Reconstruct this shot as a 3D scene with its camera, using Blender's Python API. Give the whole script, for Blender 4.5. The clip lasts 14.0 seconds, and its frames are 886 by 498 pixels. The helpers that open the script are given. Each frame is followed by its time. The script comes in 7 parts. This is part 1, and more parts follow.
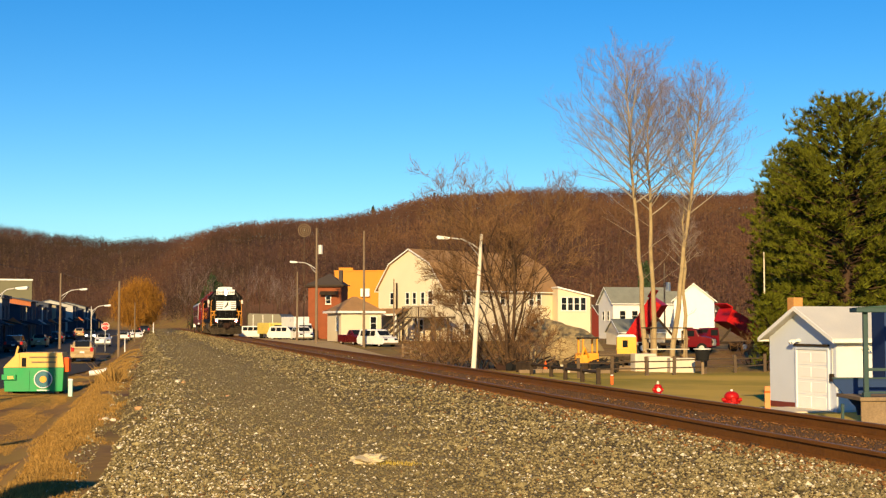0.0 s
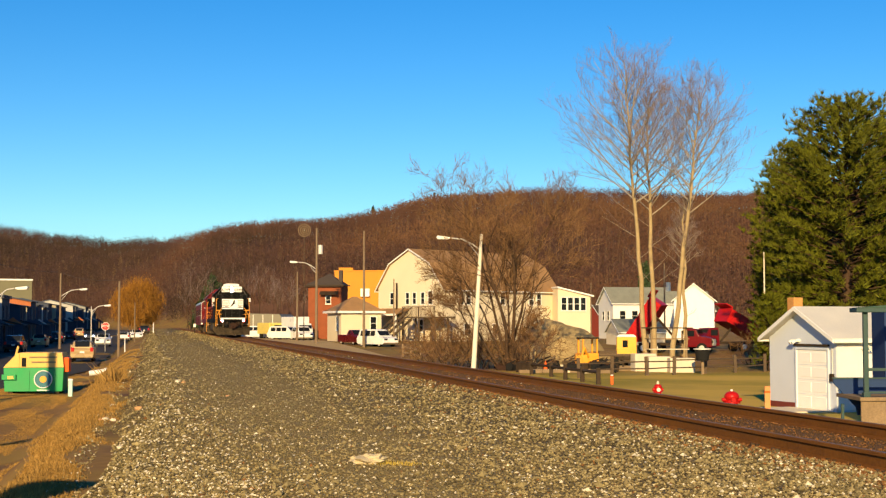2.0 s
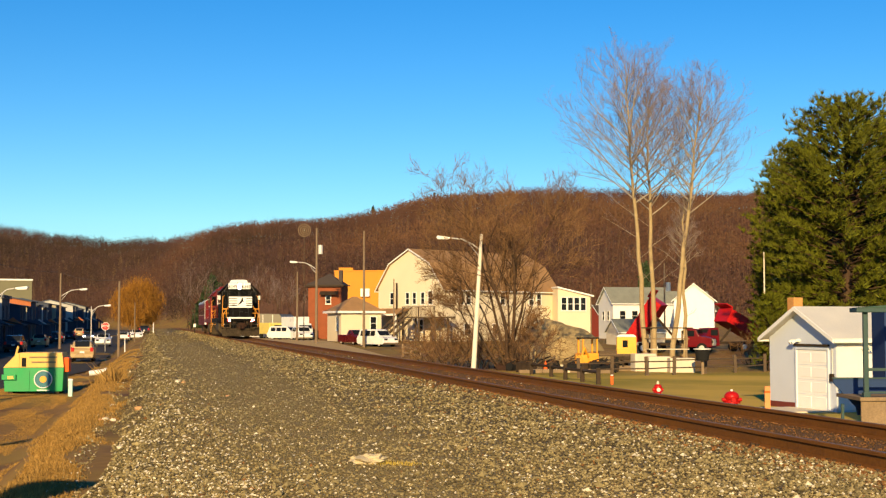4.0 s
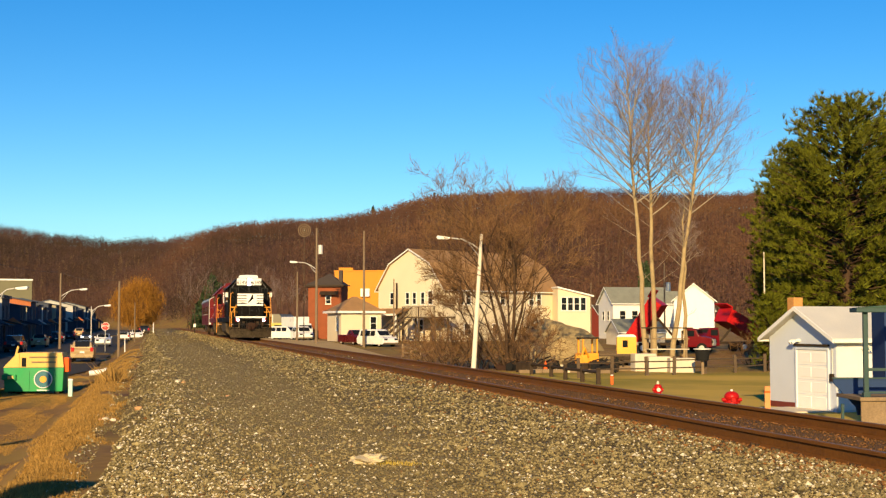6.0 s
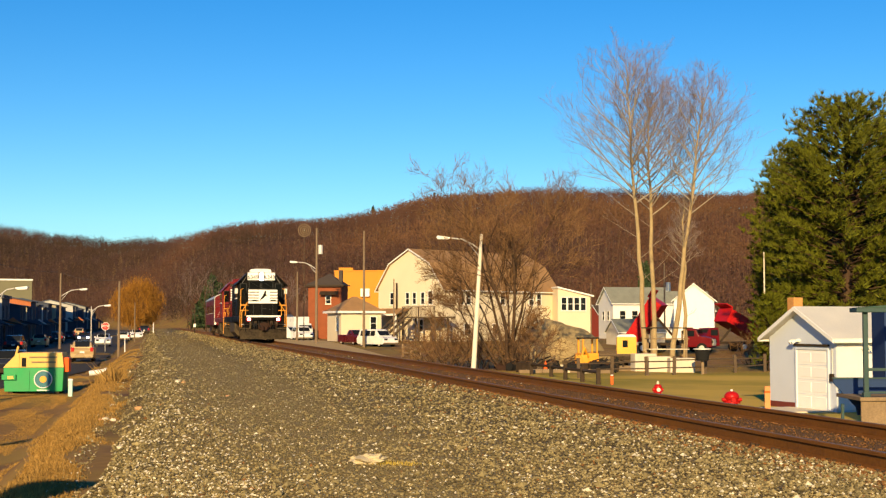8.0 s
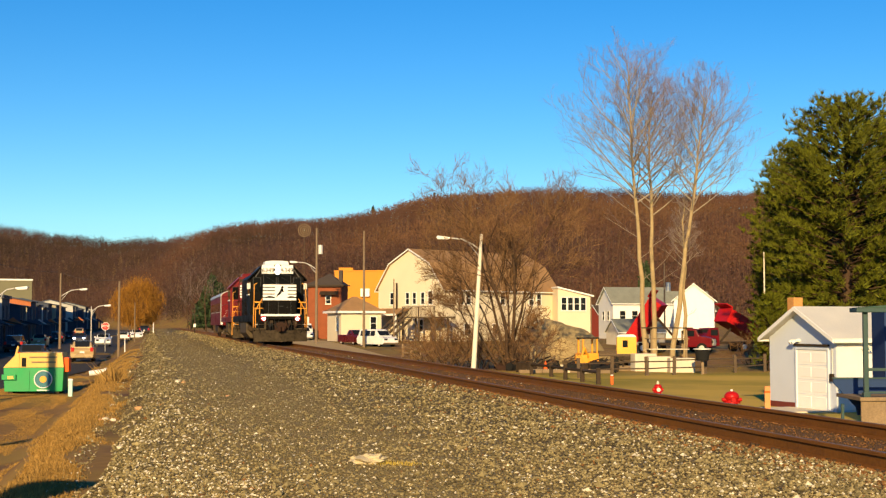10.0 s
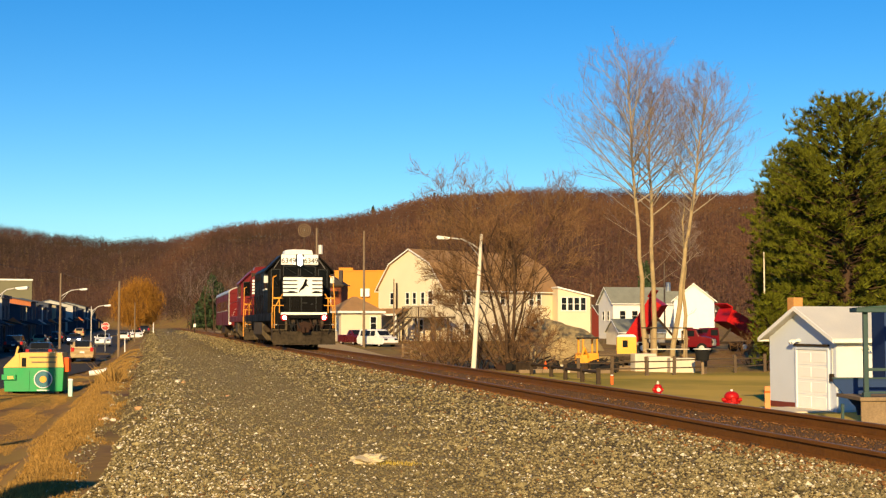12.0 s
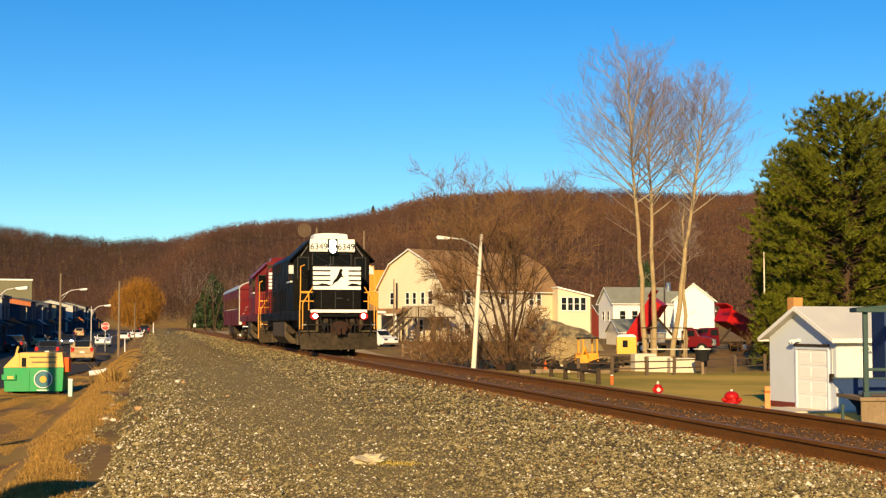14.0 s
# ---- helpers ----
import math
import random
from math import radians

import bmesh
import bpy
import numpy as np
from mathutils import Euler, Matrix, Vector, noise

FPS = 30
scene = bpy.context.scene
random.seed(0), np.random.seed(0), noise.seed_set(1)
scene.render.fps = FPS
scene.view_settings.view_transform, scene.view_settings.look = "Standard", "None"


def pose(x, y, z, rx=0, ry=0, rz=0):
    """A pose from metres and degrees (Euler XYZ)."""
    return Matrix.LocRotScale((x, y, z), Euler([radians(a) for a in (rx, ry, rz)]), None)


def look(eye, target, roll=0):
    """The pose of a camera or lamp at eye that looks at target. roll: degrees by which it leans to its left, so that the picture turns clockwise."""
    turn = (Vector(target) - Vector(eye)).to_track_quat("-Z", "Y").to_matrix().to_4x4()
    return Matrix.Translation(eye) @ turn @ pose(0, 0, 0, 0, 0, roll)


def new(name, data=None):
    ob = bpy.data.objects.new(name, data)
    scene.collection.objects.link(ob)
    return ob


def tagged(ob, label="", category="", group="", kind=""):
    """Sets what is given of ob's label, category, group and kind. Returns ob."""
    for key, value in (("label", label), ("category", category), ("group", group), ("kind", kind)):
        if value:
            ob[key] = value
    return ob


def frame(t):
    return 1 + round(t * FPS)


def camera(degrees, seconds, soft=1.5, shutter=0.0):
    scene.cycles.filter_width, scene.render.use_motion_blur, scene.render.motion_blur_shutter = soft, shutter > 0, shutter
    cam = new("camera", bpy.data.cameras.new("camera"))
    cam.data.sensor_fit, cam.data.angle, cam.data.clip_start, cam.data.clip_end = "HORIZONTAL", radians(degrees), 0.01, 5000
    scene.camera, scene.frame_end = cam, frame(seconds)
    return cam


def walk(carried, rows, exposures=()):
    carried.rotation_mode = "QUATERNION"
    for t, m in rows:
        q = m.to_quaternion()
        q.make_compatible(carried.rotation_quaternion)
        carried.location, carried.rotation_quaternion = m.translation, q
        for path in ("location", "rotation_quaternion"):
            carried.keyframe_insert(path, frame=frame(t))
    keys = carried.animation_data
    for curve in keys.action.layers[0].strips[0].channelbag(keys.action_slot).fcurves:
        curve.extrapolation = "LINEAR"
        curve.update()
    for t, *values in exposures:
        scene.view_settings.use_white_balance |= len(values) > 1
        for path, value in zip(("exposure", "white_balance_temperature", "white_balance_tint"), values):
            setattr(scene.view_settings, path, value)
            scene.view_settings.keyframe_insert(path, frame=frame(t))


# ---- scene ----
cam = camera(36.2, 14.0, soft=1.3)
EYE = pose(0, 0, 1.15, 93.17, 0, 0)
walk(cam, [(0, EYE), (14.0, EYE)])

# ---- light ----
SUN_TURN = -8      # degrees to the right of straight behind the camera
SUN_HIGH = 19
sun_to = Vector((math.sin(radians(SUN_TURN)) * math.cos(radians(SUN_HIGH)), -math.cos(radians(SUN_TURN)) * math.cos(radians(SUN_HIGH)), math.sin(radians(SUN_HIGH))))
world = bpy.data.worlds.new("sky")
scene.world = world
world.use_nodes = True
wn = world.node_tree
sky = wn.nodes.new("ShaderNodeTexSky")
sky.sky_type = "NISHITA"
sky.sun_disc = False
sky.sun_elevation = radians(SUN_HIGH)
sky.sun_rotation = math.atan2(sun_to.x, sun_to.y)
sky.altitude, sky.air_density, sky.dust_density, sky.ozone_density = 300, 1.0, 0.1, 2.0
hue = wn.nodes.new("ShaderNodeHueSaturation")
hue.inputs["Saturation"].default_value = 1.5
wn.links.new(sky.outputs[0], hue.inputs["Color"])
tint = wn.nodes.new("ShaderNodeVectorMath")
tint.operation = "MULTIPLY"
tint.inputs[1].default_value = (0.71, 1.03, 1.27)
wn.links.new(hue.outputs[0], tint.inputs[0])
wn.links.new(tint.outputs[0], wn.nodes["Background"].inputs[0])
wn.nodes["Background"].inputs[1].default_value = 0.07
lamp = bpy.data.lights.new("sun", "SUN")
lamp.energy, lamp.angle, lamp.color = 5.0, radians(0.6), (1.0, 0.72, 0.345)
sun_ob = new("sun", lamp)
sun_ob.matrix_world = look(sun_to * 100, (0, 0, 0))
scene.view_settings.exposure = 0.58


# ---- materials ----
def mat(name, color, rough=0.7, metal=0.0, scale=2.0, var=0.18, bump=0.1, fine=25.0, rand=0.0, glow=0.0, island=0.0, spec=None):
    """A procedural surface: a base colour varied at two scales, roughness and relief."""
    m = bpy.data.materials.new(name)
    m.use_nodes = True
    nt = m.node_tree
    b = nt.nodes["Principled BSDF"]
    b.inputs["Metallic"].default_value = metal
    b.inputs["Specular IOR Level"].default_value = spec if spec is not None else 0.5 if rough < 0.6 else 0.15
    if glow:
        b.inputs["Emission Color"].default_value = (*color, 1)
        b.inputs["Emission Strength"].default_value = glow
    tc = nt.nodes.new("ShaderNodeTexCoord")
    n1 = nt.nodes.new("ShaderNodeTexNoise")
    n1.inputs["Scale"].default_value = scale
    n1.inputs["Detail"].default_value = 4
    n2 = nt.nodes.new("ShaderNodeTexNoise")
    n2.inputs["Scale"].default_value = fine
    n2.inputs["Detail"].default_value = 3
    for n in (n1, n2):
        nt.links.new(tc.outputs["Object"], n.inputs["Vector"])
    add = nt.nodes.new("ShaderNodeMath")
    add.operation = "ADD"
    nt.links.new(n1.outputs["Fac"], add.inputs[0])
    nt.links.new(n2.outputs["Fac"], add.inputs[1])
    val = add.outputs[0]
    if rand or island:
        info = nt.nodes.new("ShaderNodeObjectInfo") if rand else nt.nodes.new("ShaderNodeNewGeometry")
        mul = nt.nodes.new("ShaderNodeMath")
        mul.operation = "MULTIPLY_ADD"
        mul.inputs[1].default_value = 2 * (rand or island)
        nt.links.new(info.outputs["Random" if rand else "Random Per Island"], mul.inputs[0])
        nt.links.new(val, mul.inputs[2])
        val = mul.outputs[0]
    mr = nt.nodes.new("ShaderNodeMapRange")
    extra = 2 * (rand or island)
    mr.inputs[1].default_value, mr.inputs[2].default_value = 0.6, 1.4 + extra
    mr.inputs[3].default_value, mr.inputs[4].default_value = 1 - var - extra * 0.2, 1 + var + extra * 0.2
    nt.links.new(val, mr.inputs[0])
    mix = nt.nodes.new("ShaderNodeVectorMath")
    mix.operation = "SCALE"
    mix.inputs[0].default_value = color
    nt.links.new(mr.outputs[0], mix.inputs["Scale"])
    nt.links.new(mix.outputs[0], b.inputs["Base Color"])
    rr = nt.nodes.new("ShaderNodeMapRange")
    rr.inputs[1].default_value, rr.inputs[2].default_value = 0.3, 0.7
    rr.inputs[3].default_value, rr.inputs[4].default_value = max(0.03, rough - 0.1), min(1, rough + 0.1)
    nt.links.new(n1.outputs["Fac"], rr.inputs[0])
    nt.links.new(rr.outputs[0], b.inputs["Roughness"])
    if bump:
        bp = nt.nodes.new("ShaderNodeBump")
        bp.inputs["Strength"].default_value = bump
        bp.inputs["Distance"].default_value = 0.02
        nt.links.new(n2.outputs["Fac"], bp.inputs["Height"])
        nt.links.new(bp.outputs[0], b.inputs["Normal"])
    return m


M_RAIL = mat("rail_steel", (0.165, 0.064, 0.012), 0.7, 0.1, 1.5, 0.3, 0.15)
M_RAILTOP = mat("rail_head_polished", (0.22, 0.13, 0.07), 0.6, 0.2, 2, 0.2, 0.05)
M_TIE = mat("creosoted_tie", (0.07, 0.042, 0.026), 0.9, 0, 3, 0.35, 0.5, rand=0.3)
M_STONE = mat("ballast_stone", (0.22, 0.175, 0.082), 0.9, 0, 0.45, 0.35, 0.4, 40, island=1.2)
M_CHIP = mat("pale_stone_chips", (0.62, 0.55, 0.40), 0.9, 0, 6, 0.2, 0.3, 40, island=0.5)
M_REDCHIP = mat("rusty_stone_chips", (0.20, 0.092, 0.030), 0.9, 0, 6, 0.2, 0.3, 40, island=0.5)
M_BLACK = mat("black_enamel", (0.0065, 0.0058, 0.0052), 0.5, 0, 1.2, 0.5, 0.0, spec=0.045)
M_CABGLASS = mat("dark_cab_glass", (0.006, 0.006, 0.006), 0.1, 0, 1, 0.1, 0, spec=0.06)
M_DARK = mat("grimy_dark_steel", (0.05, 0.034, 0.022), 0.75, 0.2, 2.5, 0.5, 0.3)
M_WHITE = mat("white_paint", (0.78, 0.76, 0.72), 0.5, 0, 1.5, 0.06, 0.05)
M_CREAM = mat("cream_siding", (0.66, 0.57, 0.41), 0.7, 0, 0.5, 0.07, 0.1)
M_MAROON = mat("maroon_enamel", (0.14, 0.007, 0.010), 0.4, 0, 0.9, 0.2, 0.05, spec=0.2)
M_ORANGE = mat("safety_orange_paint", (0.80, 0.33, 0.02), 0.5, 0, 2, 0.15, 0.05)
M_YELLOW = mat("machine_yellow_paint", (0.75, 0.38, 0.02), 0.5, 0, 2, 0.15, 0.05)
M_REDPAINT = mat("bright_red_paint", (0.42, 0.008, 0.008), 0.5, 0, 1.5, 0.15, 0.05, spec=0.2)
M_CABRED = mat("deep_red_cab_paint", (0.13, 0.003, 0.006), 0.4, 0, 1.5, 0.15, 0.05, spec=0.2)
M_SIGNRED = mat("sign_red", (0.60, 0.010, 0.010), 0.5, 0, 2, 0.08, 0)
M_SILVER = mat("silver_roof_paint", (0.44, 0.42, 0.39), 0.45, 0.3, 1.2, 0.15, 0.05)
M_GLASS = mat("dark_window_glass", (0.012, 0.014, 0.017), 0.08, 0, 1, 0.1, 0, spec=0.15)
M_LAMP = mat("lit_headlight", (1.0, 0.9, 0.72), 0.3, 0, 1, 0, 0, glow=40)
M_DITCH = mat("lit_ditch_light", (1.0, 0.9, 0.75), 0.3, 0, 1, 0, 0, glow=25)
M_WOOD = mat("weathered_wood", (0.24, 0.17, 0.10), 0.85, 0, 3, 0.25, 0.3)
M_OLDWOOD = mat("dark_weathered_wood", (0.10, 0.07, 0.045), 0.9, 0, 3, 0.3, 0.3)
M_POLE = mat("weathered_pole_wood", (0.20, 0.145, 0.095), 0.85, 0, 2, 0.25, 0.3)
M_GALV = mat("galvanised_steel", (0.62, 0.60, 0.55), 0.45, 0.3, 2, 0.12, 0.05)
M_BRICK = mat("red_brick", (0.25, 0.075, 0.032), 0.85, 0, 0.8, 0.25, 0.3, 9)
M_ORANGEWALL = mat("ochre_painted_block", (0.60, 0.25, 0.035), 0.8, 0, 0.6, 0.1, 0.15)
M_ROOFGREY = mat("grey_green_shingle", (0.21, 0.215, 0.175), 0.85, 0, 1, 0.2, 0.3)
M_ROOFTAN = mat("tan_shingle", (0.31, 0.18, 0.082), 0.85, 0, 1, 0.2, 0.3)
M_ROOFDARK = mat("dark_shingle", (0.07, 0.055, 0.045), 0.85, 0, 1, 0.2, 0.3)
M_ROOFPALE = mat("pale_metal_roof", (0.66, 0.63, 0.54), 0.5, 0.1, 1, 0.1, 0.05)
M_BARK_PALE = mat("pale_grey_bark", (0.36, 0.27, 0.145), 0.9, 0, 2, 0.3, 0.5)
M_LIMB_PALE = mat("pale_limb_bark", (0.30, 0.25, 0.19), 0.9, 0, 2, 0.3, 0.3)
M_TWIG_PALE = mat("pale_twigs", (0.20, 0.148, 0.138), 0.9, 0, 2, 0.3, 0.2)
M_TWIG_BROWN = mat("tawny_twigs", (0.19, 0.105, 0.048), 0.9, 0, 0.6, 0.3, 0.1, island=0.4)
M_BARK = mat("dark_bark", (0.07, 0.042, 0.025), 0.9, 0, 2, 0.3, 0.5)


def woodland_material():
    """Bare woods: stands of red-brown, grey-brown and tan crowns that run into one another."""
    m = mat("bare_woodland", (0.13, 0.066, 0.036), 0.95, 0, 0.05, 0.35, 0, 0.22, island=0.22)
    nt = m.node_tree
    b = nt.nodes["Principled BSDF"]
    shade = b.inputs["Base Color"].links[0].from_node
    tc = nt.nodes.new("ShaderNodeTexCoord")
    stand = nt.nodes.new("ShaderNodeTexNoise")
    stand.inputs["Scale"].default_value = 0.009
    stand.inputs["Detail"].default_value = 5
    nt.links.new(tc.outputs["Object"], stand.inputs["Vector"])
    ramp = nt.nodes.new("ShaderNodeValToRGB")
    e = ramp.color_ramp.elements
    e[0].position, e[0].color = 0.30, (0.047, 0.030, 0.020, 1)
    e[1].position, e[1].color = 0.68, (0.152, 0.077, 0.038, 1)
    e.new(0.43).color = (0.076, 0.041, 0.033, 1)
    e.new(0.55).color = (0.116, 0.057, 0.034, 1)
    # crown tone rises with x, putting the near ridge's stronger light into colour
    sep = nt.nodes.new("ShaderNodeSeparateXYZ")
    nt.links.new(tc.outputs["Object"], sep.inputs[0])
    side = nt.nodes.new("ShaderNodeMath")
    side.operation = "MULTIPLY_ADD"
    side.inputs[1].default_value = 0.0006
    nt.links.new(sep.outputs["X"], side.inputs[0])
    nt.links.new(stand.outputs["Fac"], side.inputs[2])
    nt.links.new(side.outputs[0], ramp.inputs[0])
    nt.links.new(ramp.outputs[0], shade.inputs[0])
    return m


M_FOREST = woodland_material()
M_WOODTRUNK = mat("pale_forest_trunks", (0.15, 0.10, 0.062), 0.9, 0, 0.05, 0.3, 0, island=0.6)
M_NEEDLE = mat("pine_needles", (0.118, 0.126, 0.011), 0.6, 0, 0.35, 0.35, 0, 3, island=0.5)
M_CEDAR = mat("dark_evergreen_needles", (0.035, 0.055, 0.022), 0.7, 0, 0.5, 0.3, 0, 3, island=0.4)
M_WILLOW = mat("golden_willow_twigs", (0.28, 0.128, 0.019), 0.8, 0, 0.4, 0.35, 0, 3, island=0.3)
M_LAWN = mat("short_lawn_blades", (0.50, 0.36, 0.06), 0.9, 0, 0.12, 0.3, 0, 2, island=0.1)
M_DRYGRASS = mat("dry_grass", (0.30, 0.175, 0.048), 0.9, 0, 0.5, 0.25, 0, 5, island=0.6)
M_GREEN = mat("green_enamel", (0.003, 0.29, 0.075), 0.55, 0, 1.5, 0.15, 0.05)
M_TARP = mat("faded_yellow_lid", (0.74, 0.46, 0.13), 0.6, 0, 2, 0.15, 0.1)
M_CONC = mat("pale_concrete", (0.62, 0.55, 0.42), 0.9, 0, 1.2, 0.15, 0.3)
M_DIRT = mat("tan_soil_heap", (0.36, 0.27, 0.13), 0.95, 0, 0.6, 0.3, 0.5, 8)
M_TYRE = mat("tyre_rubber", (0.015, 0.015, 0.015), 0.85, 0, 5, 0.2, 0.2)
M_BLUEWALL = mat("blue_siding", (0.025, 0.05, 0.13), 0.7, 0, 1, 0.1, 0.1)
M_TEAL = mat("dark_teal_trim", (0.02, 0.055, 0.05), 0.5, 0, 1, 0.15, 0.05)
M_ROAD = mat("worn_asphalt", (0.05, 0.044, 0.038), 0.9, 0, 0.4, 0.2, 0.3)


# ---- mesh helpers ----
def part(name, bm, material, parent=None, label="", kind=""):
    """Links a bmesh as one mesh object, under a thing or a part."""
    me = bpy.data.meshes.new(name)
    bm.to_mesh(me)
    bm.free()
    for m in (material if isinstance(material, (list, tuple)) else [material]):
        me.materials.append(m)
    ob = new(name, me)
    if parent:
        ob.parent = parent
    return tagged(ob, label, "", "", kind)


def thing(name, m, label, category, group="", kind=""):
    ob = new(name)
    ob.empty_display_size = 0.3
    ob.matrix_world = m
    return tagged(ob, label, category, group, kind)


def box(bm, x0, x1, y0, y1, z0, z1, bevel=0.0):
    made = bmesh.ops.create_cube(bm, size=1, matrix=Matrix.Translation(((x0 + x1) / 2, (y0 + y1) / 2, (z0 + z1) / 2)) @ Matrix.Diagonal((x1 - x0, y1 - y0, z1 - z0, 1)))
    if bevel:
        edges = list({e for v in made["verts"] for e in v.link_edges})
        bmesh.ops.bevel(bm, geom=edges, offset=bevel, segments=2, affect="EDGES", profile=0.6)
    return bm


def boxed(x0, x1, y0, y1, z0, z1, bevel=0.0):
    return box(bmesh.new(), x0, x1, y0, y1, z0, z1, bevel)


def rod(bm, a, b, r0, r1=None, n=10):
    """A tapered round bar from a to b."""
    a, b = Vector(a), Vector(b)
    q = (b - a).to_track_quat("Z", "Y").to_matrix().to_4x4()
    bmesh.ops.create_cone(bm, cap_ends=True, segments=n, radius1=r0, radius2=r0 if r1 is None else r1, depth=(b - a).length, matrix=Matrix.Translation((a + b) / 2) @ q)
    return bm


def rods(pairs, r, n=8):
    bm = bmesh.new()
    for a, b in pairs:
        rod(bm, a, b, r, n=n)
    return bm


def pipe(points, r, n=8):
    return rods(list(zip(points[:-1], points[1:])), r, n)


def prism(outline, y0, y1, axis="y", bevel=0.0):
    """An outline in x, z drawn from y0 to y1 (axis y), or in y, z drawn along x (axis x)."""
    bm = bmesh.new()
    at = (lambda p, s: (p[0], s, p[1])) if axis == "y" else (lambda p, s: (s, p[0], p[1])) if axis == "x" else (lambda p, s: (p[0], p[1], s))
    a = [bm.verts.new(at(p, y0)) for p in outline]
    b = [bm.verts.new(at(p, y1)) for p in outline]
    n = len(outline)
    for i in range(n):
        bm.faces.new((a[i], a[(i + 1) % n], b[(i + 1) % n], b[i]))
    bm.faces.new(a[::-1])
    bm.faces.new(b)
    bmesh.ops.recalc_face_normals(bm, faces=bm.faces)
    if bevel:
        bmesh.ops.bevel(bm, geom=list(bm.edges), offset=bevel, segments=2, affect="EDGES", profile=0.6)
    return bm


def fast_mesh(name, verts, faces, material, parent=None, label="", kind="", smooth=False):
    me = bpy.data.meshes.new(name)
    me.from_pydata(verts, [], faces)
    me.materials.append(material)
    if smooth:
        me.shade_smooth()
    ob = new(name, me)
    if parent:
        ob.parent = parent
    return tagged(ob, label, "", "", kind)


# ---- the lie of the land ----
TRACK = pose(7.35, 0, 0, 0, 0, 12.1)      # its y runs along the rails, away from the camera
TRACK_INV = TRACK.inverted()


def smooth(a, b, x):
    t = min(1, max(0, (x - a) / (b - a)))
    return t * t * (3 - 2 * t)


SKYLINE = [(-900, 427), (-300, 407), (0, 419), (90, 431), (180, 441), (280, 449), (330, 441), (400, 427), (490, 417), (640, 403), (760, 379), (880, 375), (1000, 373), (1330, 367), (1560, 365), (2000, 387), (2600, 415)]


def town(u, v=1.0):
    """The height of the low ground beside the line, by the distance along it."""
    if v < 0:
        return -1.95 + 0.32 * smooth(60, 110, u) + 0.95 * smooth(205, 340, u)
    return -1.95 + 1.05 * smooth(95, 165, u) + 0.5 * smooth(165, 330, u)


def land(x, y):
    v, u = (TRACK_INV @ Vector((x, y, 0)))[:2]
    low = town(u, v)
    z = low
    if v < 0:
        z = low + (-0.62 - low) * smooth(-10.4, -8.2, v)
    else:
        z = low + (-0.62 - low) * (1 - smooth(2.4, 5.2, v))
    if -7.9 < v < 2.4:
        z = -0.62
    elif v <= -7.9:
        z += 0.22 * noise.noise((v * 0.55, u * 0.16, 3)) * smooth(-7.9, -9, v) * smooth(-16, -13, v)
    if y > 240:
        at = x / y * 2400 + 784
        sky_y = np.interp(at, [p[0] for p in SKYLINE], [p[1] for p in SKYLINE])
        far = np.interp(at, [100, 380], [1150, 760])
        start = np.interp(at, [180, 380, 800], [620, 380, 330])
        high = (574 - sky_y) / 2400 * far
        rise = smooth(start, far, y) ** 0.8 if y < far else 1 - 0.25 * smooth(far, far + 900, y)
        z += high * rise + 6 * rise * noise.noise((x * 0.012, y * 0.012, 5))
    return z


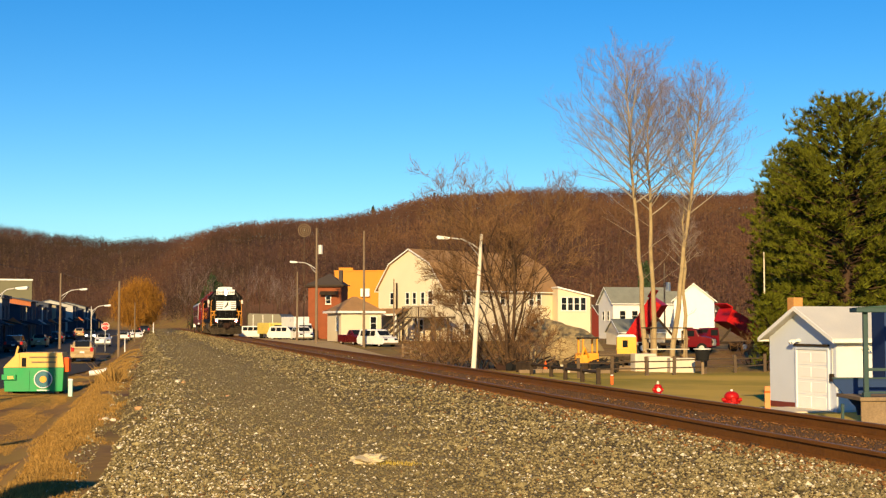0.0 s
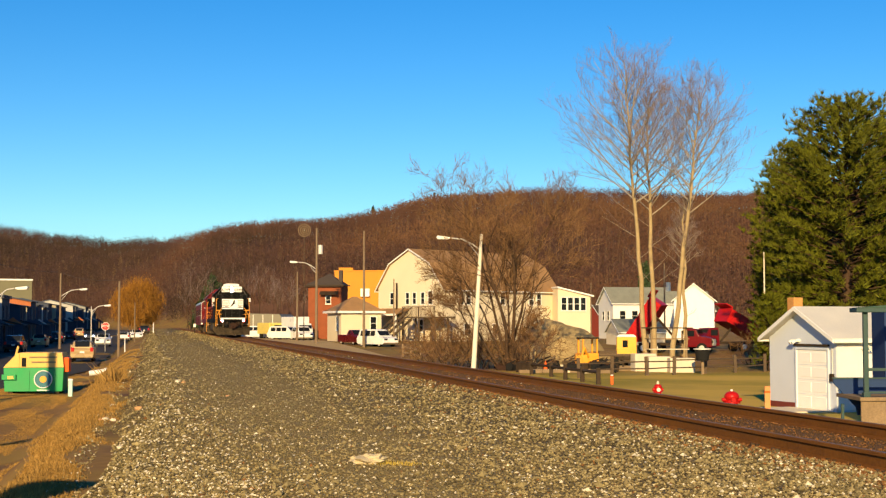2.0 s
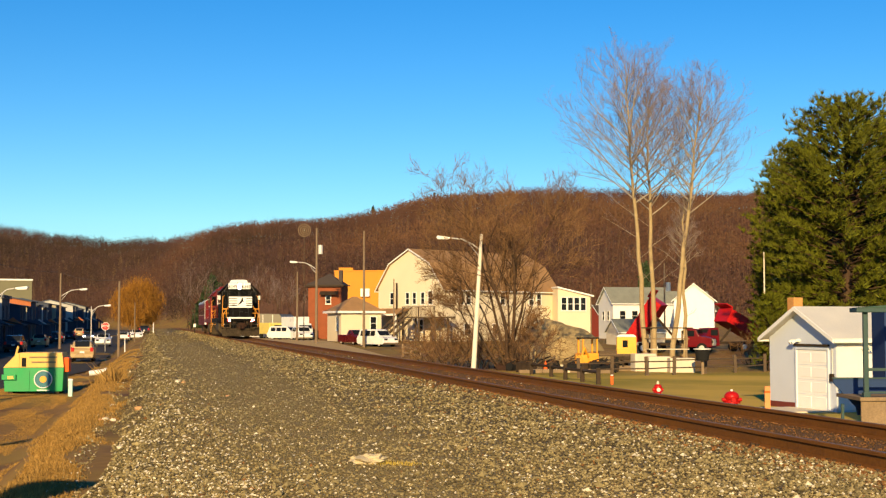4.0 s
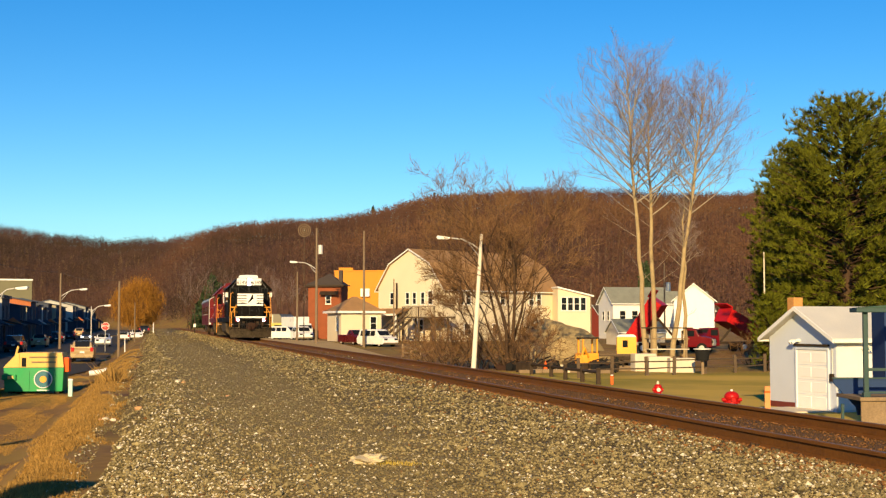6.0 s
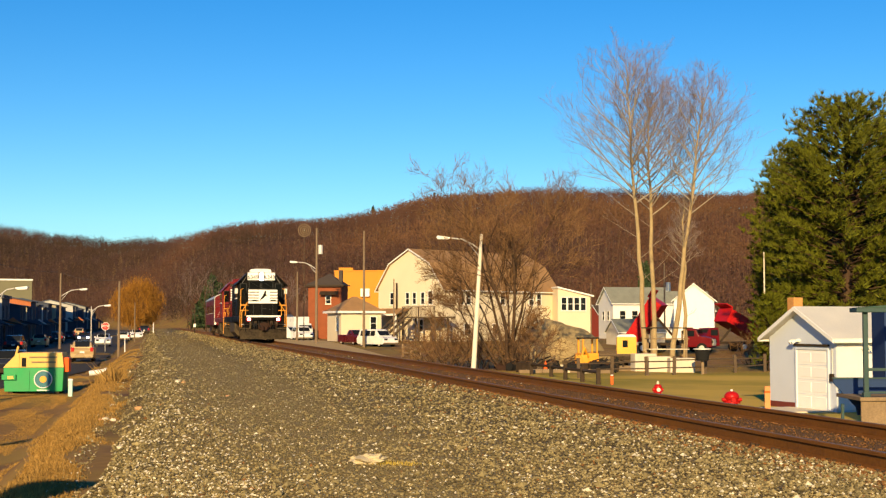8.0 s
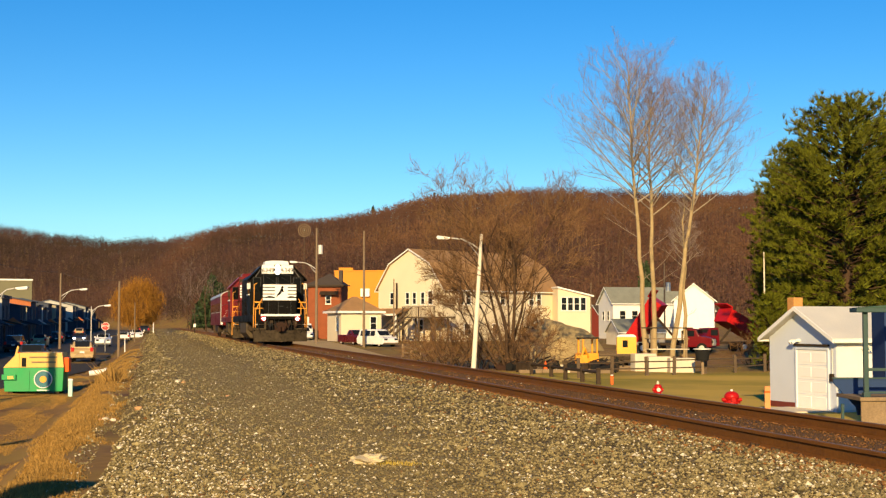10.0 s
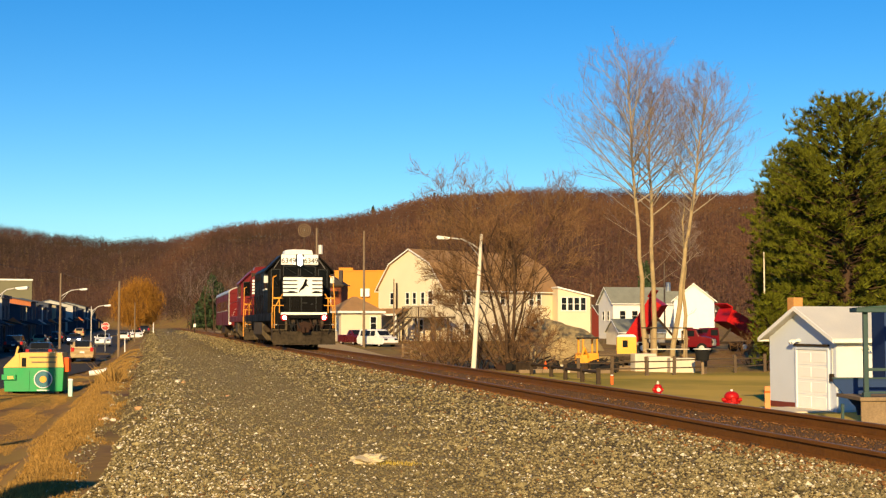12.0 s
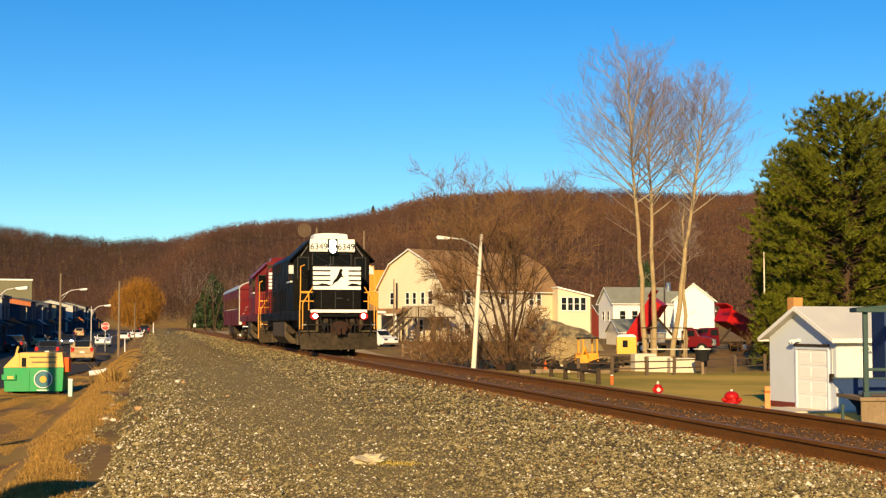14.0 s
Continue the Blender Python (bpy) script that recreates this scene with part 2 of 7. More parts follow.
def ground_material():
    """Dry grass, soil and, along the line, crushed stone."""
    m = mat("ground_cover", (0.25, 0.14, 0.040), 0.95, 0, 0.25, 0.3, 0.5, 6)
    nt = m.node_tree
    b = nt.nodes["Principled BSDF"]
    tc = nt.nodes.new("ShaderNodeTexCoord")
    # patches: straw, dull green lawn, bare soil
    col = b.inputs["Base Color"].links[0].from_socket
    n = nt.nodes.new("ShaderNodeTexNoise")
    n.inputs["Scale"].default_value = 0.12
    n.inputs["Detail"].default_value = 6
    nt.links.new(tc.outputs["Object"], n.inputs["Vector"])
    ramp = nt.nodes.new("ShaderNodeValToRGB")
    ramp.color_ramp.elements[0].position, ramp.color_ramp.elements[0].color = 0.42, (0, 0, 0, 1)
    ramp.color_ramp.elements[1].position, ramp.color_ramp.elements[1].color = 0.60, (1, 1, 1, 1)
    nt.links.new(n.outputs["Fac"], ramp.inputs[0])
    mx = nt.nodes.new("ShaderNodeMix")
    mx.data_type = "RGBA"
    mx.inputs[7].default_value = (0.25, 0.165, 0.034, 1)
    nt.links.new(ramp.outputs[0], mx.inputs[0])
    nt.links.new(col, mx.inputs[6])
    # bare brown soil in patches
    n3 = nt.nodes.new("ShaderNodeTexNoise")
    n3.inputs["Scale"].default_value = 0.4
    n3.inputs["Detail"].default_value = 5
    nt.links.new(tc.outputs["Object"], n3.inputs["Vector"])
    ramp3 = nt.nodes.new("ShaderNodeValToRGB")
    ramp3.color_ramp.elements[0].position, ramp3.color_ramp.elements[0].color = 0.52, (0, 0, 0, 1)
    ramp3.color_ramp.elements[1].position, ramp3.color_ramp.elements[1].color = 0.66, (1, 1, 1, 1)
    nt.links.new(n3.outputs["Fac"], ramp3.inputs[0])
    mx3 = nt.nodes.new("ShaderNodeMix")
    mx3.data_type = "RGBA"
    mx3.inputs[7].default_value = (0.135, 0.070, 0.034, 1)
    nt.links.new(ramp3.outputs[0], mx3.inputs[0])
    nt.links.new(mx.outputs[2], mx3.inputs[6])
    mx = mx3
    # mown lawn beyond the line, as far as the yard fence
    sep0 = nt.nodes.new("ShaderNodeSeparateXYZ")
    nt.links.new(tc.outputs["Object"], sep0.inputs[0])
    lx = nt.nodes.new("ShaderNodeMapRange")
    lx.inputs[1].default_value, lx.inputs[2].default_value = 2.0, 5.0
    nt.links.new(sep0.outputs["X"], lx.inputs[0])
    ly = nt.nodes.new("ShaderNodeMapRange")
    ly.inputs[1].default_value, ly.inputs[2].default_value = 92.0, 82.0
    nt.links.new(sep0.outputs["Y"], ly.inputs[0])
    lawn = nt.nodes.new("ShaderNodeMath")
    lawn.operation = "MULTIPLY"
    nt.links.new(lx.outputs[0], lawn.inputs[0])
    nt.links.new(ly.outputs[0], lawn.inputs[1])
    turf = nt.nodes.new("ShaderNodeMix")
    turf.data_type = "RGBA"
    turf.inputs[6].default_value = (0.54, 0.36, 0.065, 1)
    turf.inputs[7].default_value = (0.30, 0.235, 0.032, 1)
    nt.links.new(ramp.outputs[0], turf.inputs[0])
    mx4 = nt.nodes.new("ShaderNodeMix")
    mx4.data_type = "RGBA"
    nt.links.new(lawn.outputs[0], mx4.inputs[0])
    nt.links.new(mx.outputs[2], mx4.inputs[6])
    nt.links.new(turf.outputs[2], mx4.inputs[7])
    mx = mx4
    # woodland floor on the hills
    sep = nt.nodes.new("ShaderNodeSeparateXYZ")
    nt.links.new(tc.outputs["Object"], sep.inputs[0])
    hr = nt.nodes.new("ShaderNodeMapRange")
    hr.inputs[1].default_value, hr.inputs[2].default_value = 1.0, 6.0
    nt.links.new(sep.outputs["Z"], hr.inputs[0])
    mx2 = nt.nodes.new("ShaderNodeMix")
    mx2.data_type = "RGBA"
    mx2.inputs[7].default_value = (0.10, 0.052, 0.03, 1)
    nt.links.new(hr.outputs[0], mx2.inputs[0])
    nt.links.new(mx.outputs[2], mx2.inputs[6])
    nt.links.new(mx2.outputs[2], b.inputs["Base Color"])
    return m


def build_ground():
    us = list(np.arange(-60, 60, 1.5)) + list(np.arange(60, 200, 3)) + list(np.arange(200, 420, 8)) + list(np.arange(420, 1500, 18)) + list(np.arange(1500, 3600, 150))
    vs = [-2600, -2000, -1500, -1100] + list(np.arange(-900, -200, 25)) + list(np.arange(-200, -40, 8)) + list(np.arange(-40, -12, 2)) + list(np.arange(-12, 7, 0.5)) + list(np.arange(7, 60, 4)) + list(np.arange(60, 240, 12)) + list(np.arange(240, 900, 25)) + [1000, 1300, 1700, 2200, 2800]
    verts = []
    for u in us:
        for v in vs:
            p = TRACK @ Vector((v, u, 0))
            verts.append((p.x, p.y, land(p.x, p.y)))
    k = len(vs)
    faces = [(i * k + j, i * k + j + 1, (i + 1) * k + j + 1, (i + 1) * k + j) for i in range(len(us) - 1) for j in range(k - 1)]
    ob = fast_mesh("ground", verts, faces, ground_material(), smooth=True)
    tagged(ob, "dry winter grass and soil rising to a wooded ridge", "ground", kind="structure")


build_ground()


def drop(x, y):
    return land(x, y)


# ---- railway ----
def build_track():
    bed = new("railway_track")
    bed.matrix_world = TRACK
    tagged(bed, "rusty steel rails on dark wooden ties in ballast", "railway track", kind="structure")
    L0, L1 = -15, 420
    prof = [(-0.07, -0.17), (0.07, -0.17), (0.07, -0.155), (0.012, -0.135), (0.012, -0.045), (0.036, -0.035), (0.036, -0.006), (0.028, 0), (-0.028, 0), (-0.036, -0.006), (-0.036, -0.035), (-0.012, -0.045), (-0.012, -0.135), (-0.07, -0.155)]
    for side, lift in ((-0.755, 0), (0.755, 0.035)):
        rail = part("rail", prism([(x + side, z + lift) for x, z in prof], L0, L1), M_RAIL, bed)
        part("running_band", boxed(side - 0.026, side + 0.026, L0, L1, lift + 0.0005, lift + 0.002), M_RAILTOP, rail, "polished running surface")
    tie = boxed(-1.3, 1.3, -0.115, 0.115, -0.34, -0.172, 0.012)
    me = bpy.data.meshes.new("tie")
    tie.to_mesh(me)
    tie.free()
    me.materials.append(M_TIE)
    plate = boxed(-0.19, 0.19, -0.09, 0.09, -0.178, -0.166, 0.004)
    for y in (-0.06, 0.06):
        for x in (-0.1, 0.1):
            box(plate, x - 0.02, x + 0.02, y - 0.012, y + 0.012, -0.17, -0.14)
    pm = bpy.data.meshes.new("tie_plate")
    plate.to_mesh(pm)
    plate.free()
    pm.materials.append(M_DARK)
    rnd = random.Random(4)
    for i in range(150):
        ob = new("tie", me)
        ob.parent = bed
        ob.matrix_basis = pose(rnd.uniform(-0.05, 0.05), 4 + i * 0.53, rnd.uniform(-0.015, 0.005), 0, 0.7, rnd.uniform(-0.8, 0.8))
        for side, lift in ((-0.755, 0), (0.755, 0.035)):
            pl = new("tie_plate", pm)
            pl.parent = ob
            pl.matrix_basis = pose(side, 0, lift * 0.6 - 0.0)
    far = bmesh.new()
    for i in range(420):
        box(far, -1.3, 1.3, 83.6 + i * 0.8 - 0.115, 83.6 + i * 0.8 + 0.115, -0.34, -0.172)
    part("far_ties", far, M_TIE, bed, "", "stuff")


build_track()


# ---- woods and trees ----
def build_forest():
    """Leafless woodland on the hills: every tree a thin trunk and a rounded cloud of fine slivers."""
    rng = np.random.default_rng(7)
    verts, faces, tv, tf = [], [], [], []
    count = 0
    while count < 15500:
        y = 330 + 900 * rng.uniform(0, 1) ** 0.9
        at = rng.uniform(-80, 1650)
        x = (at - 784) / 2400 * y
        lim = np.interp(at, [100, 380], [1195, 800])
        if y > lim:
            continue
        z = land(x, y)
        if z < 0.8:
            continue
        count += 1
        h = rng.uniform(7.5, 11.0)
        w = h * rng.uniform(0.26, 0.38)
        n = 60 if y > lim - 130 else 44
        if rng.random() < 0.45:
            r, k = rng.uniform(0.07, 0.15), len(tv)
            lean = rng.normal(0, 0.4)
            tv += [(x - r, y, z - 0.5), (x + r, y, z - 0.5), (x + lean, y - w * 0.5, z + h * 0.75)]
            tf.append((k, k + 1, k + 2))
        p = rng.normal(0, 1, (n, 3))
        p /= np.linalg.norm(p, axis=1)[:, None]
        p *= rng.uniform(0.25, 1, (n, 1)) ** 0.6
        c = np.array((x, y, z + h * 0.48)) + p * (w, w, h * 0.46)
        ln = h * rng.uniform(0.06, 0.15, (n, 1))
        wide = rng.uniform(0.09, 0.19, (n, 1))
        g = rng.uniform(0, 6.283, n)
        side = np.stack((np.cos(g), np.sin(g), rng.normal(0, 0.3, n)), 1) * wide
        tip = c + np.stack((p[:, 0] * 0.9 + rng.normal(0, 0.3, n), p[:, 1] * 0.9, rng.uniform(0.2, 1.0, n)), 1) * ln
        k = len(verts)
        verts += [tuple(q) for q in np.stack((c - side, c + side, tip), 1).reshape(-1, 3).tolist()]
        faces += [(k + 3 * q, k + 3 * q + 1, k + 3 * q + 2) for q in range(n)]
    fast = fast_mesh("wood_trunks", tv, tf, M_WOODTRUNK)
    tagged(fast, "pale slender trunks of the hillside woods", "woods", kind="stuff")
    # brush along the foot of the hill
    for k in range(1500):
        at, y = rng.uniform(262, 565), rng.uniform(238, 345)
        x = (at - 784) / 2400 * y
        q = TRACK_INV @ Vector((x, y, 0))
        if abs(q.x + 3) < 9 or 340 < at < 412:
            continue
        z = land(x, y)
        h = rng.uniform(2.0, 6.5)
        for _ in range(22):
            a, c = rng.uniform(0, 6.283), rng.uniform(0.05, 1)
            w = h * 0.35 * rng.uniform(0.2, 1) * (0.5 + c)
            cx, cy, cz = x + w * math.cos(a), y + w * math.sin(a), z + h * c * 0.8
            n = len(verts)
            t = rng.uniform(0.03, 0.08)
            verts += [(cx - t, cy, cz), (cx + t, cy, cz), (cx + rng.normal(0, 0.3), cy, cz + h * rng.uniform(0.15, 0.4))]
            faces.append((n, n + 1, n + 2))
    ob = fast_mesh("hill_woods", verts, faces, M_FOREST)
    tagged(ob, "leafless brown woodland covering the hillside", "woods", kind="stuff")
    # a few dark evergreens along the ridge and the foot of the hill
    for at, y, h in ((660, 745, 12), (683, 750, 10), (768, 752, 13), (792, 755, 11), (800, 750, 9), (376, 330, 13.5), (362, 335, 10), (391, 340, 11.5), (1143, 245, 13)):
        x = (at - 784) / 2400 * y
        verts, faces = [], []
        z = land(x, y)
        for i in range(500 if y > 500 else 1800):
            f = rng.uniform(0, 1) ** 1.3
            rr = h * (0.40 if 300 < y < 500 else 0.18) * (1 - f ** 1.6) * rng.uniform(0.3, 1)
            g = rng.uniform(0, 6.283)
            c = Vector((rr * math.cos(g), rr * math.sin(g), h * (0.08 + 0.9 * f)))
            k = len(verts)
            s = rng.uniform(0.2, 0.5) * h / 14
            verts += [tuple(c + Vector(rng.normal(0, s, 3))) for _ in range(3)]
            faces.append((k, k + 1, k + 2))
        t = thing("conifer", Matrix.Translation((x, y, z)), "small dark evergreen standing among bare trees", "tree", "dark evergreens")
        part("trunk", rod(bmesh.new(), (0, 0, -0.5), (0, 0, h * 0.95), h * 0.014, 0.02, 6), M_BARK, t)
        fast_mesh("crown", verts, faces, M_CEDAR, t)


def tube(verts, faces, a, b, r0, r1, n):
    d = b - a
    if d.length < 1e-4:
        return
    q = d.to_track_quat("Z", "Y")
    k = len(verts)
    for p, r in ((a, r0), (b, r1)):
        for i in range(n):
            g = 6.2832 * i / n
            verts.append(tuple(p + q @ Vector((r * math.cos(g), r * math.sin(g), 0))))
    for i in range(n):
        j = (i + 1) % n
        faces.append((k + i, k + j, k + n + j, k + n + i))


class Growth:
    """The wood of one leafless tree: trunk, limbs and twigs gathered in three lists."""

    def __init__(self, seed, thin=0.0078):
        self.thin = thin
        self.rnd = random.Random(seed)
        self.wood = {"trunk": ([], []), "branching": ([], []), "twig_growth": ([], [])}

    def shoot(self, p, d, length, r, level, top, spread=0.6, up=0.25, wander=0.10, kids=5):
        """One stem from p along d; level 0 is the trunk, top the finest level."""
        rnd = self.rnd
        name = "trunk" if level == 0 else "twig_growth" if level >= top - 1 else "branching"
        steps = max(3, 7 - level * 2) if level < top else 2
        r = max(r, self.thin)
        pts = [p.copy()]
        d = d.normalized()
        for i in range(steps):
            d = (d + Vector((rnd.gauss(0, wander), rnd.gauss(0, wander), rnd.gauss(0, wander * 0.6) + up * 0.12))).normalized()
            pts.append(pts[-1] + d * length / steps)
        n = 9 if level == 0 else 6 if level == 1 else 4 if level < top else 3
        end = 0.45 if level == 0 else 0.3
        v, f = self.wood[name]
        for i in range(steps):
            ra = r * (1 - (1 - end) * i / steps)
            rb = r * (1 - (1 - end) * (i + 1) / steps)
            tube(v, f, pts[i], pts[i + 1], ra, rb, n)
        if level >= top:
            return pts
        for k in range(kids):
            t = (0.25 if level else 0.45) + (0.75 if level else 0.55) * (k + rnd.random()) / kids
            i = min(steps - 1, int(t * steps))
            q = pts[i].lerp(pts[i + 1], t * steps - i)
            axis = (pts[i + 1] - pts[i]).normalized()
            g = rnd.uniform(0, 6.283)
            side = axis.orthogonal().normalized()
            side.rotate(Matrix.Rotation(g, 3, axis))
            nd = axis * (1 - spread * 0.5) + side * spread + Vector((0, 0, up))
            self.shoot(q, nd, length * rnd.uniform(0.42, 0.66) * (1.15 - 0.4 * t), r * (1 - (1 - end) * t) * 0.55, level + 1, top, spread, up, wander * 1.15, kids)
        return pts

    def leader(self, h, lean, reach, r=0.215, low=0.54):
        """A straight tall trunk with upswept limbs over its upper half."""
        rnd = self.rnd
        pts = [Vector((0, 0, 0))]
        n = 14
        for i in range(n):
            pts.append(Vector((lean * h * (i + 1) / n + rnd.gauss(0, 0.06), rnd.gauss(0, 0.06), h * (i + 1) / n)))
        v, f = self.wood["trunk"]
        for i in range(n):
            tube(v, f, pts[i], pts[i + 1], r * (1 - i / n) ** 0.8 + 0.015, r * (1 - (i + 1) / n) ** 0.8 + 0.015, 9)
        count = 36
        for k in range(count):
            t = low + (0.97 - low) * (k + rnd.random()) / count
            i = min(n - 1, int(t * n))
            q = pts[i].lerp(pts[i + 1], t * n - i)
            g = k * 2.4 + rnd.uniform(-0.4, 0.4)
            f = (t - low) / (1 - low)
            ln = reach * (1.12 - 0.72 * f) * rnd.uniform(0.75, 1.1)
            self.shoot(q, Vector((math.cos(g), math.sin(g), 0.62 + 1.1 * f)), ln, 0.016 + 0.0075 * ln, 1, 4, 0.56, 0.24, 0.09, 5)
        # a few thin bare limbs low on the stem
        for k in range(4):
            t = rnd.uniform(0.3, low)
            i = int(t * n)
            g = rnd.uniform(0, 6.283)
            self.shoot(pts[i], Vector((math.cos(g), 0.4 * math.sin(g), 0.5)), reach * rnd.uniform(0.35, 0.6), 0.022, 1, 3, 0.4, 0.3, 0.1, 3)

    def build(self, thing_ob, bark, twig, limb=None):
        for name, (v, f) in self.wood.items():
            if v:
                fast_mesh(name, v, f, twig if name == "twig_growth" else limb or bark if name == "branching" else bark, thing_ob, "", "" if name == "trunk" else "stuff")


SWAY = []


def build_trees():
    # tall pale trees: two stems close together and one beside them
    for at, yy, h, seed, lean, reach in ((1143, 110, 23.8, 3, -0.062, 7.0), (1158, 112, 22.4, 8, -0.020, 5.8), (1188, 108, 21.8, 12, 0.122, 6.1)):
        x = (at - 784) / 2400 * yy
        t = thing("tall_bare_tree", Matrix.Translation((x, yy, drop(x, yy) - 0.2)), "tall leafless tree with pale grey bark and upswept twigs", "tree", "tall bare trees")
        g = Growth(seed)
        g.leader(h, lean, reach)
        SWAY.append((t, at))
        g.build(t, M_BARK_PALE, M_TWIG_PALE, M_LIMB_PALE)
    x, yy = (1213 - 784) / 2400 * 109, 109
    t = thing("slender_bare_tree", Matrix.Translation((x, yy, drop(x, yy) - 0.2)), "slender upright leafless tree with pale bark", "tree", "tall bare trees")
    g = Growth(33)
    g.leader(13.5, -0.005, 1.8, 0.17, 0.6)
    g.build(t, M_BARK_PALE, M_TWIG_PALE, M_LIMB_PALE)
    # a broad many-stemmed tree
    x, y = (905 - 784) / 2400 * 92, 92
    t = thing("spreading_bare_tree", Matrix.Translation((x, y, drop(x, y) - 0.2)), "spreading many-stemmed leafless tree with drooping twigs", "tree")
    g = Growth(21, 0.013)
    for k, (a, b, h, r) in enumerate(((-0.28, 0.1, 12.3, 0.15), (-0.14, -0.2, 13.2, 0.19), (-0.04, 0.2, 12.8, 0.16), (0.05, 0, 11.5, 0.2), (0.10, 0.1, 9.5, 0.15), (-0.8, -0.1, 9.5, 0.12), (0.20, -0.3, 6.5, 0.12), (-1.0, 0.2, 8.0, 0.1), (-0.5, -0.2, 10.5, 0.12), (0.4, 0.1, 4.6, 0.1))):
        g.shoot(Vector((a * 0.7, b * 0.7, 0)), Vector((a, b, 1)), h * (0.78 if k < 4 else 0.70), r * 0.72, 0, 4, 0.66, 0.20, 0.10, 6)
    g.build(t, M_BARK, M_TWIG_BROWN)
    for k, (at, y, h) in enumerate(((792, 99, 3.8), (822, 96, 4.4), (868, 95, 4.2), (806, 92, 3.4), (848, 93, 4.0), (890, 94, 3.6), (772, 101, 3.4), (752, 104, 3.0), (945, 90, 3.4), (930, 97, 4.5), (1330, 100, 3.0))):
        x = (at - 784) / 2400 * y
        t = thing("bare_shrub", Matrix.Translation((x, y, drop(x, y) - 0.1)), "tangled leafless brown shrub in rough grass", "shrub", "bare shrubs")
        g = Growth(60 + k, 0.014)
        for j in range(7):
            a = j * 0.9
            g.shoot(Vector((0.3 * math.cos(a), 0.3 * math.sin(a), 0)), Vector((math.cos(a) * 0.7, math.sin(a) * 0.7, 1)), h * 0.75, 0.04, 1, 3, 0.8, 0.05, 0.16, 7)
        g.build(t, M_BARK, M_TWIG_BROWN)
    # smaller bare trees at the foot of the hill
    rnd = random.Random(5)
    for k in range(16):
        at, y = rnd.uniform(335, 545), rnd.uniform(235, 330)
        x = (at - 784) / 2400 * y
        t = thing("bare_tree", Matrix.Translation((x, y, drop(x, y) - 0.2)), "slender leafless tree in rough ground", "tree", "bare trees by the line")
        g = Growth(100 + k)
        g.shoot(Vector((0, 0, 0)), Vector((rnd.uniform(-0.15, 0.15), 0, 1)), rnd.uniform(7, 10), 0.14, 0, 3, 0.6, 0.35, 0.07, 5)
        g.build(t, M_BARK, M_TWIG_PALE)
    # golden willow
    x, y = (246 - 784) / 2400 * 240, 240
    t = thing("willow", Matrix.Translation((x, y, drop(x, y))), "rounded golden willow with hanging leafless twigs", "tree")
    part("trunk", rod(bmesh.new(), (0, 0, -0.3), (0.2, 0, 4.5), 0.35, 0.2), M_BARK, t)
    verts, faces = [], []
    for i in range(14000):
        g = rnd.uniform(0, 6.283)
        c = rnd.uniform(-0.9, 1)
        s = math.sqrt(max(0, 1 - c * c * 0.85)) * rnd.uniform(0.2, 1.0) ** 0.6
        lump = 1 + 0.30 * noise.noise((math.cos(g) * 1.7, math.sin(g) * 1.7, c * 2)) + 0.16 * noise.noise((math.cos(g) * 5, math.sin(g) * 5, c * 5)) + rnd.gauss(0, 0.06)
        p = Vector((4.7 * lump * s * math.cos(g), 4.7 * lump * s * math.sin(g), 5.9 + 4.5 * lump * c * rnd.uniform(0.7, 1)))
        ln = rnd.uniform(0.2, 0.5) + 0.8 * rnd.random() ** 3
        k = len(verts)
        a = rnd.uniform(0, 3.14)
        w = Vector((math.cos(a), math.sin(a), 0)) * 0.035
        verts += [tuple(p - w), tuple(p + w), tuple(p + Vector((rnd.gauss(0, 0.25), rnd.gauss(0, 0.25), -ln)))]
        faces.append((k, k + 1, k + 2))
    fast_mesh("crown", verts, faces, M_WILLOW, t)


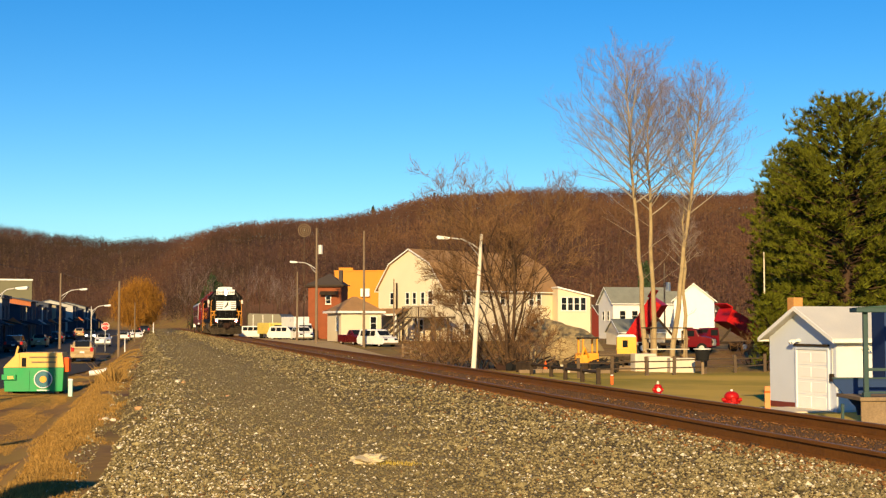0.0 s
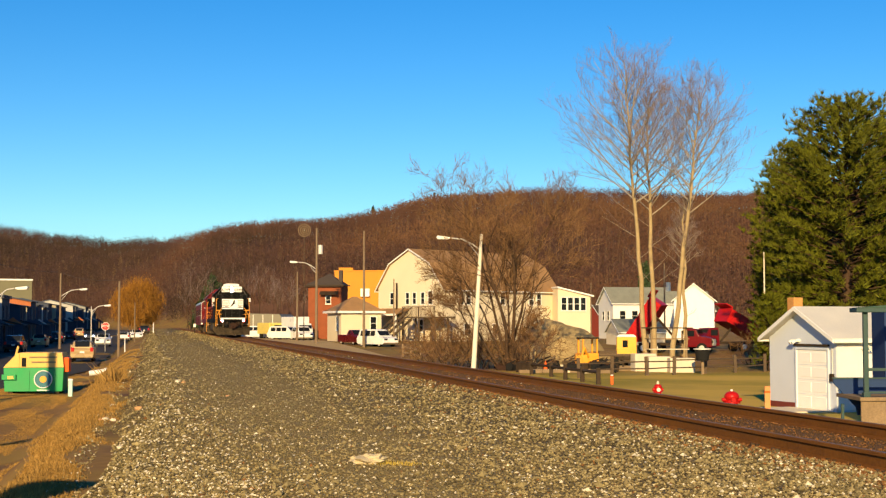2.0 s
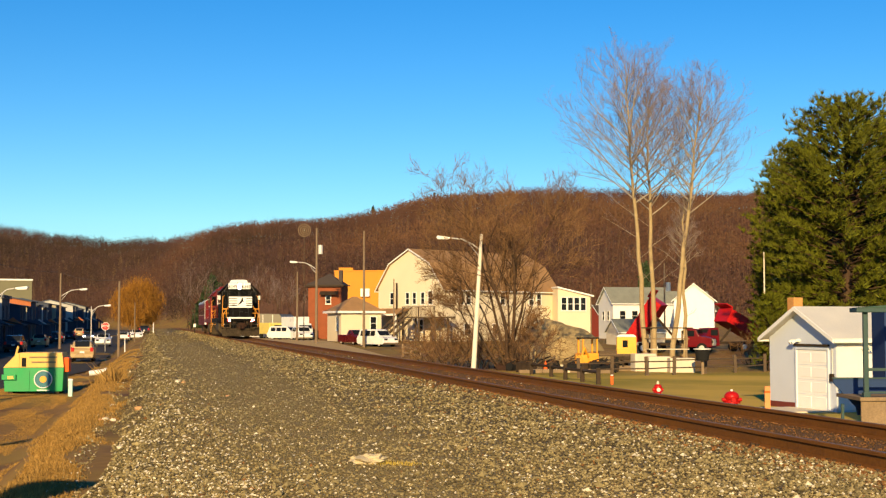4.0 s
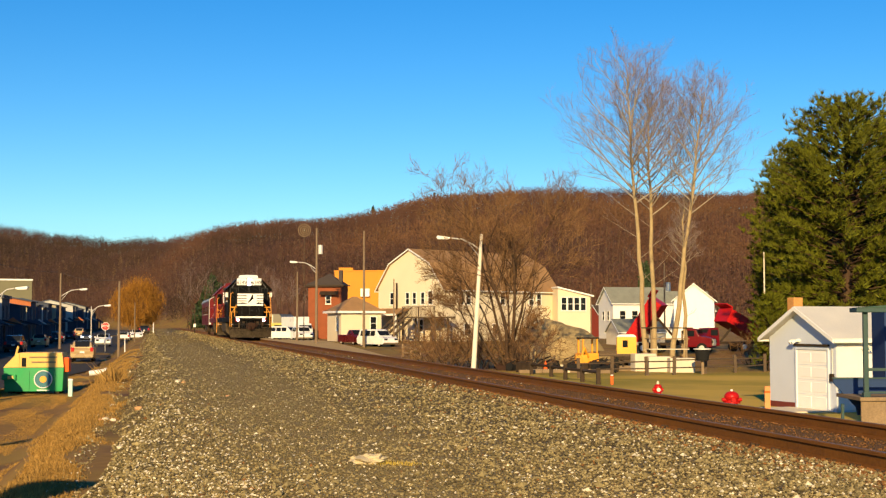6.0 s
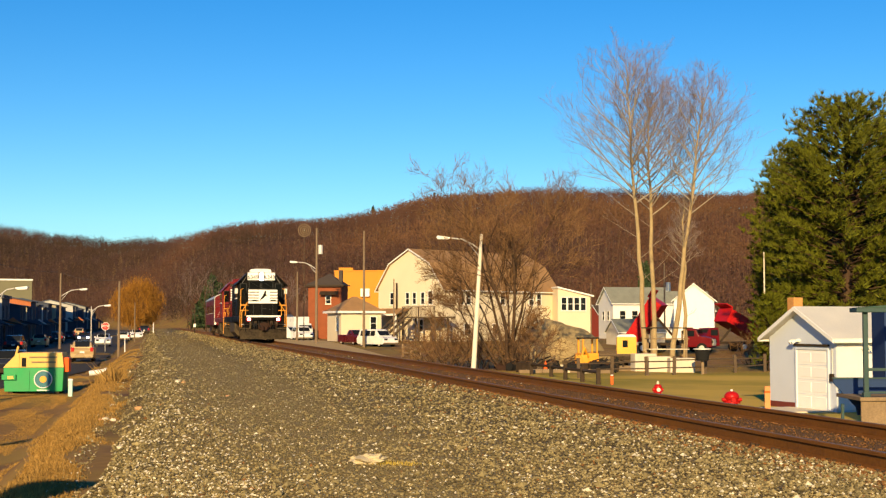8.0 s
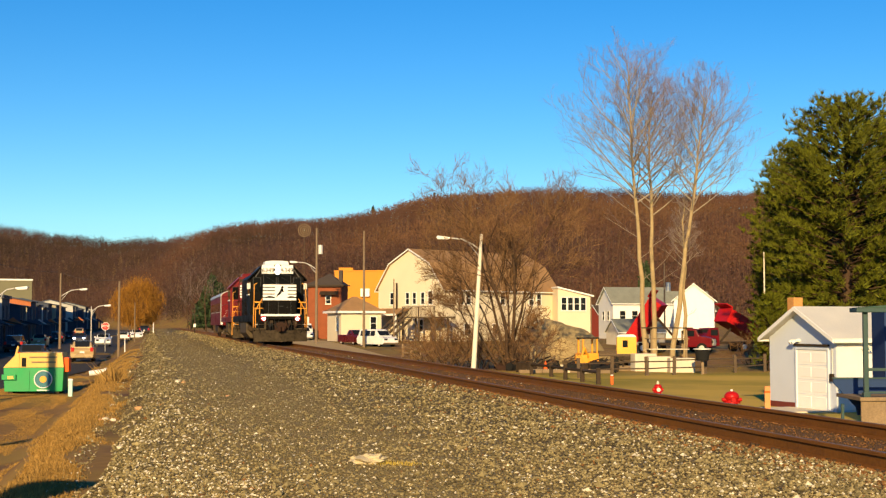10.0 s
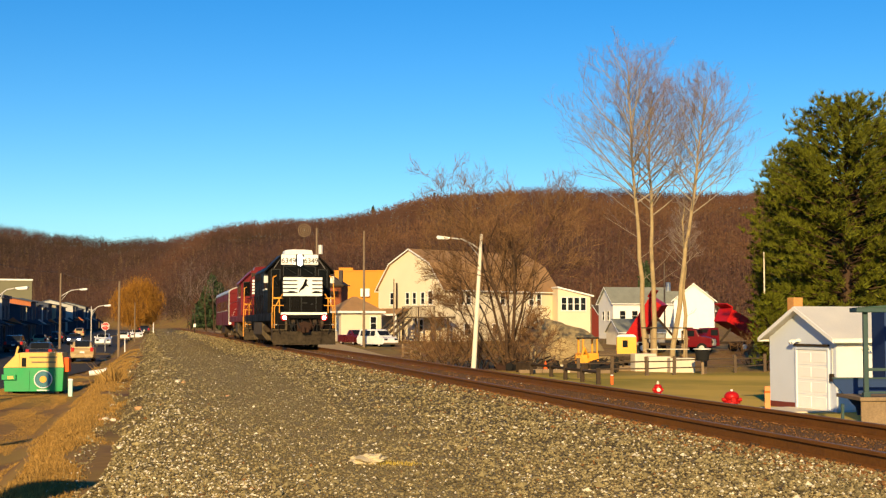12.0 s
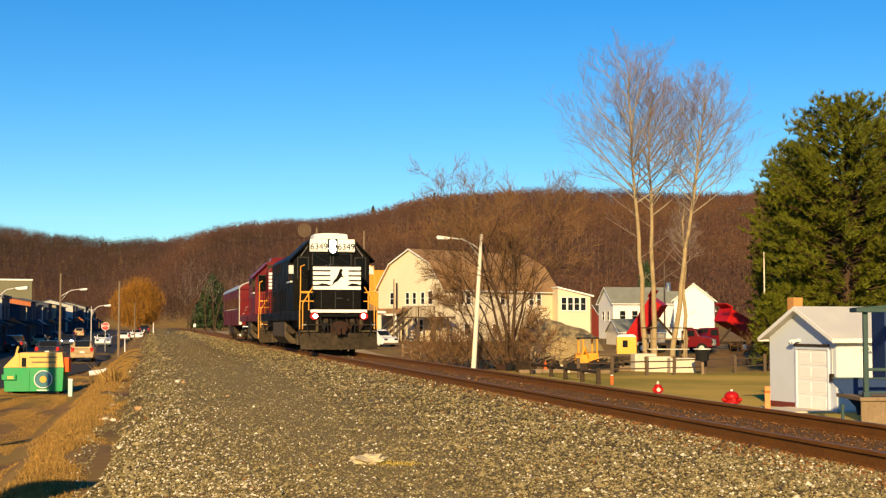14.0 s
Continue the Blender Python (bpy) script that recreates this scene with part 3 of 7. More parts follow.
def pine(x, y, h, w, seed, label, low=0.1):
    """A broad pine: whorls of limbs that carry tufts of needles."""
    rnd = random.Random(seed)
    t = thing("pine_tree", Matrix.Translation((x, y, drop(x, y) - 0.2)), label, "tree", "pines")
    part("trunk", rod(bmesh.new(), (0, 0, 0), (0, 0, h * 0.96), 0.36, 0.04, 10), M_BARK, t)
    lv, lf, nv, nf = [], [], [], []
    turns = int(h * 15)
    for i in range(turns):
        f = low + (0.985 - low) * (i + rnd.random()) / turns
        g = i * 2.39996 + rnd.uniform(-0.3, 0.3)
        reach = w * (0.70 + 0.34 * math.sin(min(1, f / 0.5) * 1.57)) * min(1, (1.04 - f) / 0.45) ** 0.6 * rnd.uniform(0.75, 1.05)
        a = Vector((0, 0, h * f))
        tip = a + Vector((math.cos(g) * reach, math.sin(g) * reach, reach * (0.05 + 0.5 * f)))
        tube(lv, lf, a, tip, 0.05 + 0.03 * (1 - f), 0.015, 4)
        along = max(4, int(reach * 4.6))
        for k in range(along):
            q = a.lerp(tip, 0.35 + 0.65 * (k + rnd.random()) / along) + Vector((rnd.gauss(0, 0.22), rnd.gauss(0, 0.22), rnd.gauss(0, 0.15)))
            ax = ((tip - a).normalized() * 0.6 + Vector((rnd.gauss(0, 0.4), rnd.gauss(0, 0.4), 0.95))).normalized()
            for _ in range(13):
                d = (ax + Vector((rnd.gauss(0, 0.42), rnd.gauss(0, 0.42), rnd.gauss(0, 0.4)))).normalized()
                s = d.orthogonal().normalized() * 0.05
                ln = rnd.uniform(0.3, 0.62)
                m = len(nv)
                nv += [tuple(q - s), tuple(q + s), tuple(q + d * ln)]
                nf.append((m, m + 1, m + 2))
    fast_mesh("branching", lv, lf, M_BARK, t, "", "stuff")
    fast_mesh("foliage", nv, nf, M_NEEDLE, t, "", "stuff")


build_forest()
build_trees()
for at, yy, h, w, seed in ((1500, 92, 18.3, 5.9, 1), (1610, 96, 18.0, 5.6, 2), (1418, 112, 18.0, 4.6, 5), (1384, 118, 11.0, 2.4, 6)):
    pine((at - 784) / 2400 * yy, yy, h, w, seed, "broad green pine with dense needles")
pine((1366 - 784) / 2400 * 90, 90, 5.0, 1.25, 9, "low bushy green pine")


# ---- the train ----
M_PLOUGH = mat("dusty_black_steel", (0.085, 0.062, 0.036), 0.7, 0.1, 1.6, 0.6, 0.2, 7)
M_DULLBAR = mat("dull_grey_bar", (0.16, 0.15, 0.14), 0.6, 0.2)
M_FRAME = mat("dull_window_metal", (0.016, 0.016, 0.016), 0.5, 0.3)
M_RUST = mat("rust_brown_steel", (0.04, 0.02, 0.013), 0.85, 0.1, 4, 0.4, 0.3)
# local axes: y runs back from the front of each vehicle, x to the side, z up from the rail head
def wheelset(parent, y, r=0.5):
    bm = bmesh.new()
    rod(bm, (-0.8, 0, 0), (0.8, 0, 0), 0.09, n=12)
    for s in (-1, 1):
        rod(bm, (s * 0.69, 0, 0), (s * 0.83, 0, 0), r, n=28)
        rod(bm, (s * 0.665, 0, 0), (s * 0.692, 0, 0), r + 0.03, n=28)
    ob = part("wheelset", bm, M_DARK, parent)
    ob.location = (0, y, r)
    for s in (-1, 1):
        part("axle_box", boxed(s * 0.98 - 0.12, s * 0.98 + 0.12, -0.16, 0.16, -0.16, 0.16, 0.03), M_DARK, ob)
    return ob


def bogie(parent, y, axles, wheelbase, r):
    bm = bmesh.new()
    half = wheelbase / 2
    for s in (-1, 1):
        side = prism([(-half - 0.55, 0.62), (-half - 0.45, 0.80), (-0.5, 0.86), (0.5, 0.86), (half + 0.45, 0.80), (half + 0.55, 0.62), (half + 0.3, 0.52), (half * 0.5, 0.36), (-half * 0.5, 0.36), (-half - 0.3, 0.52)], s * 1.0 - 0.07, s * 1.0 + 0.07, "x", 0.015)
        me = bpy.data.meshes.new("tmp")
        side.to_mesh(me)
        side.free()
        bm.from_mesh(me)
        for k in range(axles - 1):
            yy = -half + wheelbase * (k + 0.5) / (axles - 1)
            rod(bm, (s * 1.1, yy, 0.28), (s * 1.1, yy, 0.66), 0.10, n=10)
            box(bm, s * 1.12 - 0.05, s * 1.12 + 0.05, yy - 0.3, yy + 0.3, 0.62, 0.70)
    box(bm, -1.0, 1.0, -0.3, 0.3, 0.5, 0.85, 0.03)
    frame_ob = part("bogie_frame", bm, M_PLOUGH, parent, "grimy cast bogie side frames")
    frame_ob.location = (0, y, 0)
    wheels = []
    for k in range(axles):
        w = wheelset(parent, y - half + wheelbase * k / (axles - 1), r)
        wheels.append((w, r))
    return wheels


def bolt_row(bm, pts, r=0.02):
    for p in pts:
        rod(bm, p, Vector(p) + Vector((0, -0.03, 0)), r, n=6)


def text_mesh(body, size, material, parent, m, name="lettering", label=""):
    cu = bpy.data.curves.new("text", "FONT")
    cu.body, cu.size, cu.align_x, cu.align_y, cu.extrude = body, size, "CENTER", "CENTER", 0.004
    tmp = bpy.data.objects.new("text", cu)
    me = bpy.data.meshes.new_from_object(tmp)
    bpy.data.objects.remove(tmp)
    me.materials.append(material)
    ob = new(name, me)
    ob.parent = parent
    ob.matrix_basis = m
    return tagged(ob, label)


def locomotive(name, body, label, lit, stripes, L=20.4):
    t = thing(name, TRACK, label, "locomotive")
    wheels = []
    # underframe, walkway and fuel tank
    part("underframe", boxed(-1.15, 1.15, 0.55, L - 0.5, 1.02, 1.42, 0.03), M_DARK, t)
    part("walkway", boxed(-1.53, 1.53, 0.42, L - 0.4, 1.60, 1.69, 0.015), body, t)
    for s in (-1, 1):
        part("side_sill", boxed(s * 1.50 - 0.03, s * 1.50 + 0.03, 0.5, L - 0.5, 1.30, 1.60, 0.008), body, t)
    tank = prism([(-1.48, 1.25), (-1.48, 0.60), (-1.2, 0.28), (1.2, 0.28), (1.48, 0.60), (1.48, 1.25)], 7.2, L - 7.4, "y", 0.03)
    part("fuel_tank", tank, M_PLOUGH, t, "grimy fuel tank")
    for y in (L - 7.2, 6.6):
        part("air_reservoir", rod(bmesh.new(), (-1.2, y, 0.95), (-1.2, y + 0.5, 0.95), 0.22, n=14), M_DARK, t)
    for y in (3.9, L - 4.1):
        wheels += bogie(t, y, 3, 4.15, 0.508)
    # front pilot, plough, coupler and hoses
    part("pilot_plate", boxed(-1.50, 1.50, 0.40, 0.47, 0.72, 1.63, 0.01), body if lit else M_DARK, t, "grimy front plate")
    plough = bmesh.new()
    cs = [(-1.52, 0.35), (-0.8, 0.06), (0, -0.06), (0.8, 0.06), (1.52, 0.35)]
    rows = []
    for z, out in ((0.16, -0.16), (0.34, -0.10), (0.55, -0.02), (0.80, 0.10)):
        rows.append([plough.verts.new((x, y + out, z)) for x, y in cs])
    for a, b in zip(rows[:-1], rows[1:]):
        for i in range(4):
            plough.faces.new((a[i], a[i + 1], b[i + 1], b[i]))
    bmesh.ops.solidify(plough, geom=list(plough.faces), thickness=-0.03)
    part("plough", plough, M_PLOUGH, t, "dusty steel snow plough")
    cp = boxed(-0.13, 0.13, -0.28, 0.5, 0.78, 0.98, 0.04)
    box(cp, -0.20, -0.02, -0.46, -0.22, 0.72, 1.04, 0.05)
    box(cp, 0.03, 0.19, -0.36, -0.20, 0.74, 1.02, 0.04)
    box(cp, -0.34, 0.34, 0.18, 0.42, 0.66, 1.12, 0.04)
    part("coupler", cp, M_RUST, t, "rusty coupler")
    for x in (-1.28, -0.62, -0.47, 0.47, 0.62, 1.28):
        pts = [(x, 0.38, 1.25), (x, 0.2, 1.18), (x * 0.98, 0.12, 0.98), (x * 0.93, 0.12, 0.78), (x * 0.90, 0.2, 0.66)]
        part("brake_hose", pipe(pts, 0.024, 6), M_TYRE, t)
    part("uncoupling_lever", pipe([(-1.4, 0.33, 1.2), (-1.2, 0.25, 1.12), (-0.3, 0.25, 1.12), (0.3, 0.25, 1.12), (1.2, 0.25, 1.12), (1.4, 0.33, 1.2)], 0.018, 6), M_DARK if lit else M_ORANGE, t)
    part("anticlimber", boxed(-0.72, 0.72, 0.12, 0.36, 1.42, 1.50, 0.02), M_BLACK, t)
    part("draft_gear_box", boxed(-0.34, 0.34, 0.24, 0.42, 0.66, 1.22, 0.03), M_RUST, t, "rust-brown draft gear box")
    for x in (-0.75, -0.35, 0.28, 0.7):
        pts = [(x, 0.36, 1.42), (x + 0.06, 0.16, 1.15), (x + 0.12, 0.10, 0.95), (x + 0.22, 0.16, 1.1), (x + 0.26, 0.36, 1.38)]
        part("jumper_cable", pipe(pts, 0.032, 8), M_RUST if x > 0 else M_TYRE, t)
    for x in (-1.3, 1.3):
        part("grab_iron", pipe([(x - 0.14, 0.40, 1.12), (x - 0.14, 0.32, 1.12), (x + 0.14, 0.32, 1.12), (x + 0.14, 0.40, 1.12)], 0.016, 6), M_GALV, t)
    for k in range(9):
        x = -1.3 + k * 0.325
        part("plough_rib", boxed(x - 0.02, x + 0.02, 0.30, 0.36, 0.74, 0.86), M_DARK, t)
    for s in (-1, 1):
        part("footboard", boxed(s * 1.16 - 0.34, s * 1.16 + 0.34, 0.30, 0.62, 0.84, 0.90, 0.01), M_PLOUGH, t)
        part("pilot_bracket", boxed(s * 0.86 - 0.05, s * 0.86 + 0.05, 0.28, 0.42, 0.86, 1.34, 0.01), M_PLOUGH, t)
        part("valve_box", boxed(s * 0.52 - 0.09, s * 0.52 + 0.09, 0.22, 0.42, 1.16, 1.36, 0.03), M_DARK, t)
    part("coupler_ring", rod(rod(bmesh.new(), (0, 0.12, 0.98), (0, 0.20, 0.98), 0.30, n=20), (0, 0.08, 0.98), (0, 0.14, 0.98), 0.2, n=16), M_RUST, t, "round rusty buffer plate")
    part("end_sill_stripe", boxed(-1.12, 1.12, 0.33, 0.42, 1.60, 1.72, 0.01), M_WHITE, t, "white-painted end sill")
    for s in (-1, 1):
        # corner steps
        for k in range(4):
            part("step", boxed(s * 1.30 - 0.22, s * 1.30 + 0.22, 0.46, 0.78, 0.42 + k * 0.30, 0.45 + k * 0.30, 0.006), M_ORANGE if not lit else M_DARK, t)
        part("step_side", prism([(0.44, 0.36), (0.80, 0.36), (1.05, 1.6), (0.44, 1.6)], s * 1.525 - 0.015, s * 1.525 + 0.015, "x"), M_DARK if lit else M_ORANGE, t)
        # lamps low on the front
        x = s * 0.98
        housing = rod(bmesh.new(), (x, 0.42, 1.47), (x, 0.20, 1.47), 0.155, n=18)
        dl = part("ditch_light", housing, M_REDPAINT if lit else M_DARK, t, "low front light in a red-lined housing")
        part("lens", rod(bmesh.new(), (x + s * -0.03, 0.20, 1.46), (x + s * -0.03, 0.18, 1.46), 0.088, n=18), M_DITCH if lit else M_GLASS, dl)
        # handrails and posts
        part("corner_post", pipe([(s * 1.53, 0.44, 0.95), (s * 1.53, 0.44, 1.70), (s * 1.50, 0.50, 2.42), (s * 1.46, 0.85, 3.42), (s * 1.30, 0.95, 3.50)], 0.021, 8), M_ORANGE, t)
        part("corner_post", pipe([(s * 1.42, 0.40, 0.95), (s * 1.42, 0.40, 1.95), (s * 1.02, 0.40, 2.62)], 0.021, 8), M_ORANGE, t)
        part("end_handrail", rods([((s * 1.5, 0.42, 2.42), (s * 1.02, 0.42, 2.40)), ((s * 1.5, 0.42, 2.05), (s * 0.98, 0.42, 2.05)), ((s * 1.18, 0.42, 1.70), (s * 1.18, 0.42, 2.40))], 0.022), M_ORANGE, t)
        part("grab_panel", boxed(s * 1.30 - 0.16, s * 1.30 + 0.16, 0.43, 0.45, 2.36, 2.44), M_ORANGE, t)
        bm = bmesh.new()
        for k in range(int((L - 6) / 1.2)):
            y = 5.4 + k * 1.2
            rod(bm, (s * 1.50, y, 1.62), (s * 1.50, y, 2.70), 0.017, n=6)
        rod(bm, (s * 1.50, 4.9, 2.70), (s * 1.50, L - 0.8, 2.70), 0.02, n=6)
        part("side_handrail", bm, body, t)
    # short hood with number stripes
    up = 0.0 if lit else 0.72      # the second unit has a high nose
    hood = prism([(-0.98, 1.70), (0.98, 1.70), (0.98, 3.34 + up), (0.84, 3.50 + up), (-0.84, 3.50 + up), (-0.98, 3.34 + up)], 0.98, 3.0, "y", 0.03)
    nose = part("short_hood", hood, body, t)
    part("hood_door", boxed(-0.10, 0.62, 0.955, 0.985, 1.78, 3.25, 0.008), body, nose)
    part("door_latch", boxed(0.42, 0.50, 0.93, 0.96, 2.1, 2.15, 0.006), M_FRAME, nose)
    for x in (-0.62, -0.06, 0.66):
        part("door_edge", boxed(x - 0.012, x + 0.012, 0.945, 0.985, 1.75, 2.48, 0.004), M_FRAME, nose)
    part("brake_wheel_box", boxed(-0.55, -0.2, 0.93, 0.985, 1.95, 2.3, 0.01), body, nose)
    if stripes:
        bars = [(2.52 + k * 0.194, 2.655 + k * 0.194) for k in range(5)]
        for z0, z1 in [(a + up * 0.75, b + up * 0.75) for a, b in bars]:
            for x0, x1 in ((-0.96, -0.26), (0.46, 0.96)):
                part("nose_stripe", boxed(x0, x1, 0.948, 0.953, z0, z1), M_WHITE, nose, "white nose stripe")
        if not lit:
            part("nose_emblem", boxed(-0.26, 0.40, 0.946, 0.952, 2.55 + up * 0.75, 3.43 + up * 0.75), M_WHITE, nose, "white emblem panel")
    if lit:
        part("nose_emblem", boxed(-0.26, 0.46, 0.946, 0.953, 2.52, 3.43), M_WHITE, nose, "white emblem panel")
        rearing = prism([(0.10, 3.30), (0.16, 3.37), (0.24, 3.28), (0.19, 3.22), (0.21, 3.10), (0.30, 2.98), (0.20, 3.02), (0.12, 2.98), (0.04, 2.86), (-0.08, 2.80), (-0.20, 2.66), (-0.15, 2.84), (-0.04, 2.98), (0.05, 3.14)], 0.938, 0.945)
        part("emblem_figure", rearing, M_BLACK, nose, "black slanting emblem shape")
        for x0, x1 in ((-0.80, -0.30), (0.42, 0.92)):
            part("emblem_figure", prism([(x0, 2.69), (x0 + 0.18, 2.77), (x1 - 0.1, 2.75), (x1, 2.66)], 0.938, 0.945), M_BLACK, nose, "black emblem stroke")
        text_bar = boxed(-0.02, 0.22, 0.935, 0.944, 2.16, 2.20)
        part("number_stencil", text_bar, M_FRAME, nose)
    # cab with sloping roof sides
    cab = prism([(-1.57, 1.70), (1.57, 1.70), (1.57, 3.86), (0.86, 4.56), (-0.86, 4.56), (-1.57, 3.86)], 2.6, 5.0, "y", 0.03)
    cab_ob = part("cab", cab, body, t)
    part("cab_roof", prism([(-1.76, 3.70), (-0.88, 4.56), (0.88, 4.56), (1.76, 3.70), (1.76, 3.77), (0.90, 4.63), (-0.90, 4.63), (-1.76, 3.77)], 2.40, 5.1), body, cab_ob)
    for x0, x1, z0, z1 in ((-0.78, -0.07, 3.56, 4.02), (0.07, 0.78, 3.56, 4.02), (-1.38, -0.98, 3.0, 3.86), (0.98, 1.38, 3.0, 3.86)):
        w = part("windshield", boxed(x0, x1, 2.575, 2.598, z0, z1, 0.008), M_CABGLASS, cab_ob)
        for a0, a1, b0, b1 in ((x0 - 0.035, x0, z0, z1), (x1, x1 + 0.035, z0, z1), (x0 - 0.035, x1 + 0.035, z1, z1 + 0.035)):
            part("window_frame", boxed(a0, a1, 2.555, 2.598, b0, b1), M_FRAME, w)
        part("gasket", prism([(x0 - 0.03, z0 - 0.03), (x1 + 0.03, z0 - 0.03), (x1 + 0.03, z0), (x0 - 0.03, z0)], 2.57, 2.598), M_TYRE, w)
        part("wiper", rods([((x0 + 0.1, 2.56, z0 + 0.4), (x1 - 0.1, 2.56, z0 + 0.1))], 0.010), M_FRAME, w)
    for s in (-1, 1):
        w = part("side_window", boxed(s * 1.575 - 0.01, s * 1.575 + 0.01, 3.1, 4.6, 2.95, 3.7, 0.004), M_GLASS, cab_ob)
        part("arm_rest", boxed(s * 1.60 - 0.05, s * 1.60 + 0.05, 3.0, 4.7, 2.85, 2.93, 0.02), M_GALV, w)
        part("sunshade", boxed(s * 1.67 - 0.10, s * 1.67 + 0.10, 3.0, 4.7, 3.76, 3.79), body, w)
        part("mirror", boxed(s * 1.66 - 0.10, s * 1.66 + 0.10, 2.60, 2.64, 3.2, 3.55, 0.01), M_GALV if lit else M_DARK, cab_ob)
        if lit:
            part("roof_strut", rods([((s * 0.98, 2.55, 4.36), (s * 1.28, 2.5, 3.92))], 0.02, 6), M_DULLBAR, cab_ob)
            part("cab_pillar", boxed(s * 0.90 - 0.03, s * 0.90 + 0.03, 2.56, 2.60, 3.52, 4.06), M_BLACK, cab_ob)
    # number boards and headlight over the windscreen
    board = part("headlight_bracket", boxed(-0.92, 0.92, 2.36, 2.6, 4.10, 4.62, 0.02), M_WHITE if lit else body, cab_ob)
    for s in (-1, 1):
        nb = part("number_board", boxed(s * 0.57 - 0.34, s * 0.57 + 0.34, 2.33, 2.36, 4.13, 4.46, 0.005), M_WHITE if lit else M_DARK, board, "white number board" if lit else "dark number board")
        if lit:
            text_mesh("6349", 0.36, M_BLACK, board, pose(s * 0.56, 2.324, 4.30, 90, 0, 0), "number", "black running number")
        part("lens", rod(bmesh.new(), (0, 2.35, 4.33 + s * 0.13), (0, 2.28, 4.33 + s * 0.13), 0.135, n=20), M_LAMP if lit else M_GLASS, board, "headlight lens")
    part("headlight_panel", boxed(-0.2, 0.2, 2.315, 2.36, 4.02, 4.62, 0.01), M_BLACK, board)
    part("air_conditioner", prism([(-0.72, 4.63), (0.72, 4.63), (0.68, 4.86), (0.3, 4.90), (-0.3, 4.90), (-0.68, 4.86)], 2.9, 4.2, "y", 0.03), M_WHITE if lit else body, cab_ob, "white roof unit")
    part("horn", rods([((0.2, 4.5, 4.63), (0.2, 4.5, 4.8)), ((0.2, 4.2, 4.82), (0.2, 4.7, 4.82)), ((0.3, 4.1, 4.8), (0.3, 4.7, 4.8))], 0.04), M_GALV, cab_ob)
    # long hood, vents, fans and exhaust
    long_hood = prism([(-0.98, 1.70), (0.98, 1.70), (0.98, 4.20), (0.78, 4.42), (-0.78, 4.42), (-0.98, 4.20)], 5.0, L - 0.9, "y", 0.02)
    lh = part("long_hood", long_hood, body, t)
    for s in (-1, 1):
        for k in range(int((L - 6.6) / 0.98)):
            y = 5.6 + k * 0.98
            part("hood_door", boxed(s * 0.985 - 0.012, s * 0.985 + 0.012, y - 0.43, y + 0.43, 1.85, 3.7, 0.004), body, lh)
        for k in range(6):
            part("louvre", boxed(s * 1.0 - 0.02, s * 1.0 + 0.02, L - 5.8, L - 1.5, 3.72 + k * 0.08, 3.76 + k * 0.08), M_DARK, lh)
        part("blower_duct", boxed(s * 1.15 - 0.2, s * 1.15 + 0.2, 5.1, 6.6, 1.75, 3.2, 0.05), body, lh)
    for y in (L - 2.2, L - 3.6, L - 5.0, 10.2, 11.6):
        part("roof_fan", rod(bmesh.new(), (0, y, 4.40), (0, y, 4.58), 0.6, 0.52, 20), M_DARK, lh)
    if lit:
        part("blank_panel", boxed(-1.0, -0.985, 5.9, 7.0, 3.55, 4.1), M_WHITE, lh, "white side panel")
    return t, wheels


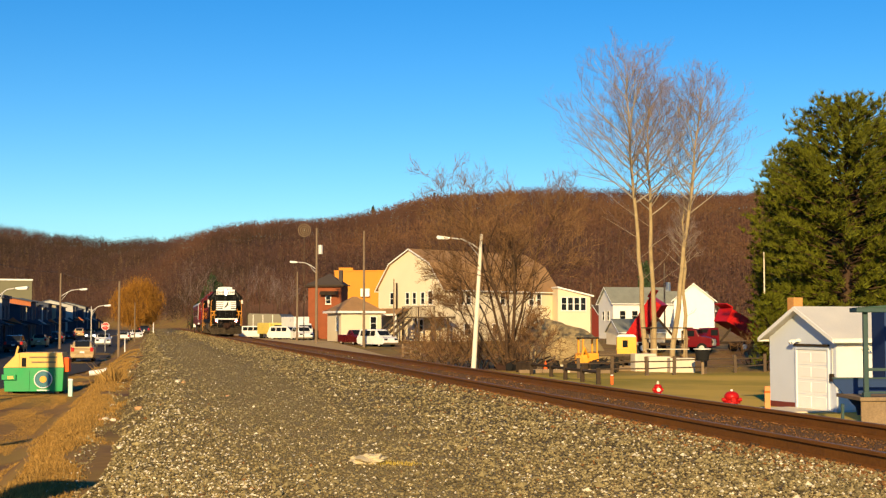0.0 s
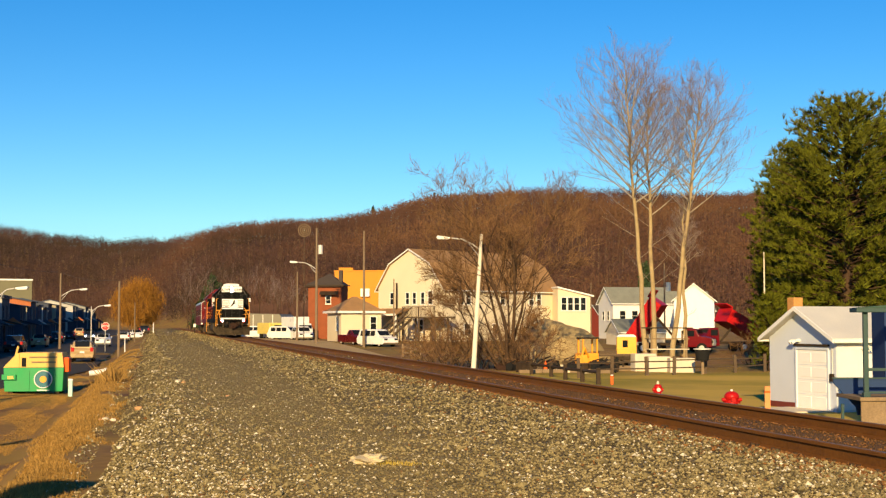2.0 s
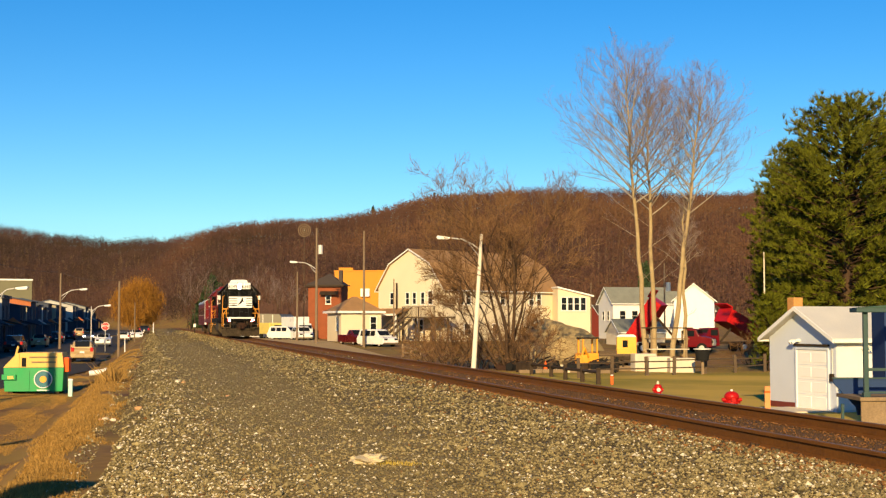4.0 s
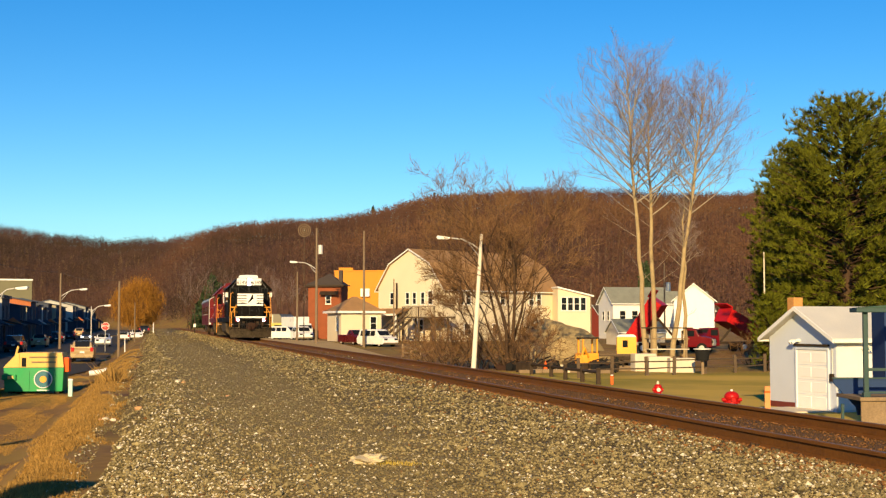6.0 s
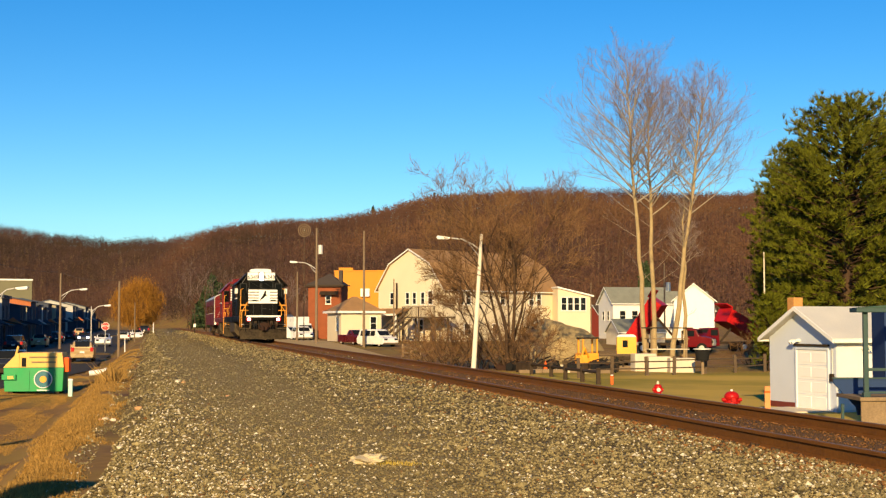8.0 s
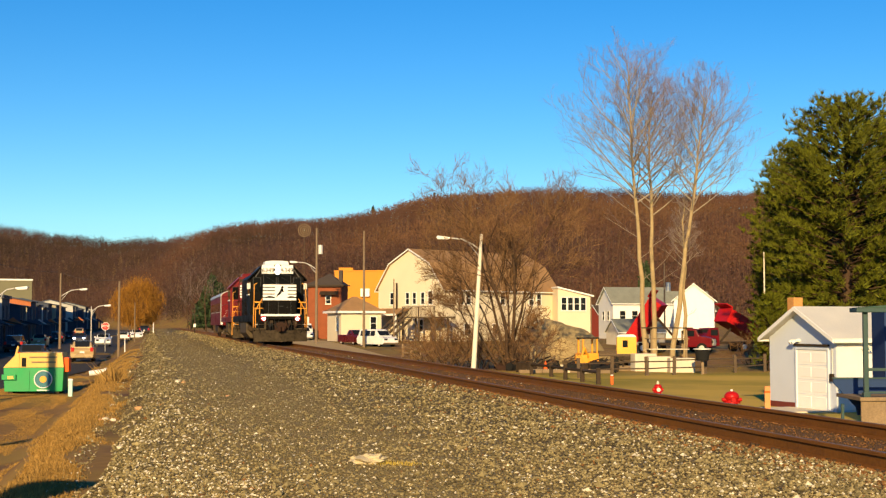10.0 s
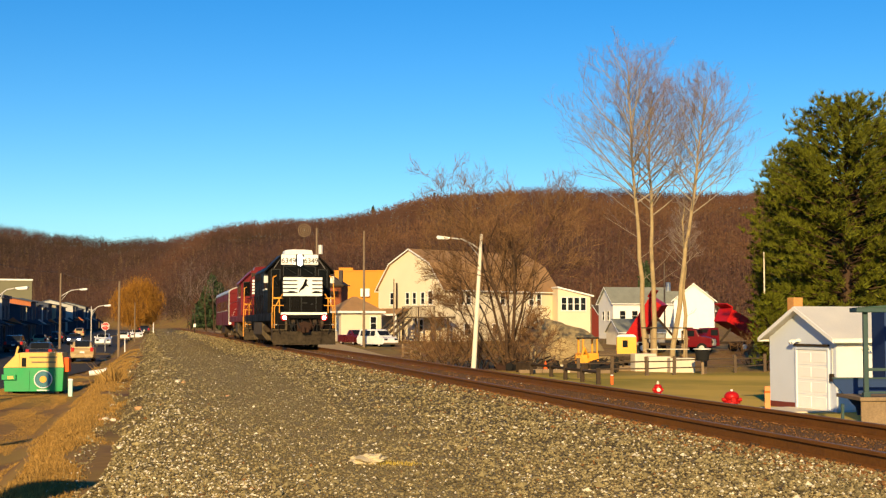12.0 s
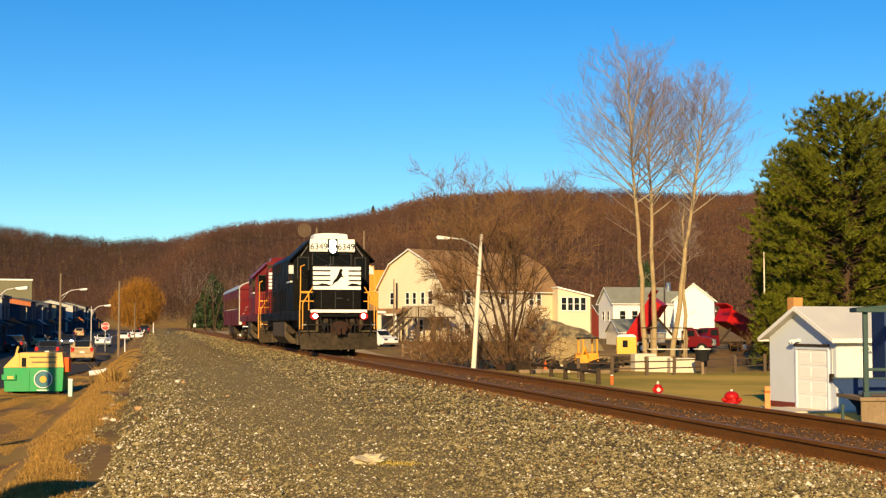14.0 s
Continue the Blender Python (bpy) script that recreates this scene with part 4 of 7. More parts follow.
def passenger_car(name, label, L, skirt=True):
    t = thing(name, TRACK, label, "railway car")
    wheels = []
    body = prism([(-1.50, 1.05), (1.50, 1.05), (1.52, 3.42), (1.40, 3.62), (-1.40, 3.62), (-1.52, 3.42)], 0.55, L - 0.5, "y", 0.02)
    b = part("body", body, M_MAROON, t)
    arc = [(1.56 * math.cos(g), 3.50 + 0.58 * math.sin(g)) for g in np.linspace(0, math.pi, 15)]
    roof = part("roof", prism(arc, 0.45, L - 0.4), M_SILVER, t, "silver-painted arched roof")
    part("end_panel", prism([(x * 0.94, 3.40 + (z - 3.40) * 0.90) for x, z in arc], 0.43, 0.447), M_MAROON, b, "red arched end above the door")
    for k in range(4):
        part("grab_iron", pipe([(-1.35 + 0.10 * k, 0.50, 1.55 + 0.22 * k), (-1.35 + 0.10 * k, 0.42, 1.60 + 0.22 * k), (-1.22 + 0.10 * k, 0.42, 1.66 + 0.22 * k)], 0.022, 6), M_GALV, b)
    part("roof_vent", boxed(-0.5, 0.5, 3, 4.4, 4.0, 4.2, 0.04), M_SILVER, roof)
    for s in (-1, 1):
        for k in range(9):
            y = 2.6 + k * (L - 5) / 8.4
            w = part("window", boxed(s * 1.515 - 0.01, s * 1.515 + 0.01, y - 0.5, y + 0.5, 2.2, 2.95, 0.004), M_GLASS, b)
            part("frame", boxed(s * 1.522 - 0.008, s * 1.522 + 0.008, y - 0.55, y + 0.55, 2.14, 2.2), M_SILVER, w)
        part("corner_strip", boxed(s * 1.48 - 0.03, s * 1.48 + 0.03, 0.50, 0.56, 1.1, 3.5), M_SILVER, b)
        part("marker_lamp", rod(bmesh.new(), (s * 1.4, 0.55, 1.2), (s * 1.4, 0.42, 1.2), 0.10, n=12), M_WHITE, b)
        if skirt:
            part("underbody_box", boxed(s * 1.1 - 0.3, s * 1.1 + 0.3, L * 0.35, L * 0.6, 0.45, 1.05, 0.03), M_DARK, t)
    end = part("end_door", boxed(-0.45, 0.45, 0.51, 0.56, 1.15, 3.2, 0.02), M_MAROON, b)
    part("pane", boxed(-0.25, 0.25, 0.49, 0.512, 2.2, 3.0), M_GLASS, end)
    part("gangway", boxed(-0.55, 0.55, 0.1, 0.52, 1.1, 3.3, 0.06), M_TYRE, t)
    part("coupler", boxed(-0.13, 0.13, -0.3, 0.6, 0.75, 1.0, 0.04), M_DARK, t)
    for y in (3.0, L - 3.0):
        wheels += bogie(t, y, 2, 2.5, 0.46)
    return t, wheels


LOCO, LOCO_WHEELS = locomotive("locomotive", M_BLACK, "black diesel locomotive with white nose stripes, lit headlights and orange handrails", True, True)
UNIT, UNIT_WHEELS = locomotive("maroon_locomotive", M_MAROON, "maroon locomotive with orange corner steps behind the leading one", False, True, 17.0)
CAR, CAR_WHEELS = passenger_car("passenger_car", "maroon passenger car with a silver arched roof", 21.0)
TRAIN = [(LOCO, LOCO_WHEELS, 0.0), (UNIT, UNIT_WHEELS, 20.9), (CAR, CAR_WHEELS, 38.4)]


def train_front(t):
    """Distance along the rails of the front end at t seconds: it gathers speed from 5.4 to 6.2 metres a second."""
    return (134.9 - 5.362 * t - 0.0298 * t * t) / 0.9778 - 0.95


# ---- ballast, road and verge ----
def spot(at, far):
    """A place by its bearing and its distance ahead."""
    return (at - 784) / 2400 * far, far


def in_track(v, u, z=0.0):
    return TRACK @ Vector((v, u, z))


def bed_height(v, u):
    edge = 0.25 + 0.25 * noise.noise((u * 0.16, 0, 9)) + 0.3 * noise.noise((u * 0.5, v * 0.4, 9))
    z = -0.152 - 0.014 * smooth(-0.95, -0.7, v) + 0.018 * noise.noise((v * 3, u * 3, 4)) * smooth(-0.95, -0.6, v) - 0.13 * smooth(-1.5, -3.4, v) + 0.03 * noise.noise((v * 0.9, u * 0.9, 2)) * smooth(-1.2, -2, v)
    z -= 2.4 * smooth(-7.3 + edge, -10.2 + edge, v)
    z += 0.055 * smooth(-0.75, -0.55, v) * (1 - smooth(0.55, 0.75, v))
    z -= 1.0 * smooth(1.7, 3.6, v)
    return z


def ballast_material():
    m = mat("crushed_stone", (0.145, 0.106, 0.045), 0.95, 0, 0.35, 0.22, 0.0, 3)
    nt = m.node_tree
    b = nt.nodes["Principled BSDF"]
    old = b.inputs["Base Color"].links[0].from_socket
    tc = nt.nodes.new("ShaderNodeTexCoord")
    vo = nt.nodes.new("ShaderNodeTexVoronoi")
    vo.inputs["Scale"].default_value = 34
    nt.links.new(tc.outputs["Object"], vo.inputs["Vector"])
    bw = nt.nodes.new("ShaderNodeRGBToBW")
    nt.links.new(vo.outputs["Color"], bw.inputs[0])
    ramp = nt.nodes.new("ShaderNodeValToRGB")
    e = ramp.color_ramp.elements
    e[0].position, e[0].color = 0.15, (0.5, 0.48, 0.46, 1)
    e[1].position, e[1].color = 0.9, (2.3, 2.25, 2.1, 1)
    mid = ramp.color_ramp.elements.new(0.6)
    mid.color = (0.95, 0.93, 0.9, 1)
    nt.links.new(bw.outputs[0], ramp.inputs[0])
    mul = nt.nodes.new("ShaderNodeVectorMath")
    mul.operation = "MULTIPLY"
    nt.links.new(old, mul.inputs[0])
    nt.links.new(ramp.outputs[0], mul.inputs[1])
    # a worn strip of tan grit along the line
    dot = nt.nodes.new("ShaderNodeVectorMath")
    dot.operation = "DOT_PRODUCT"
    dot.inputs[1].default_value = (0.978, 0.2096, 0)
    nt.links.new(tc.outputs["Object"], dot.inputs[0])
    wob = nt.nodes.new("ShaderNodeTexNoise")
    wob.inputs["Scale"].default_value = 0.7
    wob.inputs["Detail"].default_value = 6
    nt.links.new(tc.outputs["Object"], wob.inputs["Vector"])
    add = nt.nodes.new("ShaderNodeMath")
    add.operation = "MULTIPLY_ADD"
    add.inputs[1].default_value = 2.4
    nt.links.new(wob.outputs["Fac"], add.inputs[0])
    nt.links.new(dot.outputs["Value"], add.inputs[2])
    band = nt.nodes.new("ShaderNodeValToRGB")
    be = band.color_ramp.elements
    be[0].position, be[0].color = 0.08, (0, 0, 0, 1)
    be[1].position, be[1].color = 0.92, (0, 0, 0, 1)
    for pos in (0.36, 0.62):
        be.new(pos).color = (0.62, 0.62, 0.62, 1)
    span = nt.nodes.new("ShaderNodeMapRange")
    span.inputs[1].default_value = 7.19 - 5.2 + 1.2 - 2.9
    span.inputs[2].default_value = 7.19 - 5.2 + 1.2 + 3.0
    nt.links.new(add.outputs[0], span.inputs[0])
    nt.links.new(span.outputs[0], band.inputs[0])
    grit = nt.nodes.new("ShaderNodeMix")
    grit.data_type = "RGBA"
    grit.inputs[7].default_value = (0.36, 0.255, 0.085, 1)
    nt.links.new(band.outputs[0], grit.inputs[0])
    nt.links.new(mul.outputs[0], grit.inputs[6])
    # rust and brake dust between and beside the rails
    fouled = nt.nodes.new("ShaderNodeMapRange")
    fouled.inputs[1].default_value, fouled.inputs[2].default_value = 7.19 - 1.6 + 1.2, 7.19 - 0.7 + 1.2
    nt.links.new(add.outputs[0], fouled.inputs[0])
    rust = nt.nodes.new("ShaderNodeMix")
    rust.data_type = "RGBA"
    rust.inputs[7].default_value = (0.165, 0.082, 0.022, 1)
    nt.links.new(fouled.outputs[0], rust.inputs[0])
    nt.links.new(grit.outputs[2], rust.inputs[6])
    nt.links.new(rust.outputs[2], b.inputs["Base Color"])
    bp = nt.nodes.new("ShaderNodeBump")
    bp.invert = True
    bp.inputs["Strength"].default_value = 1.0
    bp.inputs["Distance"].default_value = 0.026
    nt.links.new(vo.outputs["Distance"], bp.inputs["Height"])
    nt.links.new(bp.outputs[0], b.inputs["Normal"])
    return m


def strip(name, vs, us, height, material, label, category):
    verts = [tuple(in_track(v, u, height(v, u))) for u in us for v in vs]
    k = len(vs)
    faces = [(i * k + j, i * k + j + 1, (i + 1) * k + j + 1, (i + 1) * k + j) for i in range(len(us) - 1) for j in range(k - 1)]
    return tagged(fast_mesh(name, verts, faces, material, smooth=True), label, category, kind="structure")


def pebble(verts, faces, p, r, rnd):
    """A crushed stone of six uneven corners."""
    k = len(verts)
    a = rnd.uniform(0, 6.28)
    ca, sa = math.cos(a), math.sin(a)
    sx, sy, sz = r * rnd.uniform(0.7, 1.3), r * rnd.uniform(0.6, 1.1), r * rnd.uniform(0.5, 0.9)
    for x, y, z in ((1, 0.2, 0.1), (-0.3, 1, -0.1), (-1, -0.1, 0.2), (0.2, -1, 0.0), (0.15, 0.1, 1), (-0.1, 0, -1)):
        x, y, z = x * sx * rnd.uniform(0.7, 1.2), y * sy * rnd.uniform(0.7, 1.2), z * sz
        verts.append((p[0] + x * ca - y * sa, p[1] + x * sa + y * ca, p[2] + z))
    for i in range(4):
        j = (i + 1) % 4
        faces.append((k + i, k + j, k + 4))
        faces.append((k + j, k + i, k + 5))


def build_ballast():
    us = list(np.arange(-12, 60, 0.4)) + list(np.arange(60, 150, 1.5)) + list(np.arange(150, 430, 6))
    vs = list(np.arange(-10.4, -7, 0.2)) + list(np.arange(-7, -1.8, 0.4)) + list(np.arange(-1.8, 3.8, 0.2))
    bed = strip("ballast_bed", vs, us, bed_height, ballast_material(), "grey-brown crushed stone ballast beside the rails", "ballast")
    rnd = random.Random(11)
    piles = {"stone": ([], []), "pale": ([], []), "rusty": ([], [])}
    for i in range(215000):
        d = 8.4 * math.exp(rnd.random() ** 1.25 * 3.5)
        x = rnd.uniform(-0.36, 0.36) * d
        q = TRACK_INV @ Vector((x, d, 0))
        v, u = q.x, q.y
        if v > 1.2 or v < -10.2 or (v < -7.4 and rnd.random() < (-7.4 - v) / 0.9):
            continue
        if v > -0.86 and rnd.random() < 0.72:
            continue
        # the worn strip keeps few loose stones, its edges more and larger ones
        worn = 1 - min(1, abs(v + 5.0 + 0.7 * noise.noise((x * 0.5, d * 0.3, 7))) / 2.0) ** 2
        if rnd.random() < min(0.85, worn * (0.45 + (d - 12) / 60)):
            continue
        r = (1.28 - 0.22 * worn) * (rnd.uniform(0.007, 0.0165) + 0.0004 * (d - 9)) * (0.7 if v > -0.86 else 1)
        if rnd.random() < 0.03:
            r *= 1.7
        g = rnd.random()
        verts, faces = piles["pale" if g < (0.13 if v < -6.2 else 0.07 if v < -1.0 else 0.012) * min(1, 18 / d) ** 1.5 else "rusty" if g > (0.985 if v < -1.6 else 0.75 if v < -0.95 else 0.03) else "stone"]
        z = bed_height(v, u)
        if v < -7.9:
            z = max(z, land(x, d))
        pebble(verts, faces, (x, d, z + r * 0.25), r, rnd)
    for name, key, material in (("ballast_stones", "stone", M_STONE), ("pale_chips", "pale", M_CHIP), ("rusty_chips", "rusty", M_REDCHIP)):
        fast_mesh(name, *piles[key], material, bed, "", "stuff")
    # single larger stones in front
    for k in range(9):
        sv, sf = [], []
        pebble(sv, sf, (0, 0, 0), rnd.uniform(0.028, 0.05), rnd)
        me = bpy.data.meshes.new("stone")
        me.from_pydata(sv, [], sf)
        me.materials.append(M_STONE)
        for j in range(30):
            d = rnd.uniform(8.8, 24)
            x = rnd.uniform(-0.33, 0.25) * d
            q = TRACK_INV @ Vector((x, d, 0))
            if -8.0 < q.x < -1.2:
                s = new("stone", me)
                s.parent = bed
                s.matrix_basis = pose(x, d, bed_height(q.x, q.y) + 0.01, rnd.uniform(-20, 20), 0, rnd.uniform(0, 360))


def road_edge(u):
    return -14.2 + 3.4 * smooth(65, 92, u)


def build_road():
    us = list(np.arange(-50, 430, 3))
    verts, faces = [], []
    for i, u in enumerate(us):
        for j in range(8):
            v = -25.5 + (road_edge(u) + 25.5) * j / 7
            p = in_track(v, u)
            verts.append((p.x, p.y, town(u, -1) + 0.05))
    for i in range(len(us) - 1):
        for j in range(7):
            a = i * 8 + j
            faces.append((a, a + 1, a + 9, a + 8))
    tagged(fast_mesh("road", verts, faces, M_ROAD), "worn grey asphalt street beside the railway bank", "road", kind="structure")
    # gravel lane beyond the line
    us = list(np.arange(105, 300, 4))
    verts, faces = [], []
    for i, u in enumerate(us):
        for j in range(5):
            v = 5.4 + 7.5 * j / 4
            p = in_track(v, u)
            verts.append((p.x, p.y, land(p.x, p.y) + 0.05))
    for i in range(len(us) - 1):
        for j in range(4):
            a = i * 5 + j
            faces.append((a, a + 1, a + 6, a + 5))
    tagged(fast_mesh("gravel_lane", verts, faces, mat("pale_gravel", (0.44, 0.31, 0.14), 0.95, 0, 0.6, 0.2, 0.4, 9)), "pale gravel lane running beside the railway", "lane", kind="structure")


def tuft_field(name, count, pick, size, label, seed, blades=7, wide=0.006, material=None):
    rnd = random.Random(seed)
    verts, faces = [], []
    n = 0
    while n < count:
        p, s = pick(rnd)
        if p is None:
            continue
        n += 1
        for _ in range(blades):
            h = size * s * rnd.uniform(0.5, 1.3)
            a = rnd.uniform(0, 6.283)
            w = Vector((math.cos(a), math.sin(a), 0)) * wide * (1 + h * 5)
            b = p + Vector((rnd.gauss(0, 0.06), rnd.gauss(0, 0.06), -0.02))
            k = len(verts)
            verts += [tuple(b - w), tuple(b + w), tuple(b + Vector((rnd.gauss(0, 0.4) * h, rnd.gauss(0, 0.4) * h, h)))]
            faces.append((k, k + 1, k + 2))
    return tagged(fast_mesh(name, verts, faces, material or M_DRYGRASS), label, "grass", kind="stuff")


def build_grass():
    def bank(rnd):
        d = 12 + 85 * rnd.random() ** 1.6
        x = rnd.uniform(-0.34, -0.12) * d
        q = TRACK_INV @ Vector((x, d, 0))
        if q.x > -7.85 + 0.5 * noise.noise((q.y * 0.22, 0, 4)) or q.x < road_edge(q.y) or noise.noise((q.x * 1.1, d * 0.24, 1)) < -0.2:
            return None, 0
        z = max(land(x, d), bed_height(q.x, q.y))
        return Vector((x, d, z)), rnd.choice((0.6, 0.8, 1, 1, 1.4))

    def lawn(rnd):
        d = rnd.uniform(42, 100)
        x = rnd.uniform(-0.02, 0.33) * d
        q = TRACK_INV @ Vector((x, d, 0))
        if q.x < 4:
            return None, 0
        return Vector((x, d, land(x, d))), rnd.choice((0.4, 0.6, 0.9))
    tuft_field("verge_grass", 36000, bank, 0.042, "dry straw-coloured grass on the railway bank", 3, 7, 0.007)
    tuft_field("lawn_grass", 32000, lawn, 0.03, "short dry lawn grass", 5, 3, 0.014, M_LAWN)

    def clump(rnd):
        d = rnd.choice((43.0, 44.5, 42.0)) + rnd.gauss(0, 0.35)
        x = -10.6 * d / 43 + rnd.gauss(0, 0.28)
        return Vector((x, d, land(x, d))), rnd.choice((2.5, 3.5, 4.5))

    def straw(rnd):
        x, d = spot(698, 13.85)
        x, d = x + rnd.gauss(0, 0.13), d + rnd.gauss(0, 0.05)
        q = TRACK_INV @ Vector((x, d, 0))
        return Vector((x, d, bed_height(q.x, q.y))), 1
    tuft_field("straw_tuft", 60, straw, 0.045, "flattened straw tuft beside a rock on the ballast", 12, 9, 0.003, M_LAWN)
    tuft_field("tall_grass", 45, clump, 0.13, "tall pale dry grass stalks on the bank", 8)


build_ballast()
build_road()
build_grass()


# ---- buildings ----
def add_window(parent, m, w, h, trim=M_WHITE, glass=M_GLASS, bars=1):
    win = part("window", boxed(-w / 2, w / 2, -0.012, 0.02, -h / 2, h / 2), glass, parent)
    win.matrix_basis = m
    b = 0.09
    for x0, x1, z0, z1 in ((-w / 2 - b, w / 2 + b, h / 2, h / 2 + b), (-w / 2 - b, w / 2 + b, -h / 2 - b, -h / 2), (-w / 2 - b, -w / 2, -h / 2, h / 2), (w / 2, w / 2 + b, -h / 2, h / 2)):
        part("frame", boxed(x0, x1, -0.06, 0.02, z0, z1, 0.008), trim, win)
    if bars:
        part("sash_bar", boxed(-w / 2, w / 2, -0.035, -0.01, -0.025, 0.025), trim, win)
    part("sill", boxed(-w / 2 - 0.14, w / 2 + 0.14, -0.12, 0.02, -h / 2 - 0.14, -h / 2 - 0.09, 0.008), trim, win)
    return win


def roof_slab(name, parent, pts, thick, material, y0, y1):
    """A roof skin that follows a cross-section from y0 to y1."""
    low = [(x, z - thick) for x, z in pts]
    return part(name, prism(pts + low[::-1], y0, y1), material, parent)


def siding_rows(parent, x0, x1, z0, z1, y, step, material):
    bm = bmesh.new()
    z = z0
    while z < z1:
        box(bm, x0, x1, y - 0.02, y, z, z + 0.02)
        z += step
    return part("siding_laps", bm, material, parent, "", "stuff")


def house(name, m, label, w, l, wall_h, ridge, wall, roof, over=0.35, gambrel=False, group="", front=(), side=(), chimney=None, sink=0.4, far_side=(), trim=M_WHITE):
    """A house whose gable end looks along local -y. front/side: windows as (position, height, width, tall)."""
    t = thing(name, m, label, "house", group)
    if gambrel:
        k, kz = w / 2 * 0.62, wall_h + (ridge - wall_h) * 0.62
        sec = [(-w / 2, wall_h), (-k, kz), (0, ridge), (k, kz), (w / 2, wall_h)]
    else:
        sec = [(-w / 2, wall_h), (0, ridge), (w / 2, wall_h)]
    body = part("wall", prism([(-w / 2, -sink)] + sec + [(w / 2, -sink)], 0, l), wall, t)
    drop_z = (sec[1][1] - sec[0][1]) / (sec[1][0] - sec[0][0]) * over
    top = [(sec[0][0] - over, sec[0][1] - drop_z + 0.14)] + [(x, z + 0.14) for x, z in sec[1:-1]] + [(sec[-1][0] + over, sec[-1][1] - drop_z + 0.14)]
    r = roof_slab("roof", t, top, 0.12, roof, -over, l + over)
    for sgn in (0, 1):
        half = top[:len(top) // 2 + 1] if not sgn else top[len(top) // 2:]
        low = [(x, z - 0.16) for x, z in half]
        part("barge_board", prism([(x, z - 0.01) for x, z in half] + low[::-1], -over - 0.04, -over + 0.02), trim, r)
        part("gutter", boxed((-1 if not sgn else 1) * (w / 2 + over) - 0.07, (-1 if not sgn else 1) * (w / 2 + over) + 0.07, -over, l + over, top[0][1] - 0.16, top[0][1] - 0.03, 0.02), trim, r)
    for x, z, ww, hh in front:
        add_window(body, pose(x, 0, z), ww, hh, trim)
    for y, z, ww, hh in side:
        add_window(body, pose(w / 2, y, z, 0, 0, 90), ww, hh, trim)
    for y, z, ww, hh in far_side:
        add_window(body, pose(-w / 2, y, z, 0, 0, -90), ww, hh, trim)
    if chimney:
        x, y, z = chimney
        c = part("chimney", boxed(x - 0.3, x + 0.3, y - 0.3, y + 0.3, z - 1.6, z, 0.02), M_BRICK, r)
        part("cap", boxed(x - 0.36, x + 0.36, y - 0.36, y + 0.36, z, z + 0.08, 0.01), M_CONC, c)
    return t


M_SHEDGREY = mat("pale_grey_siding", (0.57, 0.61, 0.69), 0.7, 0, 0.8, 0.08, 0.1)
M_DOOR = mat("bright_white_door_paint", (0.88, 0.86, 0.82), 0.5, 0, 1.5, 0.04, 0.03)
M_BRICKRED = mat("dark_red_brick_base", (0.16, 0.04, 0.03), 0.85, 0, 3, 0.2, 0.3)


def build_garage():
    W, H, R, L = 4.2, 2.55, 3.56, 8.0
    t = house("white_garage", pose(13.13, 49.77, -1.9, 0, 0, -70.9), "small pale garage with a white panelled door and light metal roof", W, L, H, R, M_SHEDGREY, M_ROOFPALE, 0.30)
    tagged(t, category="garage")
    part("brick_base", boxed(-W / 2 - 0.03, -0.45, -0.03, 0.02, -0.4, 0.16), M_BRICKRED, t)
    door = part("garage_door", boxed(-0.25, 1.63, -0.03, 0.03, 0.0, 2.12), M_DOOR, t, "white sectional door with panels")
    for r in range(4):
        if r < 3:
            part("section_joint", boxed(-0.25, 1.63, -0.034, -0.028, 0.51 + r * 0.53, 0.525 + r * 0.53), M_SHEDGREY, door)
        for c in range(2):
            x0 = -0.21 + c * 0.92
            part("panel", boxed(x0 + 0.06, x0 + 0.84, -0.044, -0.028, 0.08 + r * 0.53, 0.43 + r * 0.53, 0.008), M_DOOR, door)
    for x0, x1, z0, z1 in ((-0.34, -0.25, -0.1, 2.21), (1.63, 1.72, -0.1, 2.21), (-0.25, 1.63, 2.12, 2.21)):
        part("door_frame", boxed(x0, x1, -0.07, 0.02, z0, z1, 0.008), M_SHEDGREY, t)
    part("door_track_cover", boxed(-0.38, 1.76, -0.10, -0.02, 2.25, 2.33), M_DARK, t)
    part("side_cladding", boxed(W / 2 + 0.004, W / 2 + 0.03, 0.02, L, 0.02, H - 0.02), M_WHITE, t, "white-painted side wall")
    lamp_ = part("floodlight", boxed(-0.32, -0.05, -0.2, 0.0, 2.40, 2.50, 0.02), M_WHITE, t)
    for s in (-0.1, -0.27):
        part("lamp_head", rod(bmesh.new(), (s, -0.2, 2.44), (s - 0.03, -0.32, 2.36), 0.055, 0.075, 12), M_WHITE, lamp_)
    part("meter_box", boxed(1.82, 2.0, -0.10, 0.0, 1.02, 1.30, 0.015), M_DARK, t)
    part("conduit", pipe([(1.91, -0.03, 1.3), (1.91, -0.03, 2.3)], 0.02), M_GALV, t)
    part("chimney", boxed(-2.02, -1.58, 0.75, 1.15, 2.4, 4.06, 0.02), mat("orange_brick", (0.55, 0.26, 0.08), 0.85, 0, 4, 0.2, 0.3), t, "orange brick chimney")
    part("wall_bracket", pipe([(2.05, 1.0, 2.2), (2.3, 1.1, 2.1), (2.45, 1.3, 2.15), (2.3, 1.2, 2.3)], 0.025), M_GALV, t)
    apron = part("door_slab", boxed(-0.7, 1.9, -2.2, -0.02, -0.12, 0.0, 0.01), M_CONC, t, "concrete slab before the door")


